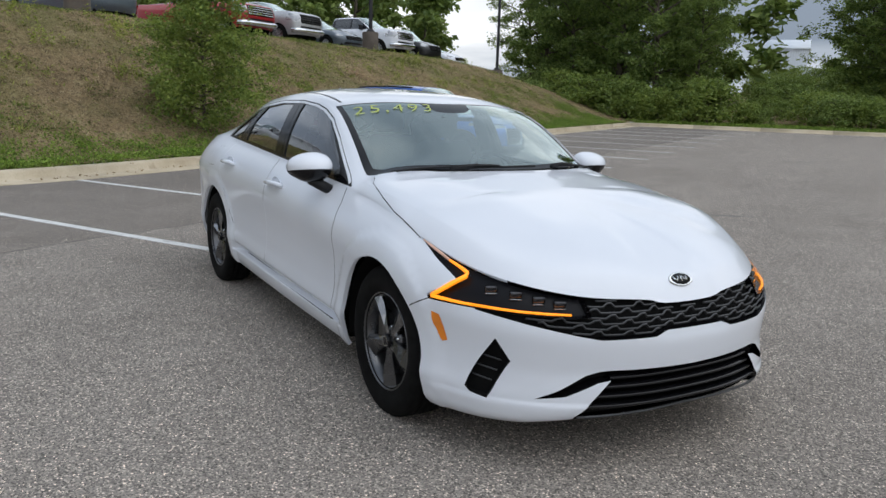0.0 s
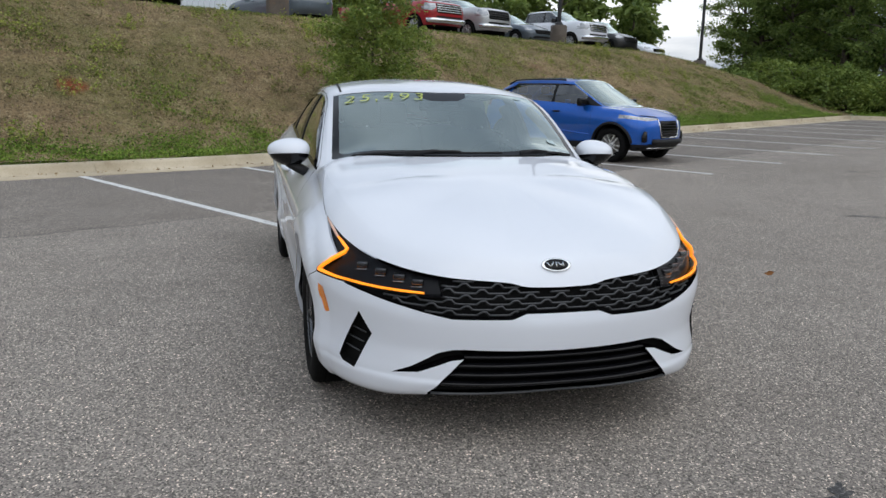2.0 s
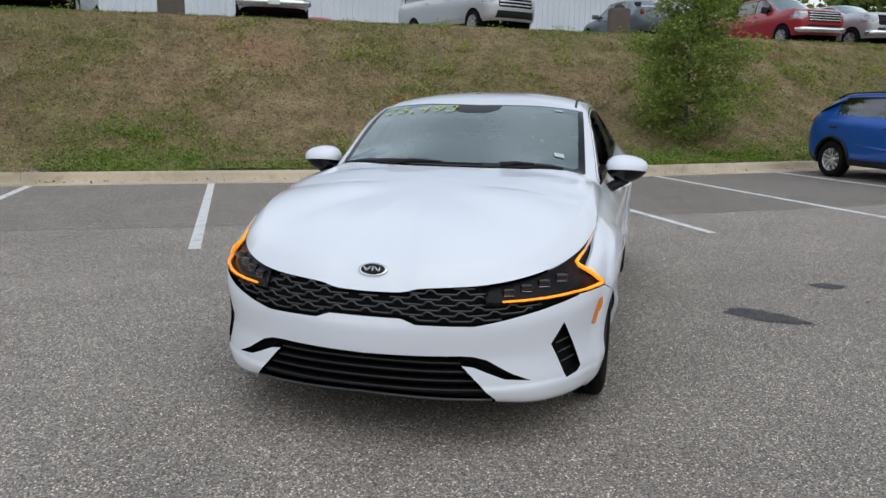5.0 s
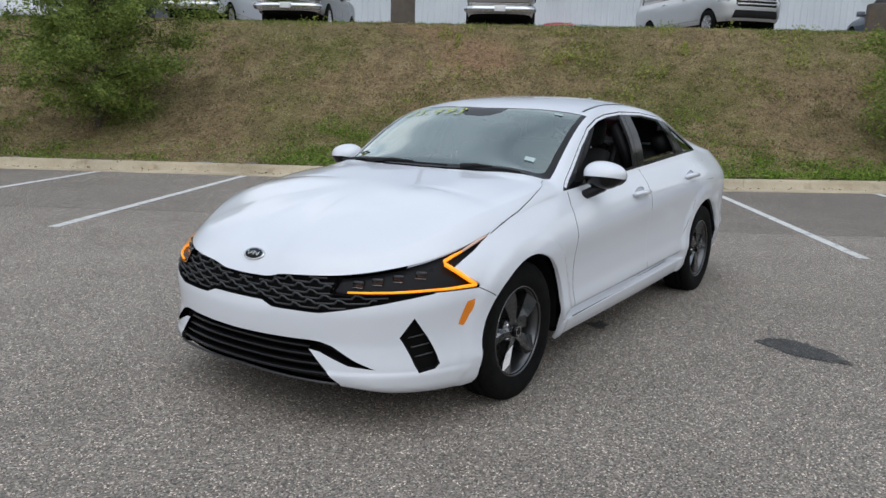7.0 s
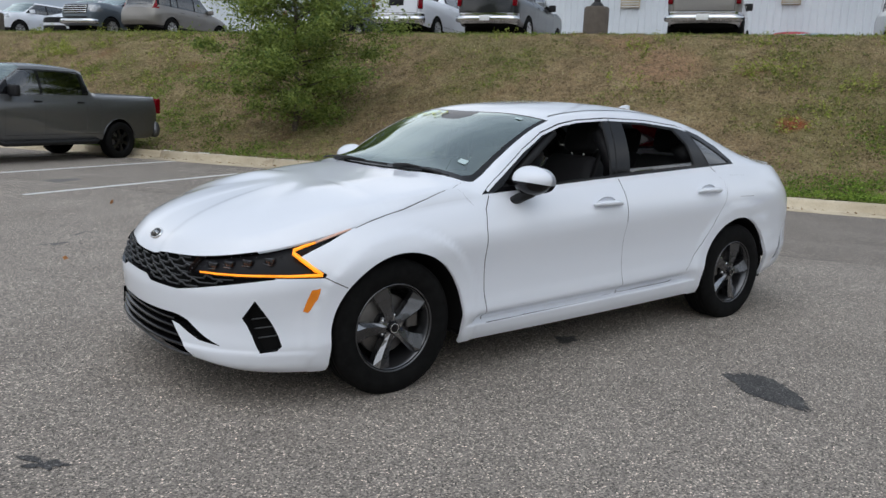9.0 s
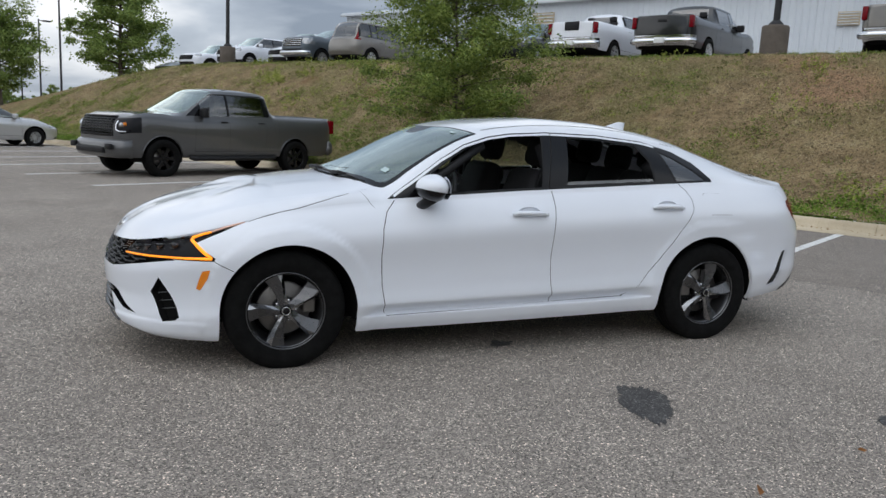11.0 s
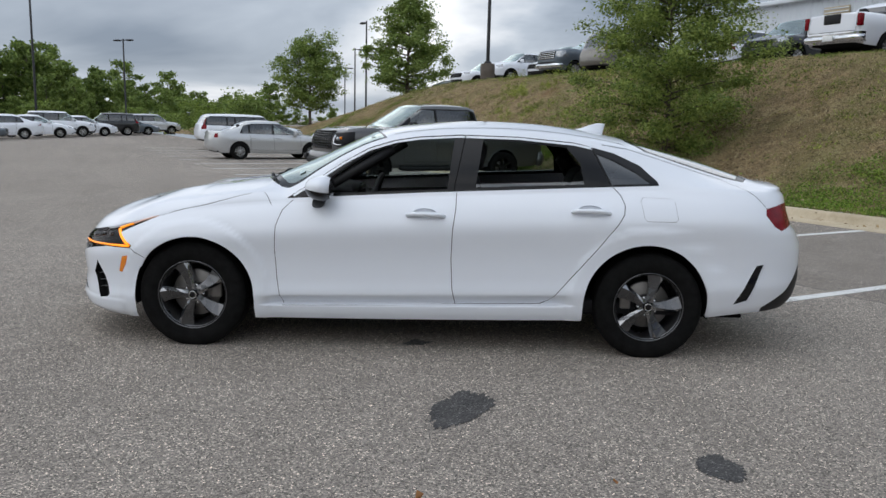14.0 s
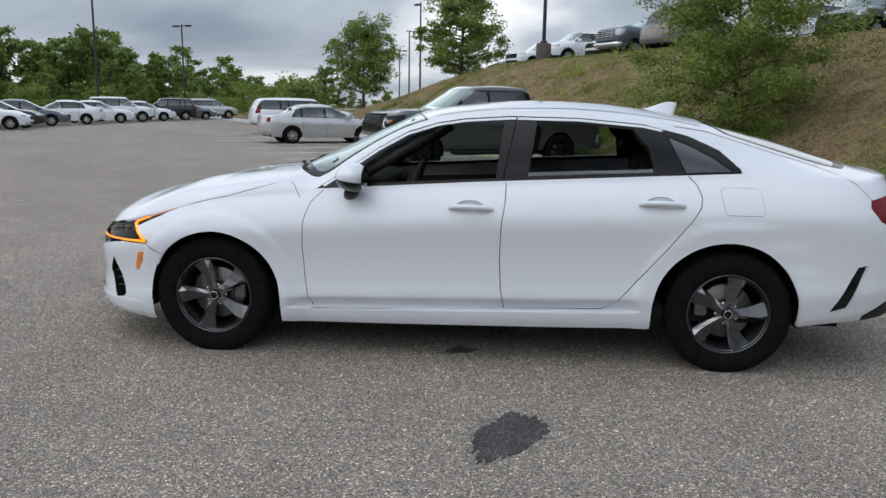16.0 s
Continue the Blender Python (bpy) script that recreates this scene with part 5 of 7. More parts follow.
    for s, par in ((1, heads[0]), (-1, heads[1])):
        # the amber strip, a bent Z
        pts = [sh.on(0, s * y, z, lift=-0.003) for y, z in ((0.525, 0.610), (0.60, 0.611), (0.68, 0.613), (0.74, 0.616))]
        pts += [sh.on(1, x, z, s, -0.003) for x, z in ((1.95, 0.619), (1.90, 0.621), (1.850, 0.622), (1.818, 0.622))]
        put("light_strip", tube_bm([q for q in pts if q], [0.0048, 0.0055, 0.0056, 0.0060, 0.0064, 0.0072, 0.0085, 0.007], 8, flat=0.9), M_AMBER, par, "lit amber strip")
        pts = [sh.on(1, x, z, s, -0.003) for x, z in ((1.818, 0.625), (1.846, 0.645), (1.880, 0.677), (1.912, 0.712), (1.905, 0.724), (1.86, 0.741), (1.81, 0.757))]
        put("light_strip", tube_bm([q for q in pts if q], [0.007, 0.0092, 0.0098, 0.0092, 0.008, 0.0066, 0.005], 8), M_AMBER, par, "lit amber strip")
        pts = [sh.on(1, x, z, s, -0.002) for x, z in ((1.812, 0.756), (1.75, 0.778), (1.69, 0.797), (1.642, 0.811))]
        put("lamp_blade", tube_bm([q for q in pts if q], [0.0055, 0.0062, 0.0058, 0.003], 8), M_AMBERDIM, par, "pale reflector tip of the strip with an added glow")
        for k in range(4):
            y = 0.545 + 0.063 * k
            c = sh.on(0, s * y, 0.652 + 0.012 * k, lift=-0.022)
            if c:
                b = box_bm(-0.02, 0.010, -0.024, 0.024, -0.013, 0.013, 0.006)
                put("lamp_cell", b, M_CELL, par, "small square projector lamp", m=Matrix.Translation(c) @ Matrix.Rotation(s * 0.42, 4, "Z"))
                b = box_bm(0.008, 0.013, -0.024, 0.020, -0.0165, -0.0140, 0.001)
                put("lamp_cell_edge", b, M_REFLECT, par, m=Matrix.Translation(c) @ Matrix.Rotation(s * 0.42, 4, "Z"))

    # upper grille
    grille = region([[(-0.01, 0.540), (0.148, 0.541), (0.205, 0.521), (0.43, 0.520), (0.52, 0.537), (0.66, 0.568), (0.80, 0.604), (0.79, 0.609), (0.70, 0.605), (0.52, 0.599), (0.460, 0.603), (0.476, 0.80), (-0.01, 0.80)]], 0, lambda f: f.material_index == 0 and f.calc_center_median().x > 1.6)
    g_in = sh.wall(grille.copy(), 0.045, (1, 0, 0), True)
    rim = bmesh.new()
    for v in grille.verts:
        v.co.x -= 0.045
    sh.emit("grille_surround", g_in, M_GLOSSBLK, car, centre=True, normals=False)
    gob = None
    # inside of the grille: the return edge is kept, its front face taken away
    gob = sh.emit("grille_back", grille, M_LINER, car, "black grille recess", centre=True, normals=False)[0]

    def in_grille(y, z):
        y = abs(y)
        lo = curve((0, 0.544), (0.148, 0.542), (0.205, 0.524), (0.42, 0.524), (0.52, 0.541), (0.66, 0.573), (0.775, 0.603))(y)
        hi = curve((0, 0.622), (0.13, 0.625), (0.20, 0.645), (0.455, 0.660), (0.47, 0.596), (0.60, 0.600), (0.775, 0.604))(y)
        return lo <= z <= hi

    pitch = 0.062
    for r, z in enumerate((0.535, 0.5545, 0.574, 0.5935, 0.613, 0.6325, 0.652)):
        run = []
        off = (r % 2) * pitch
        steps = int(1.7 / (pitch * 0.25))
        for i in range(steps + 1):
            y = -0.85 + 1.7 * i / steps
            ph = ((y + off) / (2 * pitch)) % 1.0
            lift = curve((0, 0), (0.34, 0), (0.44, 1), (0.56, 1), (0.66, 0), (1, 0))(ph)
            yy, zz = y, z + 0.0155 * lift + 0.055 * max(0, abs(y) - 0.40) ** 1.0 * (1 if z < 0.6 else 0.6)
            ok = in_grille(yy, zz)
            c = sh.on(0, yy, zz, lift=0.0) if ok else None
            if c is not None:
                run.append(c + Vector((-0.006 - 0.010 * (1 - lift), 0, 0)))
            if (c is None or i == steps) and run:
                if len(run) > 3:
                    put("grille_bar", tube_bm(run, 0.0042, 6, flat=1.0), M_GRILLE, car, "dark satin grille mesh bar")
                run = []
    # nose badge: a plain oval
    c = Vector((2.262, 0, 0.716))
    n = sh.normal(c)
    tilt = Matrix.Translation(sh.on(0, 0, 0.704, lift=0.002)) @ n.to_track_quat("Z", "X").to_matrix().to_4x4()
    b = lathe_bm([(0.0, 0.004), (0.05, 0.004), (0.058, 0.0055), (0.062, 0.003), (0.062, -0.008)], 36, "z")
    badge = put("badge", b, M_CHROME, car, "oval bright-edged black badge", m=tilt @ Matrix.Diagonal((0.52, 1.0, 1, 1)))
    b = lathe_bm([(0.0, 0.0052), (0.050, 0.0052), (0.051, 0.003)], 36, "z")
    put("badge_field", b, M_GLOSSBLK, badge)
    for dy, rot in ((-0.028, 0.0), (-0.016, 0.5), (0.0, 0.0), (0.018, -0.35), (0.032, 0.35)):
        put("badge_bar", box_bm(-0.022, 0.022, -0.003, 0.003, 0.005, 0.0065), M_CHROME, badge, m=Matrix.Translation((0, dy, 0)) @ Matrix.Rotation(rot, 4, "Z"))

    # lower intake with blades, and its white corner fins
    nose = lambda f: f.calc_center_median().x > 1.7 and f.calc_center_median().z < 0.46
    intake = region([[(-0.01, 0.150), (0.505, 0.150), (0.512, 0.222), (0.395, 0.350), (0.382, 0.362), (0.43, 0.354), (0.545, 0.302), (0.640, 0.288), (0.570, 0.322), (0.475, 0.382), (0.425, 0.397), (0.38, 0.400), (-0.01, 0.392)]], 0, nose)
    back_in = intake.copy()
    sh.emit("intake_edge", sh.wall(intake, 0.06, (1, 0, 0), True), M_GLOSSBLK, car, centre=True, normals=False)
    for v in back_in.verts:
        v.co.x -= 0.058
    sh.emit("lower_intake", back_in, M_LINER, car, "black lower intake", centre=True, normals=False)
    for z, w in ((0.366, 0.378), (0.332, 0.402), (0.296, 0.436), (0.260, 0.468)):
        b = bmesh.new()
        rows = []
        for i in range(25):
            y = lerp(-w, w, i / 24)
            c = sh.on(0, y, z)
            x = c.x - 0.014
            rows.append([b.verts.new((x, y, z + 0.006)), b.verts.new((x + 0.004, y, z)), b.verts.new((x - 0.002, y, z - 0.007)), b.verts.new((x - 0.055, y, z - 0.004)), b.verts.new((x - 0.055, y, z + 0.012))])
        for a, c2 in zip(rows, rows[1:]):
            for k in range(5):
                b.faces.new((a[k], a[(k + 1) % 5], c2[(k + 1) % 5], c2[k]))
        bmesh.ops.recalc_face_normals(b, faces=b.faces)
        put("intake_blade", b, M_GLOSSBLK, car)
    pts = [sh.on(0, lerp(-0.50, 0.50, i / 24), 0.219, lift=-0.002) for i in range(25)]
    put("intake_lip", tube_bm([q for q in pts if q], 0.006, 8), M_GRILLE, car, "satin lower lip strip")
    # corner vents
    vent = region([[(0.750, 0.506), (0.704, 0.421), (0.766, 0.268), (0.804, 0.279), (0.815, 0.300)]], 0, lambda f: f.calc_center_median().x > 1.7)
    vb = vent.copy()
    sh.emit("vent_edge", sh.wall(vent, 0.05, (0.8, 0.6, 0), True), M_LINER, car, normals=False)
    for v in vb.verts:
        v.co -= Vector((0.8, 0.6, 0)) * 0.045
    sh.emit("corner_vent", vb, M_LINER, car, "black bumper corner vent", normals=False)
    for s in (1, -1):
        for z, y0, y1 in ((0.428, 0.730, 0.772), (0.388, 0.738, 0.784), (0.348, 0.752, 0.796)):
            pts = [sh.on(0, s * lerp(y0, y1, t / 4), z - 0.012 * (1 - t / 4), lift=-0.012) for t in range(5)]
            put("vent_blade", tube_bm([q for q in pts if q], 0.0030, 6), M_GRILLE, car)
    # amber side markers
    mk = region([[(1.864, 0.556), (1.826, 0.562), (1.840, 0.512), (1.874, 0.452), (1.894, 0.459), (1.879, 0.514)]], 1, side)
    sh.emit("side_marker", sh.sink(sh.wall(mk, 0.01), -0.004), M_AMBERL, car, "orange side marker lens")

    # tail
    tl = region([[(-2.145, 0.945), (-2.30, 0.968), (-2.6, 0.968), (-2.6, 0.885), (-2.25, 0.808), (-2.195, 0.838), (-2.135, 0.905)]], 1, lambda f: f.calc_center_median().x < -1.9 and f.calc_center_median().y > 0.2)
    sh.emit("tail_light", sh.wall(tl, 0.0), M_TAIL, car, "dark red wrap-round tail lamp")
    slit = region([[(-2.080, 0.598), (-2.140, 0.608), (-2.045, 0.372), (-1.945, 0.345)]], 1, side)
    sh.emit("rear_vent", sh.sink(slit, 0.012), M_GLOSSBLK, car, "black slash vent in rear bumper")
    dif = region([[(-2.15, 0.10), (-2.15, 0.325), (-2.31, 0.415), (-2.44, 0.56), (-2.70, 0.66), (-2.70, 0.10)]], 1, lambda f: f.calc_center_median().x < -1.9)
    sh.emit("diffuser", dif, M_TRIM, car, "black rear diffuser", centre=True)

    # shut lines
    tail_ok = lambda f: f.normal.y > 0.05 and f.calc_center_median().x < -1.0 and f.calc_center_median().z > 0.9
    for nm, line, ok, wide in (
        ("front_door_gap", [(0.805, 0.930), (0.862, 0.87), (0.892, 0.78), (0.899, 0.63), (0.888, 0.45), (0.868, 0.33), (0.855, 0.278)], low_side, 0.0046),
        ("sill_gap", [(0.855, 0.278), (0.4, 0.290), (-0.05, 0.302), (-0.75, 0.322)], low_side, 0.0046),
        ("centre_door_gap", [(-0.215, 0.995), (-0.212, 0.90), (-0.195, 0.78), (-0.190, 0.60), (-0.200, 0.42), (-0.222, 0.307)], low_side, 0.0046),
        ("rear_door_gap", [(-0.75, 0.322), (-0.80, 0.345), (-0.90, 0.460), (-1.08, 0.680), (-1.20, 0.835), (-1.24, 0.90), (-1.247, 0.955), (-1.225, 1.010), (-1.185, 1.055)], low_side, 0.0046),
        ("lamp_gap", [(1.71, 0.560), (1.77, 0.590), (1.81, 0.612)], low_side, 0.0046),
        ("boot_gap", [(-1.13, 1.312), (-1.30, 1.288), (-1.50, 1.230), (-1.72, 1.164), (-1.90, 1.112), (-2.00, 1.072), (-2.08, 1.022), (-2.15, 0.948)], tail_ok, 0.005),
    ):
        sh.emit(nm, sh.sink(sh.seam(line, 1, ok, wide), 0.0022), M_GAP, car)
    gap = sh.seam([(1.622, 0.828), (1.50, 0.826), (1.35, 0.815), (1.20, 0.797), (1.08, 0.775), (1.0, 0.752), (0.95, 0.722), (0.905, 0.704)], 2, lambda f: f.calc_center_median().z > 0.7 and f.calc_center_median().x > 0.9, 0.0032)
    gap = merge(gap, sh.seam([(1.02, 0.748), (0.975, 0.78), (0.93, 0.83)], 2, lambda f: f.calc_center_median().z > 0.7 and f.calc_center_median().x > 0.8, 0.003))
    sh.emit("bonnet_gap", sh.sink(gap, 0.0022), M_GAP, car)
    fuel = [(x - 0.180, z - 0.018) for x, z in ((-1.165, 1.005), (-1.185, 1.020), (-1.352, 1.018), (-1.372, 1.0), (-1.385, 0.90), (-1.368, 0.882), (-1.20, 0.882), (-1.18, 0.90), (-1.165, 1.005))]
    gap = sh.seam(fuel, 1, side, 0.0026)
    sh.emit("fuel_flap_gap", sh.sink(gap, 0.004), M_GAP, car)

    # panels
    fdoor = region([[(0.90, 1.2), (0.90, 0.28), (-0.19, 0.30), (-0.205, 1.2)]], 1, lambda f: f.normal.y > 0.1 and 0.27 < f.calc_center_median().z < 1.06 and inside_front(f))
    sh.emit("front_door", fdoor, M_WHITE, car)
    rdoor = region([[(-0.19, 1.2), (-0.205, 0.30), (-0.76, 0.30), (-0.90, 0.46), (-1.08, 0.68), (-1.247, 0.90), (-1.25, 1.2)]], 1, lambda f: f.normal.y > 0.1 and 0.28 < f.calc_center_median().z < 1.07)
    sh.emit("rear_door", rdoor, M_WHITE, car)
    bonnet = region([[(1.01, -0.01), (1.01, 0.741), (1.08, 0.762), (1.35, 0.80), (1.50, 0.812), (1.66, 0.797), (1.9, 0.75), (2.45, 0.45), (2.45, -0.01)]], 2, lambda f: f.normal.z > 0.25 and f.calc_center_median().z > 0.60 and f.calc_center_median().x > 1.0)
    sh.emit("bonnet", bonnet, M_WHITE, car, centre=True)
    bumper = region([[(1.74, 0.0), (1.74, 0.60), (1.90, 0.66), (2.6, 0.75), (2.6, 0.0)]], 1, lambda f: f.calc_center_median().x > 1.7)
    sh.emit("front_bumper", bumper, M_WHITE, car, centre=True)
    roofp = region([[(0.30, -0.01), (0.19, 0.58), (-0.4, 0.54), (-1.0, 0.52), (-1.30, 0.50), (-1.30, -0.01)]], 2, lambda f: f.calc_center_median().z > 1.25)
    sh.emit("roof", roofp, M_WHITE, car, centre=True)
    sh.emit("body", sh.bm, M_WHITE, car, centre=True, thick=0.02)

    # underside and sills
    put("underbody", box_bm(-2.1, 1.9, -0.62, 0.62, 0.21, 0.27), M_LINER, car)
    put("floor_pan", box_bm(-1.0, 1.0, -0.86, 0.86, 0.22, 0.26), M_LINER, car)
    put("front_undertray", box_bm(1.72, 2.12, -0.52, 0.52, 0.19, 0.23), M_LINER, car)

    # mirrors
    for s in (1, -1):
        mir = new("door_mirror")
        mir.parent = car
        mir.empty_display_size = 0.1
        mir.matrix_basis = Matrix.Translation((0.60, s * 0.925, 1.015))
        b = bmesh.new()
        bmesh.ops.create_uvsphere(b, u_segments=28, v_segments=18, radius=1.0)
        for v in b.verts:
            x, y, z = v.co
            ty = y * s
            v.co.x = x * (0.108 if x > 0 else 0.072) * (1 - 0.12 * ty)
            v.co.y = y * 0.118
            v.co.z = z * (0.078 - 0.010 * ty) + 0.012 * ty * ty
        low = b.copy()
        bmesh.ops.bisect_plane(b, geom=b.verts[:] + b.edges[:] + b.faces[:], plane_co=(0, 0, -0.014), plane_no=(-0.15, 0, 1), clear_inner=True)
        bmesh.ops.bisect_plane(b, geom=b.verts[:] + b.edges[:] + b.faces[:], plane_co=(-0.052, 0, 0), plane_no=(1, 0, 0), clear_inner=True)
        put("mirror_cap", b, M_WHITE, mir, "white mirror cap")
        bmesh.ops.bisect_plane(low, geom=low.verts[:] + low.edges[:] + low.faces[:], plane_co=(0, 0, -0.014), plane_no=(-0.15, 0, 1), clear_outer=True)
        for v in low.verts:
            v.co *= 0.99
        put("mirror_base", low, M_GLOSSBLK, mir, "gloss black mirror underside")
        gl = lathe_bm([(0.0, 0.0), (1.0, 0.0)], 28, "z")
        put("mirror_glass", gl, M_CHROME, mir, "mirror glass", m=Matrix.Translation((-0.056, 0, 0.0)) @ Matrix.Rotation(math.pi / 2, 4, "Y") @ Matrix.Diagonal((0.066, 0.104, 1, 1)))
        arm = tube_bm([(0.01, -s * 0.00, -0.055), (0.03, -s * 0.05, -0.085), (0.045, -s * 0.105, -0.115)], [0.042, 0.040, 0.038], 12, flat=0.7)
        put("mirror_arm", arm, M_TRIM, mir)

    # handles
    for s in (1, -1):
        for x in (-0.028, -1.035):
            z = 0.860 if x > -0.5 else 0.903
            ps = [sh.on(1, x + d, z + 0.010 * d, s, l) for d, l in ((0.115, 0.006), (0.085, 0.026), (0.0, 0.033), (-0.085, 0.028), (-0.118, 0.006))]
            h = put("door_handle", tube_bm(ps, [0.012, 0.020, 0.021, 0.020, 0.013], 12, flat=0.72), M_WHITE, car, "white pull handle")
            cup = lathe_bm([(0.0, 0.0), (0.6, -0.001), (0.95, 0.001), (1.0, 0.006)], 24, "z")
            q = sh.on(1, x + 0.005, z + 0.012, s, 0.001)
            put("handle_cup", cup, M_WHITE, h, m=Matrix.Translation(q) @ Matrix.Rotation(-s * math.pi / 2, 4, "X") @ Matrix.Diagonal((0.078, 0.036, 1, 1)))
            if x > -0.5 and s > 0:
                q = sh.on(1, x - 0.075, z, s, 0.036)
                put("key_cover", lathe_bm([(0.0, 0.002), (0.008, 0.0)], 12, "y"), M_TRIM, h, m=Matrix.Translation(q + Vector((0, s * 0.006, 0))))

    # roof fin
    b = bmesh.new()
    rings = []
    for t in spread(0, 1, 12):
        x = lerp(-0.985, -1.235, t)
        zt = sh.on(2, x, 0.0).z
        hgt, wid = 0.078 * smooth(t * 1.1) ** 1.3, 0.026 * math.sin(math.pi * min(0.90, max(0.05, t))) ** 0.5
        rings.append([b.verts.new((x - 0.02 * math.sin(a) * t, wid * math.cos(a) * (1 - 0.8 * math.sin(a)), zt - 0.004 + hgt * math.sin(a))) for k, a in enumerate(spread(0, math.pi, 8))])
    for a, c in zip(rings, rings[1:]):
        for k in range(8):
            b.faces.new((a[k], a[k + 1], c[k + 1], c[k]))
    b.faces.new(rings[-1])
    bmesh.ops.recalc_face_normals(b, faces=b.faces)
    put("roof_aerial", b, M_WHITE, car, "white shark-fin aerial")

    # wipers
    for (x0, y0), (x1, y1), (xp, yp) in (((1.03, 0.30), (0.965, 0.60), (1.045, 0.28)), ((1.035, -0.28), (1.03, 0.18), (1.05, -0.35))):
        ps = [sh.on(2, lerp(x0, x1, t), lerp(y0, y1, t), lift=0.010) for t in spread(0, 1, 8)]
        w = put("wiper", tube_bm([q for q in ps if q], 0.006, 6), M_TRIM, car, "black wiper blade")
        q = sh.on(2, xp, yp, lift=0.02)
        put("wiper_arm", tube_bm([q, lerp(q, ps[4], 0.5) + Vector((0, 0, 0.012)), ps[4] + Vector((0, 0, 0.006))], [0.014, 0.008, 0.006], 8), M_TRIM, w)
    for (xa, ya), (xb, yb) in (((0.985, -0.62), (1.03, -0.30)),):
        ps = [sh.on(2, lerp(xa, xb, t), lerp(ya, yb, t), lift=0.014) for t in spread(0, 1, 8)]
        put("wiper", tube_bm([q for q in ps if q], 0.006, 6), M_TRIM, car, "black wiper blade")

    # chalk figures on the windscreen and a small sticker
    def on_screen(y, z, lift=0.004):
        c, n, i, _ = sh.tree.ray_cast(Vector((3.0, y, z + 0.35)), Vector((-1.0, 0.0, -0.12)).normalized())
        return c + sh.normal(c) * lift

    txt = bpy.data.curves.new("screen_marking", "FONT")
    txt.body = "25,493"
    txt.offset = -0.0014
    txt.size, txt.shear, txt.space_character = 0.142, 0.28, 1.26
    tob = bpy.data.objects.new("tmp_text", txt)
    scene.collection.objects.link(tob)
    dg = bpy.context.evaluated_depsgraph_get()
    me = bpy.data.meshes.new_from_object(tob.evaluated_get(dg))
    bpy.data.objects.remove(tob)
    bm = bmesh.new()
    bm.from_mesh(me)
    bmesh.ops.triangulate(bm, faces=bm.faces)
    bmesh.ops.subdivide_edges(bm, edges=bm.edges, cuts=1)
    for v in bm.verts:
        tx, ty = v.co.x, v.co.y
        c, n, i, _ = sh.tree.ray_cast(Vector((0.362 + (0.085 - ty * 1.0) * 0.9 - 0.14 * abs(-0.600 + tx) ** 2 + 0.02, -0.600 + tx, 3)), Vector((0, 0, -1)))
        v.co = c + sh.normal(c) * 0.004
    put("screen_marking", bm, M_CHALK, car, "yellow-green figures written on the windscreen", shade=False)

    def patch(name, x, y, sx, sy, rot, mat, label):
        b = bmesh.new()
        bmesh.ops.create_grid(b, x_segments=4, y_segments=4, size=0.5)
        ca, sa = math.cos(rot), math.sin(rot)
        for v in b.verts:
            px, py = v.co.x * sx, v.co.y * sy
            c = sh.on(2, x + px * ca - py * sa, y + px * sa + py * ca, lift=0.003)
            v.co = c
        put(name, b, mat, car, label)

    patch("screen_sticker", 0.79, 0.56, 0.035, 0.055, 0.25, M_DECAL, "small pale sticker inside the windscreen")
    patch("screen_sticker", 0.34, 0.50, 0.022, 0.05, 0.2, M_DECAL, "small pale sticker inside the windscreen")

    # cabin
    cab = new("cabin")
    cab.parent = car
    cab.empty_display_size = 0.1
    put("cabin_floor", box_bm(-1.7, 1.0, -0.80, 0.80, 0.26, 0.34), M_SEAT, cab)
    b = bmesh.new()
    prof2 = [(0.96, 0.86), (0.88, 0.945), (0.70, 0.965), (0.55, 0.945), (0.48, 0.87), (0.52, 0.70), (0.75, 0.55), (0.96, 0.55)]
    put("dashboard", prism_bm(prof2, -0.69, 0.69, bevel=0.025), M_DASH, cab)
    put("dash_screen", box_bm(0.47, 0.50, -0.22, 0.13, 0.86, 0.975, 0.008), M_GLOSSBLK, cab)
    put("instrument_hood", box_bm(0.46, 0.72, 0.18, 0.58, 0.94, 1.01, 0.03), M_DASH, cab)
    b = bmesh.new()
    ring = [(0.0, 0.185 * math.cos(2 * math.pi * k / 28), 0.185 * math.sin(2 * math.pi * k / 28)) for k in range(29)]
    sw = tube_bm(ring, 0.016, 10)
    sw = box_bm(-0.012, 0.02, -0.175, 0.175, -0.02, 0.03, 0.01, bm=sw)
    sw = box_bm(-0.02, 0.05, -0.065, 0.065, -0.08, 0.05, 0.02, bm=sw)
    put("steering_wheel", sw, M_DASH, cab, m=Matrix.Translation((0.36, 0.38, 0.90)) @ Matrix.Rotation(radians(-22), 4, "Y"))
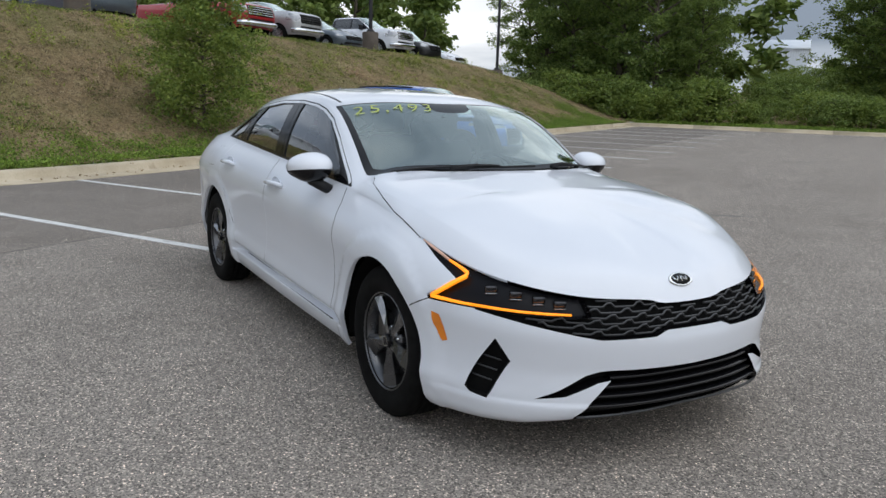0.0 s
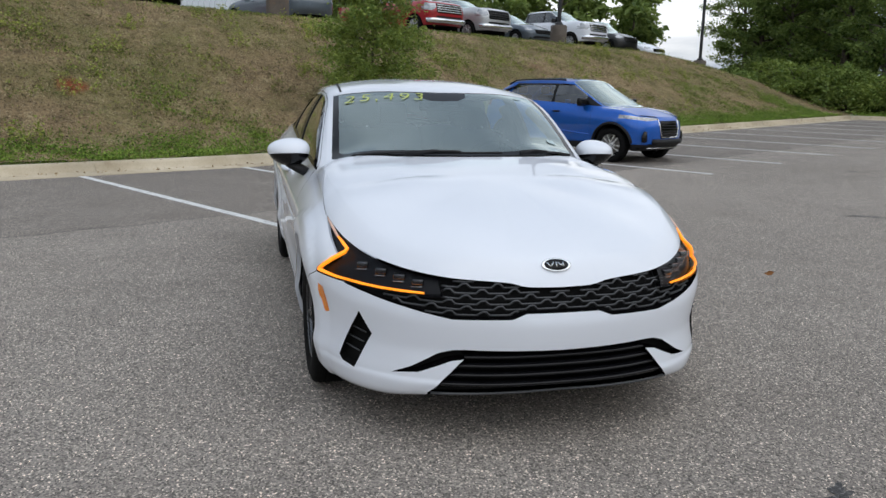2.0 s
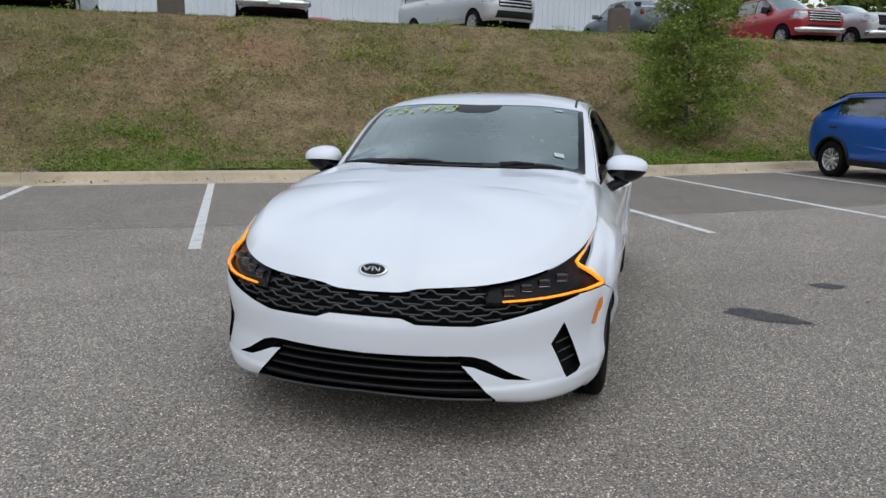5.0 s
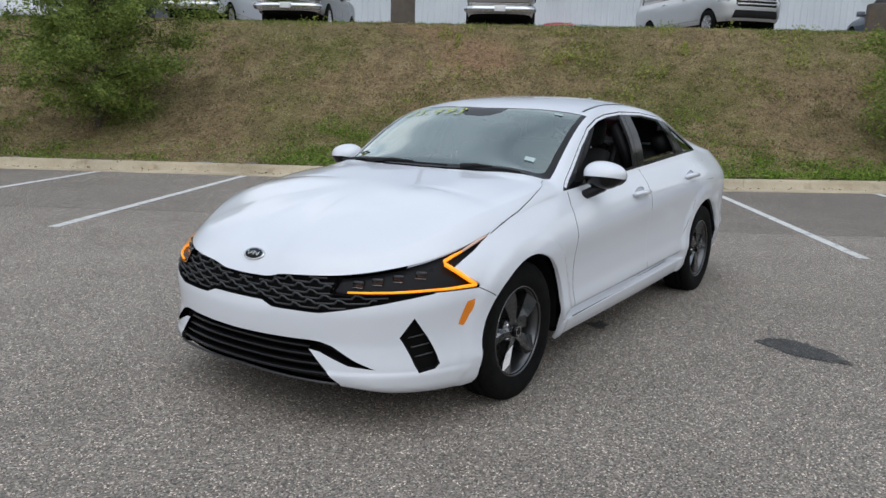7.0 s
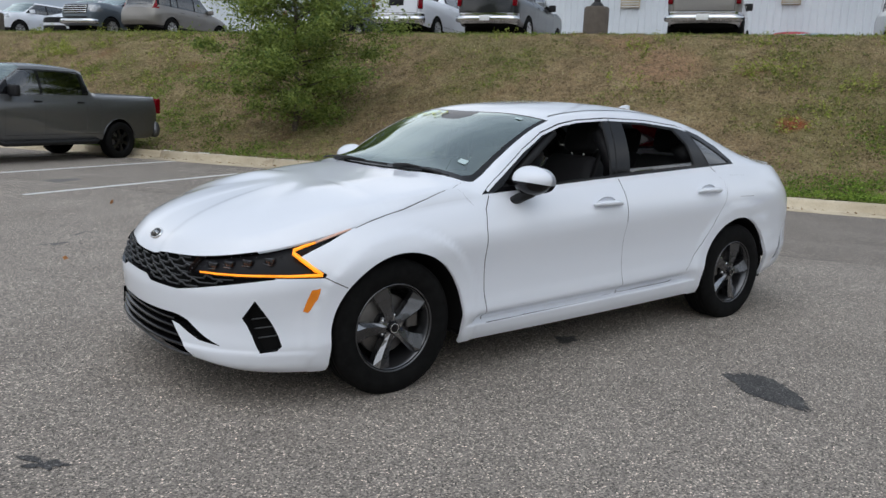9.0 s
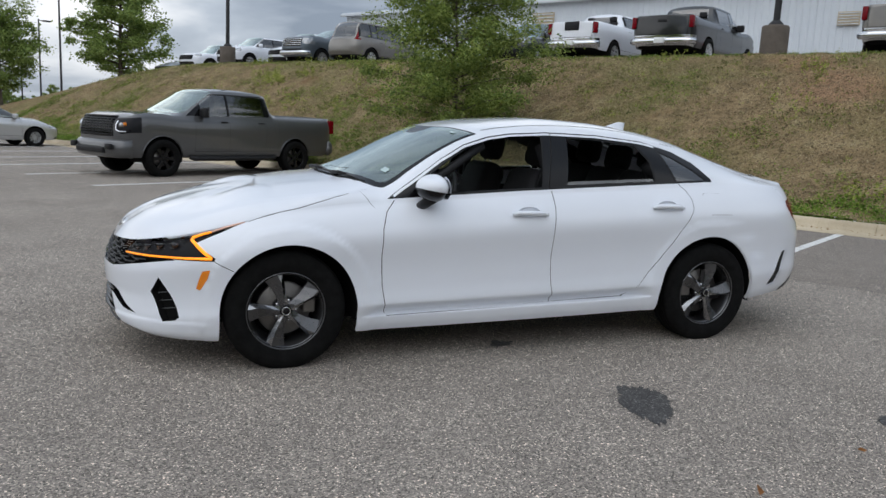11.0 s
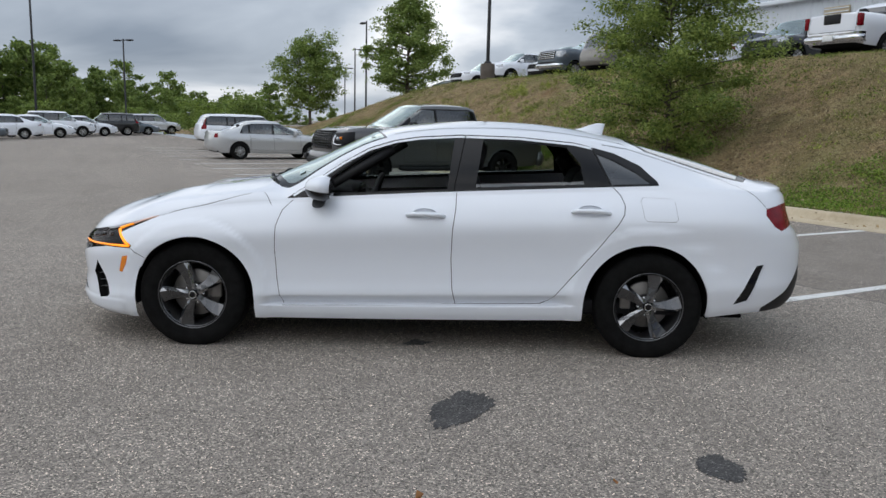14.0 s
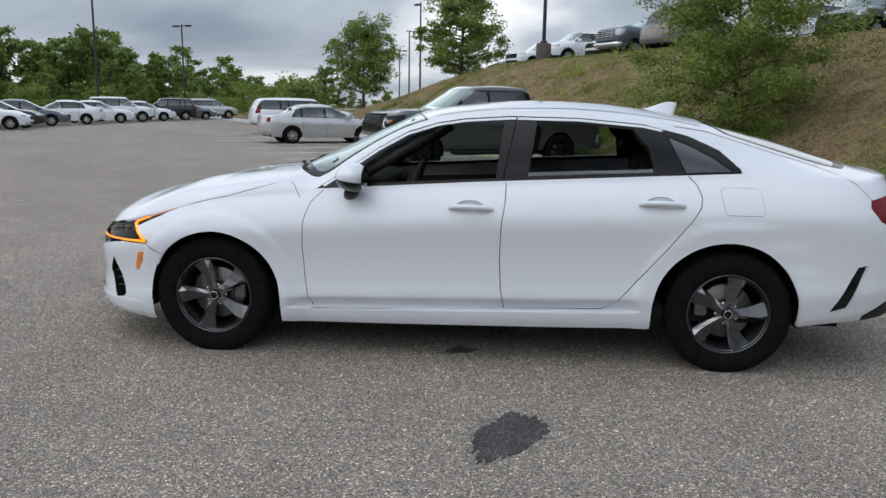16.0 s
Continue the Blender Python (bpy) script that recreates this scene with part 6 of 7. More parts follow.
    for x, ys in ((-0.10, (0.38, -0.38)), (-0.98, (0.42, -0.42, 0.0))):
        for y in ys:
            seat = new("seat")
            seat.parent = cab
            seat.empty_display_size = 0.1
            wd = 0.25 if x > -0.5 else 0.26
            b = box_bm(x - 0.03, x + 0.50, y - wd, y + wd, 0.40, 0.60, 0.07, 3)
            put("seat_cushion", b, M_SEAT, seat)
            b = box_bm(-0.09, 0.09, -wd, wd, 0.0, 0.62, 0.075, 3)
            for v in b.verts:
                v.co.y *= 1 - 0.18 * smooth((v.co.z - 0.25) / 0.4)
            put("backrest", b, M_SEAT, seat, m=Matrix.Translation((x, y, 0.52)) @ Matrix.Rotation(radians(-20), 4, "Y"))
            b = box_bm(-0.055, 0.055, -0.13, 0.13, 0.0, 0.19, 0.05, 3)
            put("headrest", b, M_SEAT, seat, m=Matrix.Translation((x - 0.225, y, 1.125 if y else 1.09)) @ Matrix.Rotation(radians(-12), 4, "Y"))
            if x > -0.5:
                put("headrest_post", tube_bm([(x - 0.20, y - 0.05, 1.08), (x - 0.22, y - 0.05, 1.15)], 0.007, 6), M_CHROME, seat)
                put("headrest_post", tube_bm([(x - 0.20, y + 0.05, 1.08), (x - 0.22, y + 0.05, 1.15)], 0.007, 6), M_CHROME, seat)
    put("parcel_shelf", box_bm(-1.95, -1.20, -0.62, 0.62, 1.0, 1.03, 0.01), M_SEAT, cab)
    put("rear_mirror", box_bm(0.30, 0.34, -0.12, 0.12, 1.245, 1.305, 0.015), M_TRIM, cab)
    put("mirror_stem", tube_bm([(0.34, 0, 1.28), (0.40, 0, 1.325)], 0.012, 8), M_TRIM, cab)
    put("sensor_box", box_bm(0.40, 0.52, -0.11, 0.11, 1.262, 1.285, 0.01), M_TRIM, cab)
    b = bmesh.new()
    gv = {}
    for x in spread(0.22, -1.28, 20):
        for y in spread(-0.56, 0.56, 12):
            c = sh.on(2, x, y)
            gv[(x, y)] = b.verts.new(c - Vector((0, 0, 0.035)))
    xs, ys = spread(0.22, -1.28, 20), spread(-0.56, 0.56, 12)
    for i in range(20):
        for j in range(12):
            b.faces.new((gv[(xs[i], ys[j])], gv[(xs[i + 1], ys[j])], gv[(xs[i + 1], ys[j + 1])], gv[(xs[i], ys[j + 1])]))
    put("headliner", b, M_HEADLINER, cab)
    for s in (1, -1):
        ps = [sh.on(1, x, z, s, -0.075) for x, z in ((-0.22, 1.31), (-0.25, 1.15), (-0.26, 1.02))]
        put("centre_pillar", tube_bm([q for q in ps if q], [0.04, 0.045, 0.05], 8), M_TRIM, cab)
        ps = [sh.on(1, x, z, s, -0.05) for x, z in ((0.20, 1.285), (0.42, 1.15), (0.62, 1.02))]
        put("screen_pillar", tube_bm([q for q in ps if q], 0.028, 8), M_TRIM, cab)
        for x0, x1 in ((0.82, -0.18), (-0.24, -1.05)):
            ps = [sh.on(1, lerp(x0, x1, t), lerp(0.90, 0.93, t) - 0.10, s, -0.085) for t in spread(0, 1, 4)]
            put("door_card", tube_bm([q for q in ps if q], 0.05, 8, flat=2.0), M_DASH, cab)
        put("seat_belt", tube_bm([(-0.26, s * 0.66, 1.28), (-0.20, s * 0.60, 0.95), (-0.10, s * 0.58, 0.6)], 0.018, 6, flat=0.2), M_TRIM, cab)
        put("rear_pillar_trim", tube_bm([sh.on(1, -1.05, 1.24, s, -0.09), sh.on(1, -1.15, 1.10, s, -0.11)], [0.06, 0.08], 8), M_TRIM, cab)
    wheel_set(car, [(1.425, 0.795, 0), (1.425, -0.795, 0), (-1.425, 0.795, 0), (-1.425, -0.795, 0)], 0.336, 0.214, 0.205, spoke_blade, M_GUNMETAL, M_MACHINED, 64, 5, True)
    return sh


def inside_front(f):
    c = f.calc_center_median()
    edge = curve((0.28, 0.858), (0.45, 0.888), (0.63, 0.899), (0.78, 0.892), (0.87, 0.862), (0.93, 0.805), (1.1, 0.78))(c.z)
    return c.x < edge


hero = hero_car()


# ---- the other vehicles ----
def lot_car(kind, body, u, s, front, name, label, category, group="", z=None, turn=0.0, **more):
    """front: -1 nose towards the aisle, +1 nose towards the bank."""
    if z is None:
        z = lot_z(u, s)
    return plain_car(name, at_lot(u, s, z, (0 if front > 0 else 180) + turn), label, category, body, kind_of(kind, **more), group)


NEAR = "cars in the lower lot"
CROSS = kind_of(SUV, xf=2.08, xr=-2.18, W=0.88, belt=1.02, hood=1.06, nose=0.90, roof=1.60, cowl=1.10, rf=0.18, rr=-1.34, tail=-1.98, deck=1.14, af=1.31, ar=-1.31, R=0.328, low=0.22, pillar=(-0.16, -1.45), d0=0.84, dlo_rear=-1.30, clad=0.13, grille=(0.46, 0.80), gw=0.36, lamps=(0.79, 0.855), tails=(1.0, 1.12), lamp_len=0.62, bars=6, barw=0.008, mirror=M_GLOSSBLK, beltrise=0.17, handle=M_TRIM, rim=0.222, spokes=5, arch=0.405, rbump=0.42, bump_mat=M_TRIM)
blue, bsh = lot_car(CROSS, M_BLUE, 6.05, 10.12, -1, "crossover", "bright blue compact crossover with black cladding parked by the kerb", "car", NEAR, glass=M_GLASS)
# bright V round the blue car's grille, and its corner vents and roof rails
for s in (1, -1):
    ps = [bsh.on(0, s * y, z, lift=0.006) for y, z in ((0.345, 0.83), (0.335, 0.70), (0.30, 0.54), (0.27, 0.49), (0.0, 0.48))]
    put("grille_trim", tube_bm([q for q in ps if q], 0.014, 8), M_CHROME, blue, "bright grille surround")
    ps = [bsh.on(0, s * y, z, lift=0.003) for y, z in ((0.64, 0.40), (0.65, 0.50), (0.64, 0.60))]
    put("corner_vent", tube_bm([q for q in ps if q], [0.085, 0.085, 0.045], 8, flat=0.5), M_GLOSSBLK, blue, "black corner vent")
    ps = [bsh.on(2, x, s * 0.60, lift=0.03) for x in spread(0.0, -1.5, 8)]
    put("roof_rail", tube_bm([q for q in ps if q], 0.016, 8), M_TRIM, blue, "black roof rail")
    for xa in (1.31, -1.31):
        ps = [bsh.on(1, xa + 0.425 * math.cos(a), 0.315 + 0.425 * math.sin(a), s, 0.003) for a in spread(0.12, math.pi - 0.12, 18)]
        put("arch_trim", tube_bm([q for q in ps if q], 0.036, 6, flat=0.7), M_TRIM, blue, "black arch cladding")
    # black blade over the rear pillar, which makes the roof seem to float, and a crease along the doors
    ps = [bsh.on(1, x, z, s, 0.002) for x, z in ((-1.26, 1.40), (-1.42, 1.34), (-1.62, 1.27), (-1.80, 1.19))]
    put("pillar_blade", tube_bm([q for q in ps if q], [0.05, 0.07, 0.06, 0.03], 8, flat=0.35), M_GLOSSBLK, blue, "black rear pillar blade")
    ps = [bsh.on(1, x, z, s, 0.0) for x, z in ((0.80, 0.50), (0.3, 0.53), (-0.3, 0.575), (-0.80, 0.64))]
    put("door_crease", tube_bm([q for q in ps if q], [0.008, 0.020, 0.020, 0.006], 8), M_BLUE, blue)
    ps = [bsh.on(0, s * y, z, lift=0.004) for y, z in ((0.36, 0.865), (0.50, 0.872), (0.66, 0.885))]
    put("lamp_strip", tube_bm([q for q in ps if q], 0.010, 6), M_GLOSSBLK, blue, "dark brow over the headlamp")
ps = [bsh.on(0, y, 0.40, lift=0.001) for y in spread(-0.50, 0.50, 10)]
put("front_intake", tube_bm([q for q in ps if q], 0.055, 8), M_TRIM, blue, "black lower intake")
ps = [bsh.on(0, y, 0.285, lift=0.006) for y in spread(-0.55, 0.55, 10)]
put("skid_strip", tube_bm([q for q in ps if q], 0.014, 8), M_CHROME, blue, "bright lower strip")

grey, gsh = lot_car(TRUCK, M_GRAPHITE, 6.5, -12.55, -1, "pickup_truck", "dark grey crew-cab pickup truck with black wheels", "pickup truck", NEAR, rim_mat=M_GLOSSBLK, lamp_mat=M_LAMPIN, rim=0.255, handle=M_TRIM, bump_mat=M_GRAPHITE, glass=M_PRIVACY, bars=7, barw=0.010, spokes=6, bumpflat=1.75, spoke=spoke_simple, grille=(0.82, 1.225), lamps=(0.88, 1.20))
for s in (1, -1):
    put("side_step", tube_bm([(1.25, s * 0.98, 0.42), (1.15, s * 1.02, 0.38), (-0.95, s * 1.02, 0.38), (-1.05, s * 0.98, 0.42)], 0.05, 8), M_TRIM, grey, "black tubular side step")
    ps = [gsh.on(0, s * y, z, lift=0.006) for y, z in ((0.90, 0.93), (0.80, 0.925), (0.735, 0.96), (0.725, 1.06), (0.745, 1.14))]
    put("light_strip", tube_bm([q for q in ps if q], 0.020, 6), M_REFLECT, grey, "pale hooked lamp strip")
    ps = [gsh.on(0, s * 0.82, z, lift=0.0) for z in (1.02, 1.06, 1.10)]
    put("lamp_lens", tube_bm([q for q in ps if q], [0.04, 0.055, 0.04], 10), M_CLEARL, grey, "glassy projector lamp")
    for xa in (1.88, -1.67):
        ps = [gsh.on(1, xa + 0.475 * math.cos(a), 0.39 + 0.475 * math.sin(a), s, 0.004) for a in spread(0.05, math.pi - 0.05, 20)]
        put("arch_flare", tube_bm([q for q in ps if q], 0.018, 6, flat=0.7), M_GRAPHITE, grey, "raised arch flare")
    put("front_fog_recess", box_bm(2.90, 2.985, min(s * 0.62, s * 0.82), max(s * 0.62, s * 0.82), 0.56, 0.68, 0.02), M_TRIM, grey, "dark fog lamp recess")
    c = gsh.on(0, s * 0.86, 1.08, lift=0.004)
    if c:
        put("indicator", box_bm(-0.03, 0.02, -0.05, 0.05, -0.03, 0.03, 0.012), M_AMBERL, grey, "amber indicator", m=Matrix.Translation(c))
for y in spread(-0.56, 0.56, 8):
    ps = [gsh.on(0, y, z, lift=0.008) for z in spread(0.86, 1.19, 4)]
    put("grille_bar", tube_bm([q for q in ps if q], 0.008, 6), M_TRIM, grey)
put("front_intake", box_bm(2.88, 2.995, -0.56, 0.56, 0.48, 0.60, 0.02), M_TRIM, grey, "black lower intake")
for a in ([(-0.66, 0.83), (-0.66, 1.215)], [(0.66, 0.83), (0.66, 1.215)], [(y, 1.225) for y in spread(-0.66, 0.66, 8)]):
    ps = [gsh.on(0, y, z, lift=0.008) for y, z in a]
    put("grille_border", tube_bm([q for q in ps if q], 0.018, 8), M_GLOSSBLK, grey, "gloss black grille border")
lot_car(SEDAN, M_SILVER, 6.0, -24.85, 1, "sedan", "silver four-door saloon parked nose to the kerb", "car", NEAR, rim_mat=M_SILVER)
lot_car(kind_of(SUV, roof=1.72, belt=1.10, hood=1.17, nose=1.02, deck=1.22, xf=2.55, xr=-2.65, rr=-2.2, tail=-2.5, dlo_rear=-2.38, W=1.0, R=0.39, low=0.38, af=1.5, ar=-1.5, tails=(0.98, 1.5), lamps=(0.85, 1.02), grille=(0.7, 1.0), dark=True), M_WHITE, 7.5, -33.4, 1, "suv", "white long sport utility car with dark side windows", "car", NEAR)

UP = "cars on the upper lot"


def upper_car(kind, body, s, front, name, label, category="car", u0=18.0, drop=0.0, turn=0.0, **more):
    k = kind_of(kind, **more)
    u = u0 + (k["xf"] if front < 0 else -k["xr"])
    return plain_car(name, at_lot(u, s, bank_z(17.4, s) - 0.02 - drop - 0.012 * max(0, u - 22), (0 if front > 0 else 180) + turn), label, category, body, k, UP, 22, res=0.8)


upper_car(SEDAN, M_SLATE, -34.6, -1, "sedan", "dark grey saloon at the end of the upper row", u0=18.3)
upper_car(SUV, M_WHITE, -31.8, -1, "suv", "white hatchback facing the bank", roof=1.55, belt=0.95, hood=1.0)
upper_car(SUV, M_WHITE, -28.6, -1, "suv", "white crossover facing the bank", roof=1.62)
upper_car(SUV, M_WHITE, -26.0, -1, "suv", "white utility car with dark roof rack", roof=1.80, u0=19.0)
upper_car(TRUCK, M_SLATE, -23.6, -1, "pickup_truck", "slate grey pickup truck facing the bank", "pickup truck", chrome=True, W=0.93, roof=1.80)
upper_car(SUV, M_TAN, -20.6, 1, "suv", "pewter sport utility car with its tail to the bank", roof=1.85, belt=1.12, R=0.38, low=0.34, tails=(1.05, 1.40))
upper_car(SUV, M_WHITE, -16.6, 1, "suv", "white sport utility car with its tail to the bank", roof=1.78, belt=1.10, u0=20.5)
upper_car(SUV, M_BLACKP, -12.9, -1, "suv", "black sport utility car facing the bank", roof=1.70, u0=18.6)
upper_car(TRUCK, M_WHITE, -9.8, 1, "pickup_truck", "white pickup truck with its tailgate to the bank", "pickup truck", W=0.93, roof=1.82, deck=1.32, tgh=(0.26, 0.30, 0.03))
upper_car(TRUCK, M_BLACKP, -6.75, 1, "pickup_truck", "black pickup truck with a bright rear bumper", "pickup truck")
upper_car(TRUCK, M_TAN, -0.45, 1, "pickup_truck", "pewter pickup truck with a bright rear bumper", "pickup truck")
upper_car(TRUCK, M_RED, 2.0, 1, "pickup_truck", "red pickup truck standing in the second row", "pickup truck", u0=28.0, drop=0.3)
upper_car(SEDAN, M_SLATE, 2.6, -1, "sedan", "grey saloon whose roof shows over the bank", u0=22.5, drop=0.5)
upper_car(VAN, M_SILVER, 5.95, -1, "van", "silver van with a broad bright grille", "van", turn=17.0)
upper_car(TRUCK, M_NAVY, 8.6, 1, "pickup_truck", "dark blue pickup truck in the second row", "pickup truck", u0=27.0)
upper_car(SEDAN, M_SLATE, 11.75, 1, "sedan", "dark grey saloon with its boot to the bank", u0=17.9)
upper_car(TRUCK, M_RED, 17.9, -1, "pickup_truck", "red pickup truck with a bright grille", "pickup truck", chrome=True)
upper_car(TRUCK, M_SILVER, 20.75, -1, "pickup_truck", "silver pickup truck facing the bank", "pickup truck", W=0.95, roof=1.80)
upper_car(SEDAN, M_SLATE, 23.75, -1, "sedan", "grey saloon facing the bank")
upper_car(TRUCK, M_WHITE, 27.7, -1, "pickup_truck", "white pickup truck with a dark bright-edged grille", "pickup truck", chrome=True)
upper_car(SUV, M_BLACKP, 30.6, -1, "suv", "black sport utility car facing the bank")
upper_car(SEDAN, M_WHITE, 33.3, -1, "sedan", "white saloon at the end of the upper row")

FAR = "cars across the far end of the lot"
for x, y, kind, body, turn, nm, lb in (
    (25.4, -30.5, SEDAN, M_WHITE, 0, "sedan", "white saloon in the far row"),
    (26.4, -33.2, SEDAN, M_BLACKP, 0, "sedan", "black saloon in the far row"),
    (26.9, -36.3, SEDAN, M_SLATE, 0, "sedan", "dark grey saloon in the far row"),
    (27.0, -40.0, SEDAN, M_WHITE, 180, "sedan", "white saloon parked tail to the aisle"),
    (27.0, -44.2, SEDAN, M_WHITE, 0, "sedan", "white saloon in the far row"),
    (27.2, -47.6, SUV, M_WHITE, 0, "suv", "white sport utility car in the far row"),
    (27.2, -51.0, SEDAN, M_WHITE, 0, "sedan", "white saloon in the far row"),
    (27.0, -54.4, SUV, M_BLACKP, 180, "suv", "black sport utility car in the far row"),
    (26.8, -58.0, SEDAN, M_SLATE, 0, "sedan", "dark grey saloon in the far row"),
    (26.6, -62.6, SUV, M_SILVER, 0, "suv", "silver sport utility car in the far row"),
):
    plain_car(nm, pose(x, y, lot_z(0.0, Vector((x, y, 0)).dot(S)), 0, 0, 209.7 + turn), lb, "car", body, kind, FAR, 20, res=0.7)
plain_car("suv", at_lot(-14.5, 30.5, lot_z(0, 30.5), 180), "dark grey sport utility car at the lot's far edge", "car", M_SLATE, SUV, NEAR, 22, res=0.8)


# ---- lamp posts ----
def lamp_post(m, height, plinth, arm, label):
    ob = thing("street_lamp", m, label, "street lamp", "lamp posts of the car park")
    if plinth:
        put("plinth", lathe_bm([(0.0, plinth), (0.30, plinth), (0.335, plinth - 0.04), (0.34, -0.3)], 28, "z"), M_PLINTH, ob, "round stained concrete plinth")
    put("base_cover", lathe_bm([(0.0, plinth + 0.14), (0.10, plinth + 0.13), (0.17, plinth + 0.06), (0.18, plinth)], 16, "z"), M_POLE, ob)
    put("pole", lathe_bm([(0.085, plinth), (0.062, height), (0.0, height)], 14, "z"), M_POLE, ob)
    for a in arm:
        d = Vector((math.cos(a), math.sin(a), 0))
        put("arm", tube_bm([Vector((0, 0, height - 0.12)), Vector((0, 0, height - 0.12)) + d * 0.45], 0.035, 8), M_POLE, ob)
        b = box_bm(0.4, 1.05, -0.19, 0.19, height - 0.19, height - 0.06, 0.03)
        put("lamp_head", b, M_POLE, ob, "flat lamp head", m=Matrix.Rotation(a, 4, "Z"))
    return ob


for s in (-26.4, -3.1, 23.0):
    lamp_post(at_lot(16.75, s, bank_z(16.75, s) - 0.05), 8.6, 0.78, (math.pi / 2,), "tall dark lamp post on a concrete plinth")
lamp_post(at_lot(16.9, 9.6, bank_z(16.9, 9.6) - 0.05), 0.95, 0.8, (), "bare concrete lamp plinth on the bank's edge")
lamp_post(at_lot(17.5, 36.5, bank_z(17.4, 36.5) - 0.05), 9.0, 0.6, (math.pi / 2,), "tall dark lamp post beyond the upper row")
lamp_post(at_lot(23.1, -55.9, 1.0), 8.6, 0.5, (math.pi / 2,), "tall dark lamp post far along the lot")
lamp_post(at_lot(28.1, -70.7, 0.9), 7.9, 0.4, (0.0,), "tall dark lamp post far along the lot")
lamp_post(at_lot(35.5, -92.4, 0.8), 7.6, 0.4, (0.0,), "tall dark lamp post far along the lot")
lamp_post(pose(-0.43 + 0.481 * 62, 5.55 - 0.876 * 62, -0.3), 14.0, 0.4, (0.5,), "tall dark lamp post far across the lot")
lamp_post(pose(-0.43 + 0.396 * 78, 5.55 - 0.918 * 78, -0.3), 8.6, 0.4, (2.8, -0.4), "double-headed lamp post far across the lot")
lamp_post(at_lot(30.5, 92, 2.0), 8.5, 0.4, (0.0, math.pi), "double-headed lamp post far beyond the trees")
lamp_post(at_lot(26.0, 96, 2.0), 7.0, 0.4, (0.0, math.pi), "double-headed lamp post far beyond the trees")


# ---- the metal-clad building behind the upper lot ----
def clad_building(m, length, height, depth, label):
    b = thing("warehouse", m, label, "building")
    vs, fs = [], []
    n = int(length / 0.30)
    for i in range(n):
        y = i * 0.30
        for dy, dx in ((0.0, 0.0), (0.20, 0.0), (0.225, -0.035), (0.275, -0.035)):
            vs += [(dx, y + dy, 0), (dx, y + dy, height)]
    for i in range(len(vs) // 2 - 1):
        fs.append((2 * i, 2 * i + 1, 2 * i + 3, 2 * i + 2))
    w = put("ribbed_wall", raw(vs, fs), M_WALL, b, "pale blue-white ribbed metal wall", shade=False)
    put("wall_core", box_bm(0.03, depth, 0.0, length, 0, height), M_WALL, b)
    put("roof", prism_bm([(-0.25, height - 0.05), (-0.25, height + 0.12), (depth / 2, height + 1.5), (depth + 0.25, height + 0.12), (depth + 0.25, height - 0.05)], -0.2, length + 0.2), M_WALL, b)
    put("gutter", box_bm(-0.40, -0.22, -0.2, length + 0.2, height - 0.12, height + 0.06, 0.02), M_WALL, b)
    put("skirt", box_bm(-0.08, 0.0, 0.0, length, 0.0, 0.9), M_WALL, b)
    return b


wh = clad_building(at_lot(34.0, 23.0, 2.9), 60.0, 5.4, 24.0, "long pale metal-clad workshop building behind the upper lot")
for y, z, w_, h_ in ((43.3, 3.9, 1.4, 0.9), (27.8, 3.5, 0.9, 0.6), (20.8, 3.6, 0.8, 0.5)):
    v = put("wall_vent", box_bm(-0.14, -0.04, y, y + w_, z, z + h_, 0.01), M_KERB, wh, "louvred wall vent")
    for k in range(5):
        put("louvre", box_bm(-0.17, -0.13, y + 0.04, y + w_ - 0.04, z + h_ * (k + 0.3) / 5, z + h_ * (k + 0.6) / 5), M_WALL, v)
clad_building(pose(-63.7, 94.1, 5.4, 0, 0, 126), 5.6, 5.0, 9.0, "small white metal building on the far hill")


# ---- trees, shrubs and grass ----
rng = np.random.default_rng(7)


def leaf_mesh(centres, size, seed, droop=0.3, aspect=0.55):
    """Many small folded leaves, each a kite of two triangles."""
    r = np.random.default_rng(seed)
    n = len(centres)
    c = np.asarray(centres)
    d = r.normal(size=(n, 3))
    d[:, 2] = d[:, 2] * 0.5 - droop
    d /= np.linalg.norm(d, axis=1)[:, None]
    a = np.cross(d, r.normal(size=(n, 3)))
    a /= np.linalg.norm(a, axis=1)[:, None]
    nn = np.cross(d, a)
    s = size * r.uniform(0.55, 1.25, n)[:, None]
    v = np.stack([c, c + d * s * 0.5 + a * s * aspect * 0.5 + nn * s * 0.12, c + d * s, c + d * s * 0.5 - a * s * aspect * 0.5 + nn * s * 0.12], 1).reshape(-1, 3)
    f = np.arange(4 * n).reshape(-1, 4)
    me = bpy.data.meshes.new("leaves")
    me.from_pydata(v.tolist(), [], f.tolist())
    return me


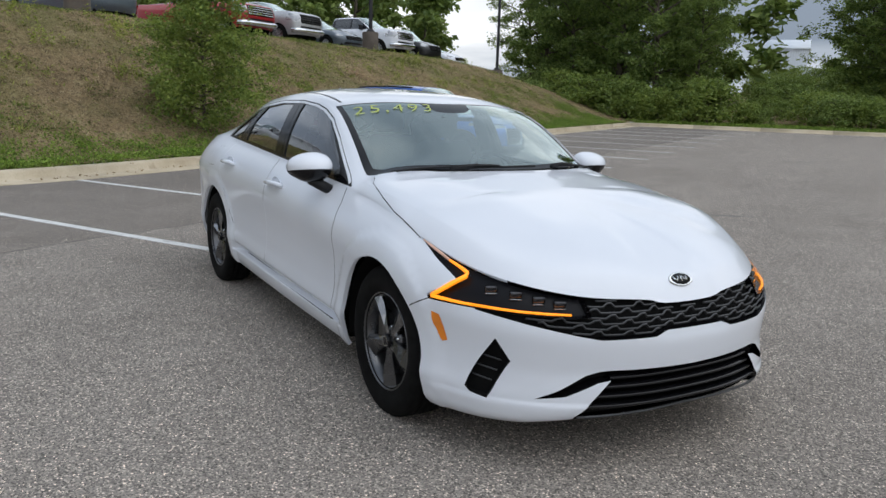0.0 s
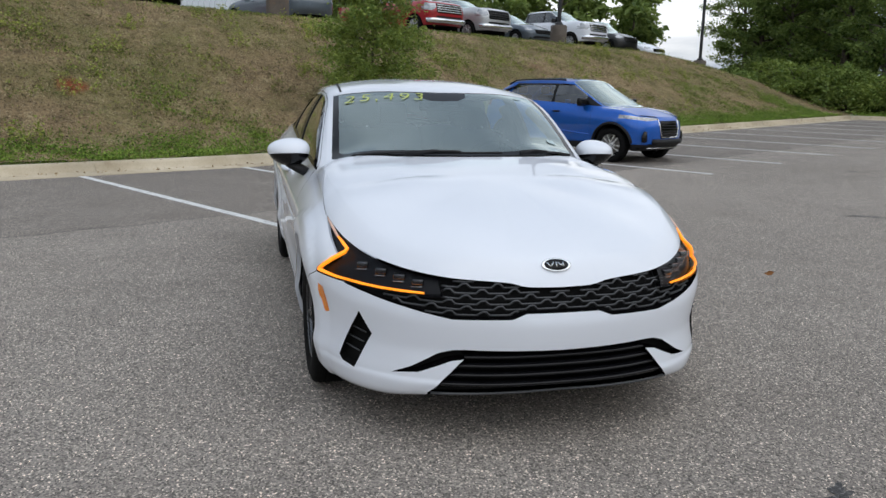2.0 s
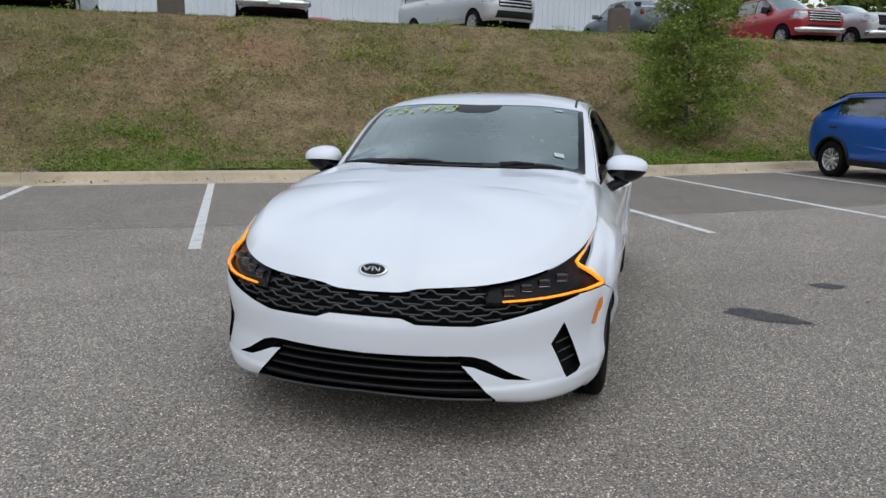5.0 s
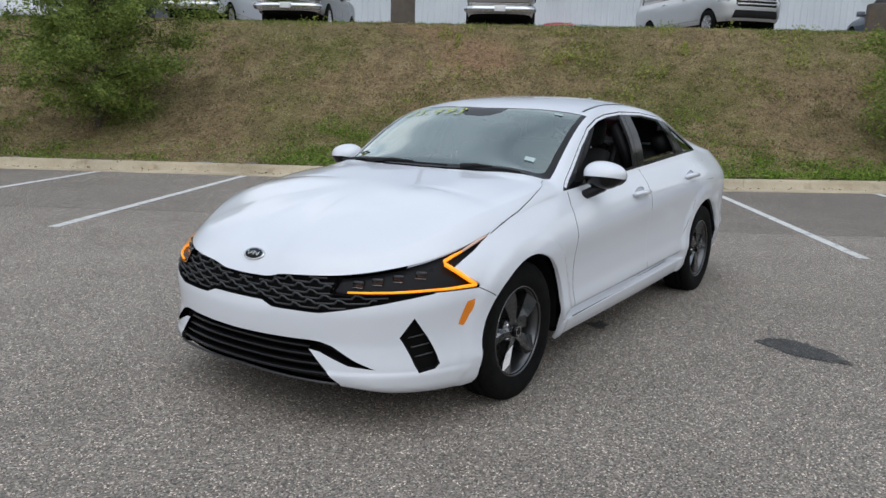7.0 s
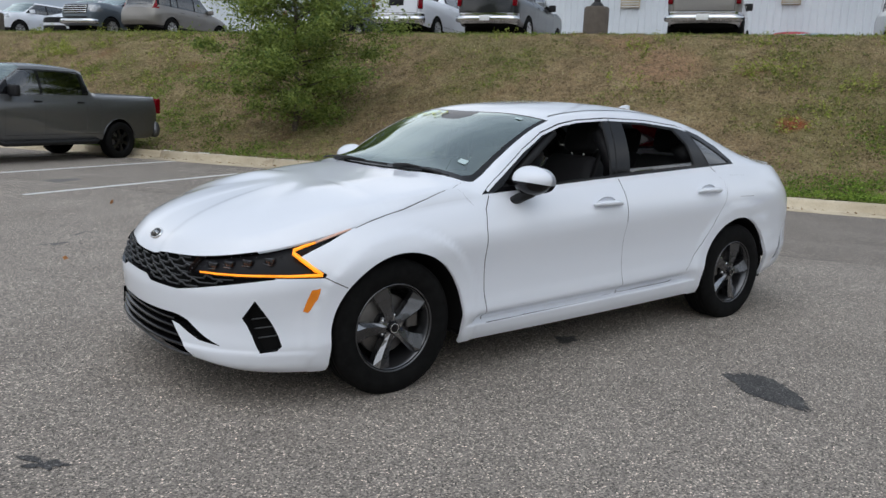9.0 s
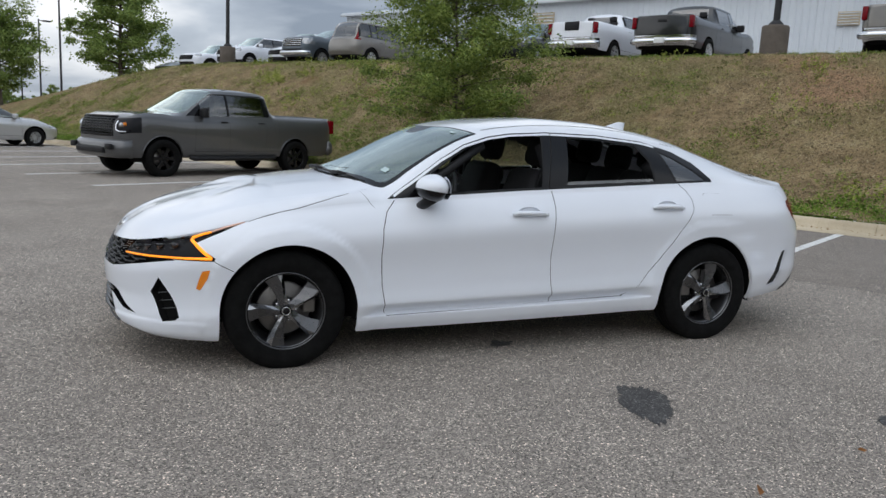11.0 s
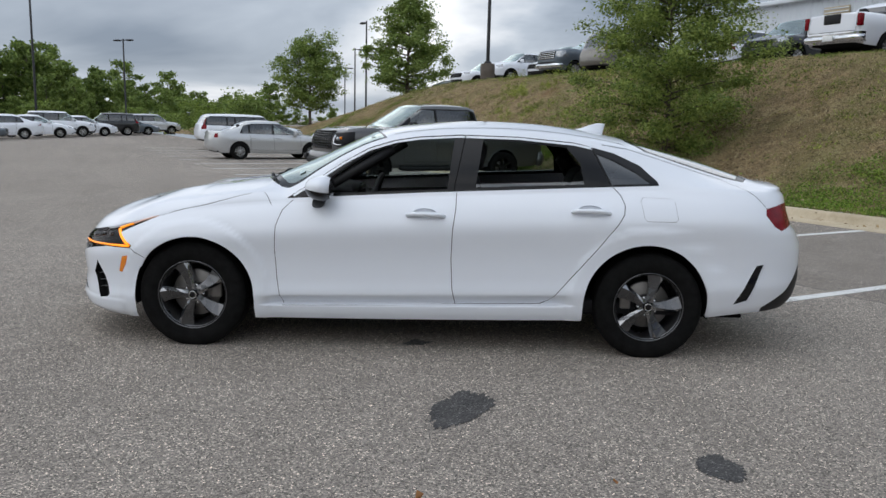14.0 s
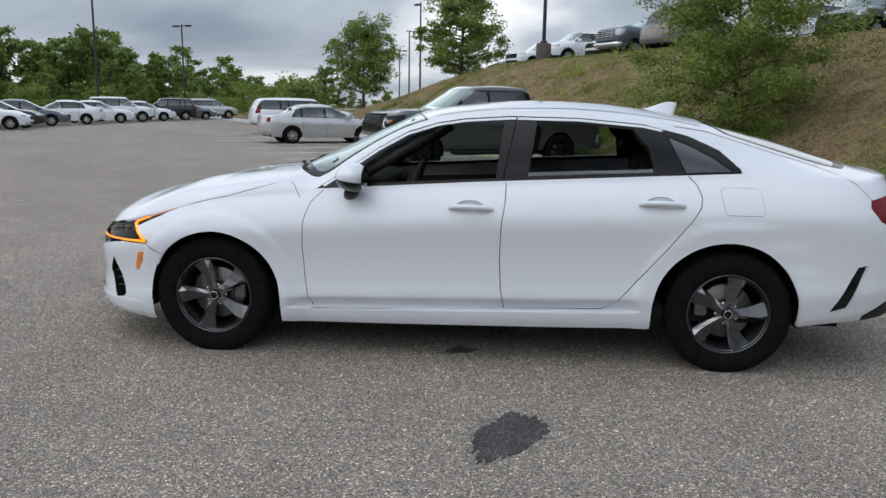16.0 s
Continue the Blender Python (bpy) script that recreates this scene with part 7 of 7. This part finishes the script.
def tree(name, m, height, radius, leaves, size, mat, label, seed, shape="oval", base=0.25, category="tree", group="", trunk_r=None, limbs=26, clump=0.35):
    r = np.random.default_rng(seed)
    ob = thing(name, m, label, category, group)
    tr = trunk_r or height * 0.014 + 0.015
    ph = r.uniform(0, 6.28, 4)
    axis = lambda t: Vector((0.04 * height * math.sin(2.1 * t + ph[0]) * t, 0.04 * height * math.sin(1.7 * t + ph[1]) * t, height * 0.97 * t))
    bark = tube_bm([axis(t) for t in spread(-0.03, 1, 10)], [tr * (1.25 - 1.2 * t) if t > 0.06 else tr * 1.6 for t in spread(0, 1, 10)], 9)
    tips = []
    for i in range(limbs):
        t = base + (0.96 - base) * ((i + 0.5) / limbs) ** 0.9
        k = (t - base) / (1 - base)
        if shape == "cone":
            reach = radius * (1 - k) ** 0.8 * (0.55 + 0.6 * min(1, k * 5)) + 0.12 * radius
        elif shape == "oval":
            reach = radius * math.sqrt(max(0.03, 1 - (2 * k - 0.85) ** 2 / 1.6))
        else:
            reach = radius * math.sqrt(max(0.05, 1 - k * k))
        reach *= r.uniform(0.68, 1.18)
        a = i * 2.4 + r.uniform(-0.5, 0.5)
        rise = ((0.12 if shape == "cone" else 0.30) + 0.6 * k) * reach * r.uniform(0.5, 1.1)
        p0 = axis(t)
        d = Vector((math.cos(a), math.sin(a), 0))
        mid = p0 + d * reach * 0.5 + Vector((0, 0, rise * 0.62))
        end = p0 + d * reach + Vector((0, 0, rise * 0.85))
        bark = tube_bm([p0, mid, end], [tr * (0.5 - 0.32 * k) + 0.004, tr * 0.2 + 0.003, 0.003], 5, bm=bark)
        w = max(0.3, reach / radius)
        tips.append((p0, mid, end, w))
    put("trunk", bark, M_BARK, ob)
    tot = sum(w for *_, w in tips)
    pts = []
    for p0, mid, end, w in tips:
        n = int(leaves * w / tot)
        nc = max(3, int(n / 60))
        for _ in range(nc):
            q = r.uniform(0.22, 1.06)
            c = p0.lerp(mid, q * 2) if q < 0.5 else mid.lerp(end, q * 2 - 1)
            sg = clump * radius * r.uniform(0.35, 0.75)
            c = np.array(c) + r.normal(size=3) * sg * 0.45
            e = r.normal(size=(max(1, n // nc), 3)) * sg * np.array([0.62, 0.62, 0.40])
            pts.append(c + e)
    put("crown", leaf_mesh(np.concatenate(pts), size, seed + 50), mat, ob, shade=False)
    return ob


tree("tree", at_lot(10.6, 8.15, bank_z(10.6, 8.15) - 0.05), 4.7, 1.35, 26000, 0.085, M_LEAF2, "young bushy broadleaf tree growing on the bank", 11, "cone", 0.03, group="young trees", limbs=52, clump=0.30, trunk_r=0.04)
tree("tree", at_lot(11.0, -8.9, bank_z(11.0, -8.9) - 0.05), 5.6, 2.15, 60000, 0.080, M_LEAF5, "young broadleaf tree spreading low over the bank", 12, "cone", 0.05, group="young trees", limbs=66, clump=0.19, trunk_r=0.055)
tree("tree", at_lot(20.1, -41.8, bank_z(17.4, -41.8) - 0.1), 9.0, 2.7, 26000, 0.19, M_LEAF, "slender young oak by the end of the bank", 13, "cone", 0.16, group="young trees", limbs=60, clump=0.21)
tree("tree", at_lot(14.0, -43.5, bank_z(14.0, -43.5) - 0.1), 5.0, 2.3, 21000, 0.16, M_LEAF, "round-headed young oak by the end of the bank", 14, "oval", 0.18, group="young trees", limbs=50, clump=0.23)

# woods: a few trees built once and repeated
WOODS = "trees of the wood"
stock = {}
for far, leaves, size, limbs, clump in ((0, 22000, 0.30, 48, 0.21), (1, 3400, 0.95, 14, 0.34)):
    for i, (h, rad, shp) in enumerate(((15, 4.6, "oval"), (18, 4.2, "oval"), (12, 4.4, "round"), (16, 3.4, "cone"), (20, 5.0, "oval"))):
        stock[far, i] = dict(height=h, radius=rad, leaves=leaves, size=size, mat=M_LEAF3 if i % 2 else M_LEAF, label="tall dense broadleaf tree at the wood's edge", seed=30 + i, shape=shp, base=0.07, group=WOODS, limbs=limbs, clump=clump)
made = {}


def wood_tree(i, x, y, z, k, turn, far=0):
    m = pose(x, y, z, 0, 0, turn) @ Matrix.Diagonal((k, k, k * (0.9 + 0.2 * ((turn * 7) % 1)), 1))
    if (far, i) not in made:
        made[far, i] = tree("tree", m, **stock[far, i])
    else:
        o = copy_thing(made[far, i], Matrix())
        o.matrix_basis = m


def wood_row(points, depth, step, z, k0, k1, far=1):
    """Trees along a line of plan points, several deep."""
    for (x0, y0), (x1, y1) in zip(points, points[1:]):
        L = math.hypot(x1 - x0, y1 - y0)
        nx, ny = -(y1 - y0) / L, (x1 - x0) / L
        n = max(1, int(L / step))
        for i in range(n):
            for dd in range(depth):
                t = (i + rng.uniform(0, 1)) / n
                off = dd * 6.0 + rng.uniform(-2, 2)
                x, y = lerp(x0, x1, t) + nx * off, lerp(y0, y1, t) + ny * off
                wood_tree(int(rng.integers(0, 5)), x, y, z, rng.uniform(k0, k1), float(rng.uniform(0, 360)), far)


def lot_xy(u, s):
    q = lot(u, s)
    return (q.x, q.y)


wood_row([lot_xy(21.0, 51), lot_xy(14.5, 45), lot_xy(8.8, 42.5), lot_xy(7.6, 42)], 1, 2.6, 0.4, 0.55, 0.82, 0)
wood_row([lot_xy(22.0, 57), lot_xy(8.0, 50)], 1, 3.4, 0.6, 0.62, 0.9, 1)
wood_row([lot_xy(-5.5, 53), lot_xy(-16, 49), lot_xy(-32, 44)], 2, 4.5, 0.7, 0.7, 0.95)
wood_row([lot_xy(25, 74), lot_xy(15, 76)], 1, 5, 1.0, 0.6, 0.8)
wood_row([lot_xy(42, 66), lot_xy(46, 40), lot_xy(50, 30)], 2, 5.0, 2.0, 0.6, 0.8)
wood_row([lot_xy(20, 132), lot_xy(10, 131), lot_xy(-4, 128)], 1, 4.0, 4.5, 0.40, 0.55)
wood_row([(90, -40), (52, -74)], 3, 2.4, -0.4, 0.40, 0.54)
wood_row([(52, -74), (42, -79)], 3, 1.9, -0.4, 0.40, 0.52)
wood_row([(42, -79), (36, -82)], 3, 1.7, -0.4, 0.32, 0.44)
wood_row([(36, -82), (28, -88), (22, -92)], 3, 1.9, -0.4, 0.22, 0.34)
wood_row([(70, -52), (44, -70), (30, -80)], 1, 1.8, -0.4, 0.22, 0.30)
wood_row([(22, -94), (6, -106)], 2, 2.4, -0.4, 0.15, 0.24)
wood_row([lot_xy(-32, 60), lot_xy(-70, 40), lot_xy(-75, -10), lot_xy(-60, -60)], 1, 8.0, 0.2, 0.6, 0.9)
tree("tree", pose(25.8, -91, -0.3), 4.8, 1.1, 2500, 0.30, M_LEAF3, "narrow dark conifer far beyond the lot", 71, "cone", 0.05, group=WOODS, limbs=30, clump=0.3)

for i, (u, s, k) in enumerate(((-0.6, 55, 0.78), (-3.0, 51, 0.80), (-1.8, 61, 0.85), (-5.0, 46, 0.72), (22.0, 51.5, 0.66), (9.0, 47, 0.60), (7.4, 41.0, 0.42))):
    wood_tree(i % 5, *lot_xy(u, s), min(hill_z(u, s), bank_z(max(u, KERB_U), s)) - 0.25, k, 50.0 * i)

SHRUB = "shrubs"
sh_made = []


def shrub(x, y, z, k, turn, i):
    m = pose(x, y, z, 0, 0, turn) @ Matrix.Diagonal((k, k, k * 0.85, 1))
    if len(sh_made) <= i:
        sh_made.append(tree("shrub", m, 2.6, 1.7, 2600, 0.22, (M_LEAF, M_KUDZU, M_LEAF2)[i % 3], "tangled leafy shrub at the edge of the lot", 60 + i, "round", 0.05, "shrub", SHRUB, limbs=20, clump=0.45))
    else:
        o = copy_thing(sh_made[i], Matrix())
        o.matrix_basis = m


cnt = 0
for a, b, n, k0, k1 in (((10.5, 38), (5, 37.5), 8, 0.55, 1.0), ((5, 38), (-26, 38), 24, 0.35, 0.75), ((5, 41), (-26, 42), 20, 0.40, 0.7), ((5, 45), (-20, 46), 16, 0.40, 0.75), ((6, 50), (-3, 50), 8, 0.45, 0.7), ((7, 56), (-1, 56), 8, 0.45, 0.7), ((8, 63), (-1, 63), 9, 0.45, 0.7), ((9, 72), (-1, 72), 9, 0.45, 0.7), ((11, 83), (-1, 83), 10, 0.5, 0.8), ((16, 39), (10, 38), 6, 0.7, 1.2), ((12, -46), (10, -60), 5, 0.7, 1.2)):
    for i in range(n):
        t = (i + rng.uniform(0, 1)) / n
        u, s = lerp(a[0], b[0], t), lerp(a[1], b[1], t) + rng.uniform(-0.8, 0.8)
        x, y = lot_xy(u, s)
        z = hill_z(u, s) - 0.05 if s > 0 else bank_z(u, s)
        shrub(x, y, z, rng.uniform(k0, k1), float(rng.uniform(0, 360)), min(len(sh_made), 2) if cnt < 3 else int(rng.choice([0, 1, 1, 2])))
        cnt += 1
for x, y, k in ((30, -76, 0.9), (33, -74, 1.1), (27, -79, 0.8), (24, -82, 0.7), (40, -68, 1.2), (45, -64, 1.2), (50, -60, 1.3), (20, -84, 0.6)):
    shrub(x, y, -0.35, k, x * 9.0, 1)


def blades(name, spots, h0, h1, width, per, lean, mat, label, seed):
    """Tufts of grass: per thin blades at each spot, in one object."""
    r = np.random.default_rng(seed)
    sp = np.repeat(np.asarray(spots), per, axis=0)
    n = len(sp)
    base = sp[:, :3] + r.normal(size=(n, 3)) * np.array([0.045, 0.045, 0.0])
    h = r.uniform(h0, h1, n) * sp[:, 3]
    a = r.uniform(0, 2 * math.pi, n)
    dx = np.stack([np.cos(a), np.sin(a), np.zeros(n)], 1) * width
    ln = r.normal(size=(n, 3)) * lean
    ln[:, 2] = 1
    ln /= np.linalg.norm(ln, axis=1)[:, None]
    tip = base + ln * h[:, None]
    mid = base + ln * h[:, None] * 0.5 + np.array([0, 0, 0.06]) * h[:, None]
    v = np.stack([base - dx, base + dx, mid + dx * 0.7, tip, mid - dx * 0.7], 1).reshape(-1, 3)
    f = np.arange(5 * n).reshape(-1, 5)
    me = bpy.data.meshes.new(name)
    me.from_pydata(v.tolist(), [], f.tolist())
    return tagged(put(name, me, mat, shade=False), label, "grass", kind="stuff")


def bank_spots(n, seed, keep):
    r = np.random.default_rng(seed)
    out = []
    while len(out) < n:
        u, s = r.uniform(KERB_U + 0.2, 17.2), r.uniform(-36, 34)
        q = lot(u, s)
        k = keep(u, s, noise.noise(Vector((q.x * 0.45, q.y * 0.45, 1.7))), noise.noise(Vector((q.x * 1.6, q.y * 1.6, 4.1))))
        if r.uniform() < k:
            z = bank_z(u, s) - 0.02
            out.append((q.x, q.y, z, 0.7 + 0.6 * r.uniform()))
    return out


bare = lambda s: 1 - 0.92 * smooth((s + 14.5) / 2.5) * smooth((-3.2 - s) / 1.5)
foot = lambda u: math.exp(-((u - KERB_U - 0.4) / 0.9) ** 2)
crest = lambda u: math.exp(-((u - 16.9) / 0.5) ** 2)
blades("green_grass", bank_spots(36000, 3, lambda u, s, a, b: min(1, foot(u) * bare(s) + 0.75 * crest(u) + max(0, a - 0.10) * 1.6 * max(0.12, 1 - (u - 8.3) / 5) * (0.5 + b))), 0.025, 0.11, 0.008, 4, 0.8, M_GRASS, "short green grass along the foot of the bank", 1)
blades("dry_grass", bank_spots(40000, 4, lambda u, s, a, b: 0.4 + 0.4 * b), 0.03, 0.10, 0.008, 3, 1.3, M_STRAW, "flattened dry straw on the bank", 2)
blades("sparse_grass", bank_spots(9000, 5, lambda u, s, a, b: max(0.03, 0.3 * a + 0.5 * b) * (1.6 if s > 12 or s < -12 else 0.8)), 0.04, 0.12, 0.008, 6, 0.8, M_WEED, "thin yellow-green grass growing through the straw", 6)
weeds = []
r = np.random.default_rng(9)
for _ in range(120):
    u, s = r.uniform(9.0, 16.6), r.uniform(-30, 33)
    if r.uniform() < 0.75:
        s = float(r.choice([-20, -14, 8, 12, 22, 1.5])) + r.normal() * 2.6
        u = r.uniform(12.5, 16.3)
    for _k in range(int(r.integers(5, 16))):
        q = lot(u + r.normal() * 0.16, s + r.normal() * 0.22)
        uu, ss = q.dot(U), q.dot(S)
        weeds.append((q.x, q.y, bank_z(uu, ss) - 0.01, r.uniform(0.6, 1.2)))


def low_plants(name, spots, per, wide, tall, size, mat, label, seed):
    """Broad-leaved plants: per small leaves heaped round each spot, in one object."""
    rr = np.random.default_rng(seed)
    sp = np.repeat(np.asarray(spots), per, axis=0)
    n = len(sp)
    c = sp[:, :3] + rr.normal(size=(n, 3)) * np.array([wide, wide, 0.0]) * sp[:, 3:4]
    c[:, 2] += np.abs(rr.uniform(0.0, 1.0, n)) ** 1.3 * tall * sp[:, 3] + 0.01
    return tagged(put(name, leaf_mesh(c, size, seed + 1, -0.12, 0.6), mat, shade=False), label, "weeds", kind="stuff")


low_plants("weeds", weeds, 16, 0.035, 0.30, 0.055, M_WEED, "clumps of bright tall weeds on the bank", 8)
patchy = lambda u, s, a, b: min(1.0, max(0.0, foot(u) * bare(s) * (0.75 + 1.3 * b + 0.5 * a) + max(0.0, a - 0.02) * 2.6 * max(0.0, 1 - (u - 9.0) / (6.0 if s < -4 or s > 11 else 4.0)) * (0.4 + b)))
low_plants("clover", bank_spots(19000, 15, patchy), 9, 0.085, 0.10, 0.048, M_GRASS, "patches of low green broad-leaved weeds by the kerb", 16)
low_plants("dead_leaves", bank_spots(15000, 17, lambda u, s, a, b: 0.4), 4, 0.22, 0.03, 0.040, M_DEBRIS, "scattered dead leaves and clods on the bank", 18)
low_plants("creeping_weeds", bank_spots(19000, 19, lambda u, s, a, b: max(0.0, 0.12 + 0.6 * a + 0.9 * b)), 7, 0.10, 0.06, 0.044, M_OLIVE, "thin olive weeds creeping over the bank", 20)
blades("verge_grass", [(*lot_xy(u, s), hill_z(u, s) - 0.02, 1.0) for u, s in zip(r.uniform(-24, 9, 5000), r.uniform(34.9, 38.5, 5000))], 0.06, 0.25, 0.012, 6, 0.5, M_GRASS, "rough grass beyond the far kerb", 10)

lit = []
for _ in range(900):
    s = r.uniform(-34, 34)
    q = lot(KERB_U - 0.06 - abs(r.normal()) * 0.14, s)
    lit.append((q.x, q.y, lot_z(KERB_U, s) + 0.018))
M_LITTER = grass_mat("leaf_litter", (0.14, 0.08, 0.035), (0.40, 0.28, 0.14))
tagged(put("leaf_litter", leaf_mesh(lit, 0.05, 77, -0.02, 0.6), M_LITTER, shade=False), "brown leaf litter lying in the gutter", "litter", kind="stuff")


# ---- marks on the asphalt and litter ----


def oil_mat():
    k = Mat("oil_stain")
    sepc = k.node("ShaderNodeSeparateColor")
    k.l.new(k.voronoi(150.0, "Color"), sepc.inputs[0])
    grit = k.ramp(sepc.outputs[0], (0.0, 0.25), (0.7, 0.8), (0.92, 1.3), (1.0, 3.2))
    film = k.ramp(k.noise(6.0, 5.0, 0.65), (0.3, (0.050, 0.048, 0.047)), (0.7, (0.105, 0.100, 0.096)))
    k.set(Base_Color=k.mix(0.9, film, grit, "MULTIPLY"), Roughness=0.6, Specular_IOR_Level=0.3)
    k.bump(k.voronoi(150.0), 0.4, 0.006)
    return k.m


M_OIL = oil_mat()
M_DUST = plain("dust_mark", (0.16, 0.15, 0.14), 0.9, scale=14.0, vary=0.3)


def stain(x, y, rx, ry, turn, seed, mat, label, ragged=0.35):
    r = np.random.default_rng(seed)
    ph = r.uniform(0, 6.28, 6)
    n = 96
    vs = [(0, 0, 0.0035)]
    ca, sa = math.cos(turn), math.sin(turn)
    for k in range(n):
        a = 2 * math.pi * k / n
        q = 1 + ragged * sum(math.sin((j + 3) * a + ph[j]) / (j + 2) for j in range(6)) + 0.075 * r.normal()
        px, py = rx * q * math.cos(a), ry * q * math.sin(a)
        vs.append((px * ca - py * sa, px * sa + py * ca, 0.003))
    fs = [(0, 1 + k, 1 + (k + 1) % n) for k in range(n)]
    q = Vector((x, y, 0))
    z = lot_z(q.dot(U), q.dot(S))
    ob = put("oil_stain", raw(vs, fs), mat, m=Matrix.Translation((x, y, z)), shade=False)
    tagged(ob, label, "stain", "stains on the asphalt", "structure")


stain(-0.265, 1.855, 0.135, 0.265, -0.40, 1, M_OIL, "dark dried oil stain on asphalt", 0.13)
stain(-1.37, 2.465, 0.095, 0.13, 0.1, 2, M_OIL, "small dark oil stain on asphalt", 0.10)


def leaf_litter(x, y, seed):
    b = leaf_mesh([(0, 0, 0.012)], 0.07, seed, 0.0, 0.6)
    ob = put("fallen_leaf", b, M_DRYLEAF, m=Matrix.Translation((x, y, 0.0)), shade=False)
    tagged(ob, "curled brown fallen leaf on the asphalt", "leaf", "fallen leaves")


M_DRYLEAF = plain("dry_leaf", (0.34, 0.15, 0.05), 0.8)
stain(0.02, 0.70, 0.085, 0.06, 0.4, 3, M_OIL, "small black oil drip beside the white saloon", 0.3)
stain(2.95, 0.82, 0.085, 0.035, 2.2, 4, M_OIL, "scuffed dark mark on asphalt", 0.9)
stain(0.76, -9.5, 0.33, 0.20, 0.5, 5, M_DUST, "faded oil patch in an empty stall", 0.3)
stain(1.98, -3.82, 0.10, 0.05, 0.2, 6, M_DUST, "small dark mark on asphalt", 0.7)
stain(1.68, -4.3, 0.12, 0.02, 0.9, 7, M_DUST, "thin dark scratch on asphalt", 0.7)
stain(-2.32, 5.9, 0.28, 0.05, 1.0, 8, M_DUST, "thin tar seal on asphalt", 0.6)
stain(-6.42, 9.28, 0.12, 0.06, 0.3, 9, M_OIL, "small dark mark on asphalt", 0.6)
stain(-7.5, 14.8, 1.1, 0.07, 0.9, 10, M_DUST, "thin tar seal on asphalt", 0.5)
for x, y, sd in ((-0.12, 2.80, 1), (-0.90, 2.65, 2), (2.05, -3.0, 3), (0.9, -6.2, 4), (-3.2, 3.6, 5), (-4.6, -5.1, 6)):
    leaf_litter(x, y, sd)
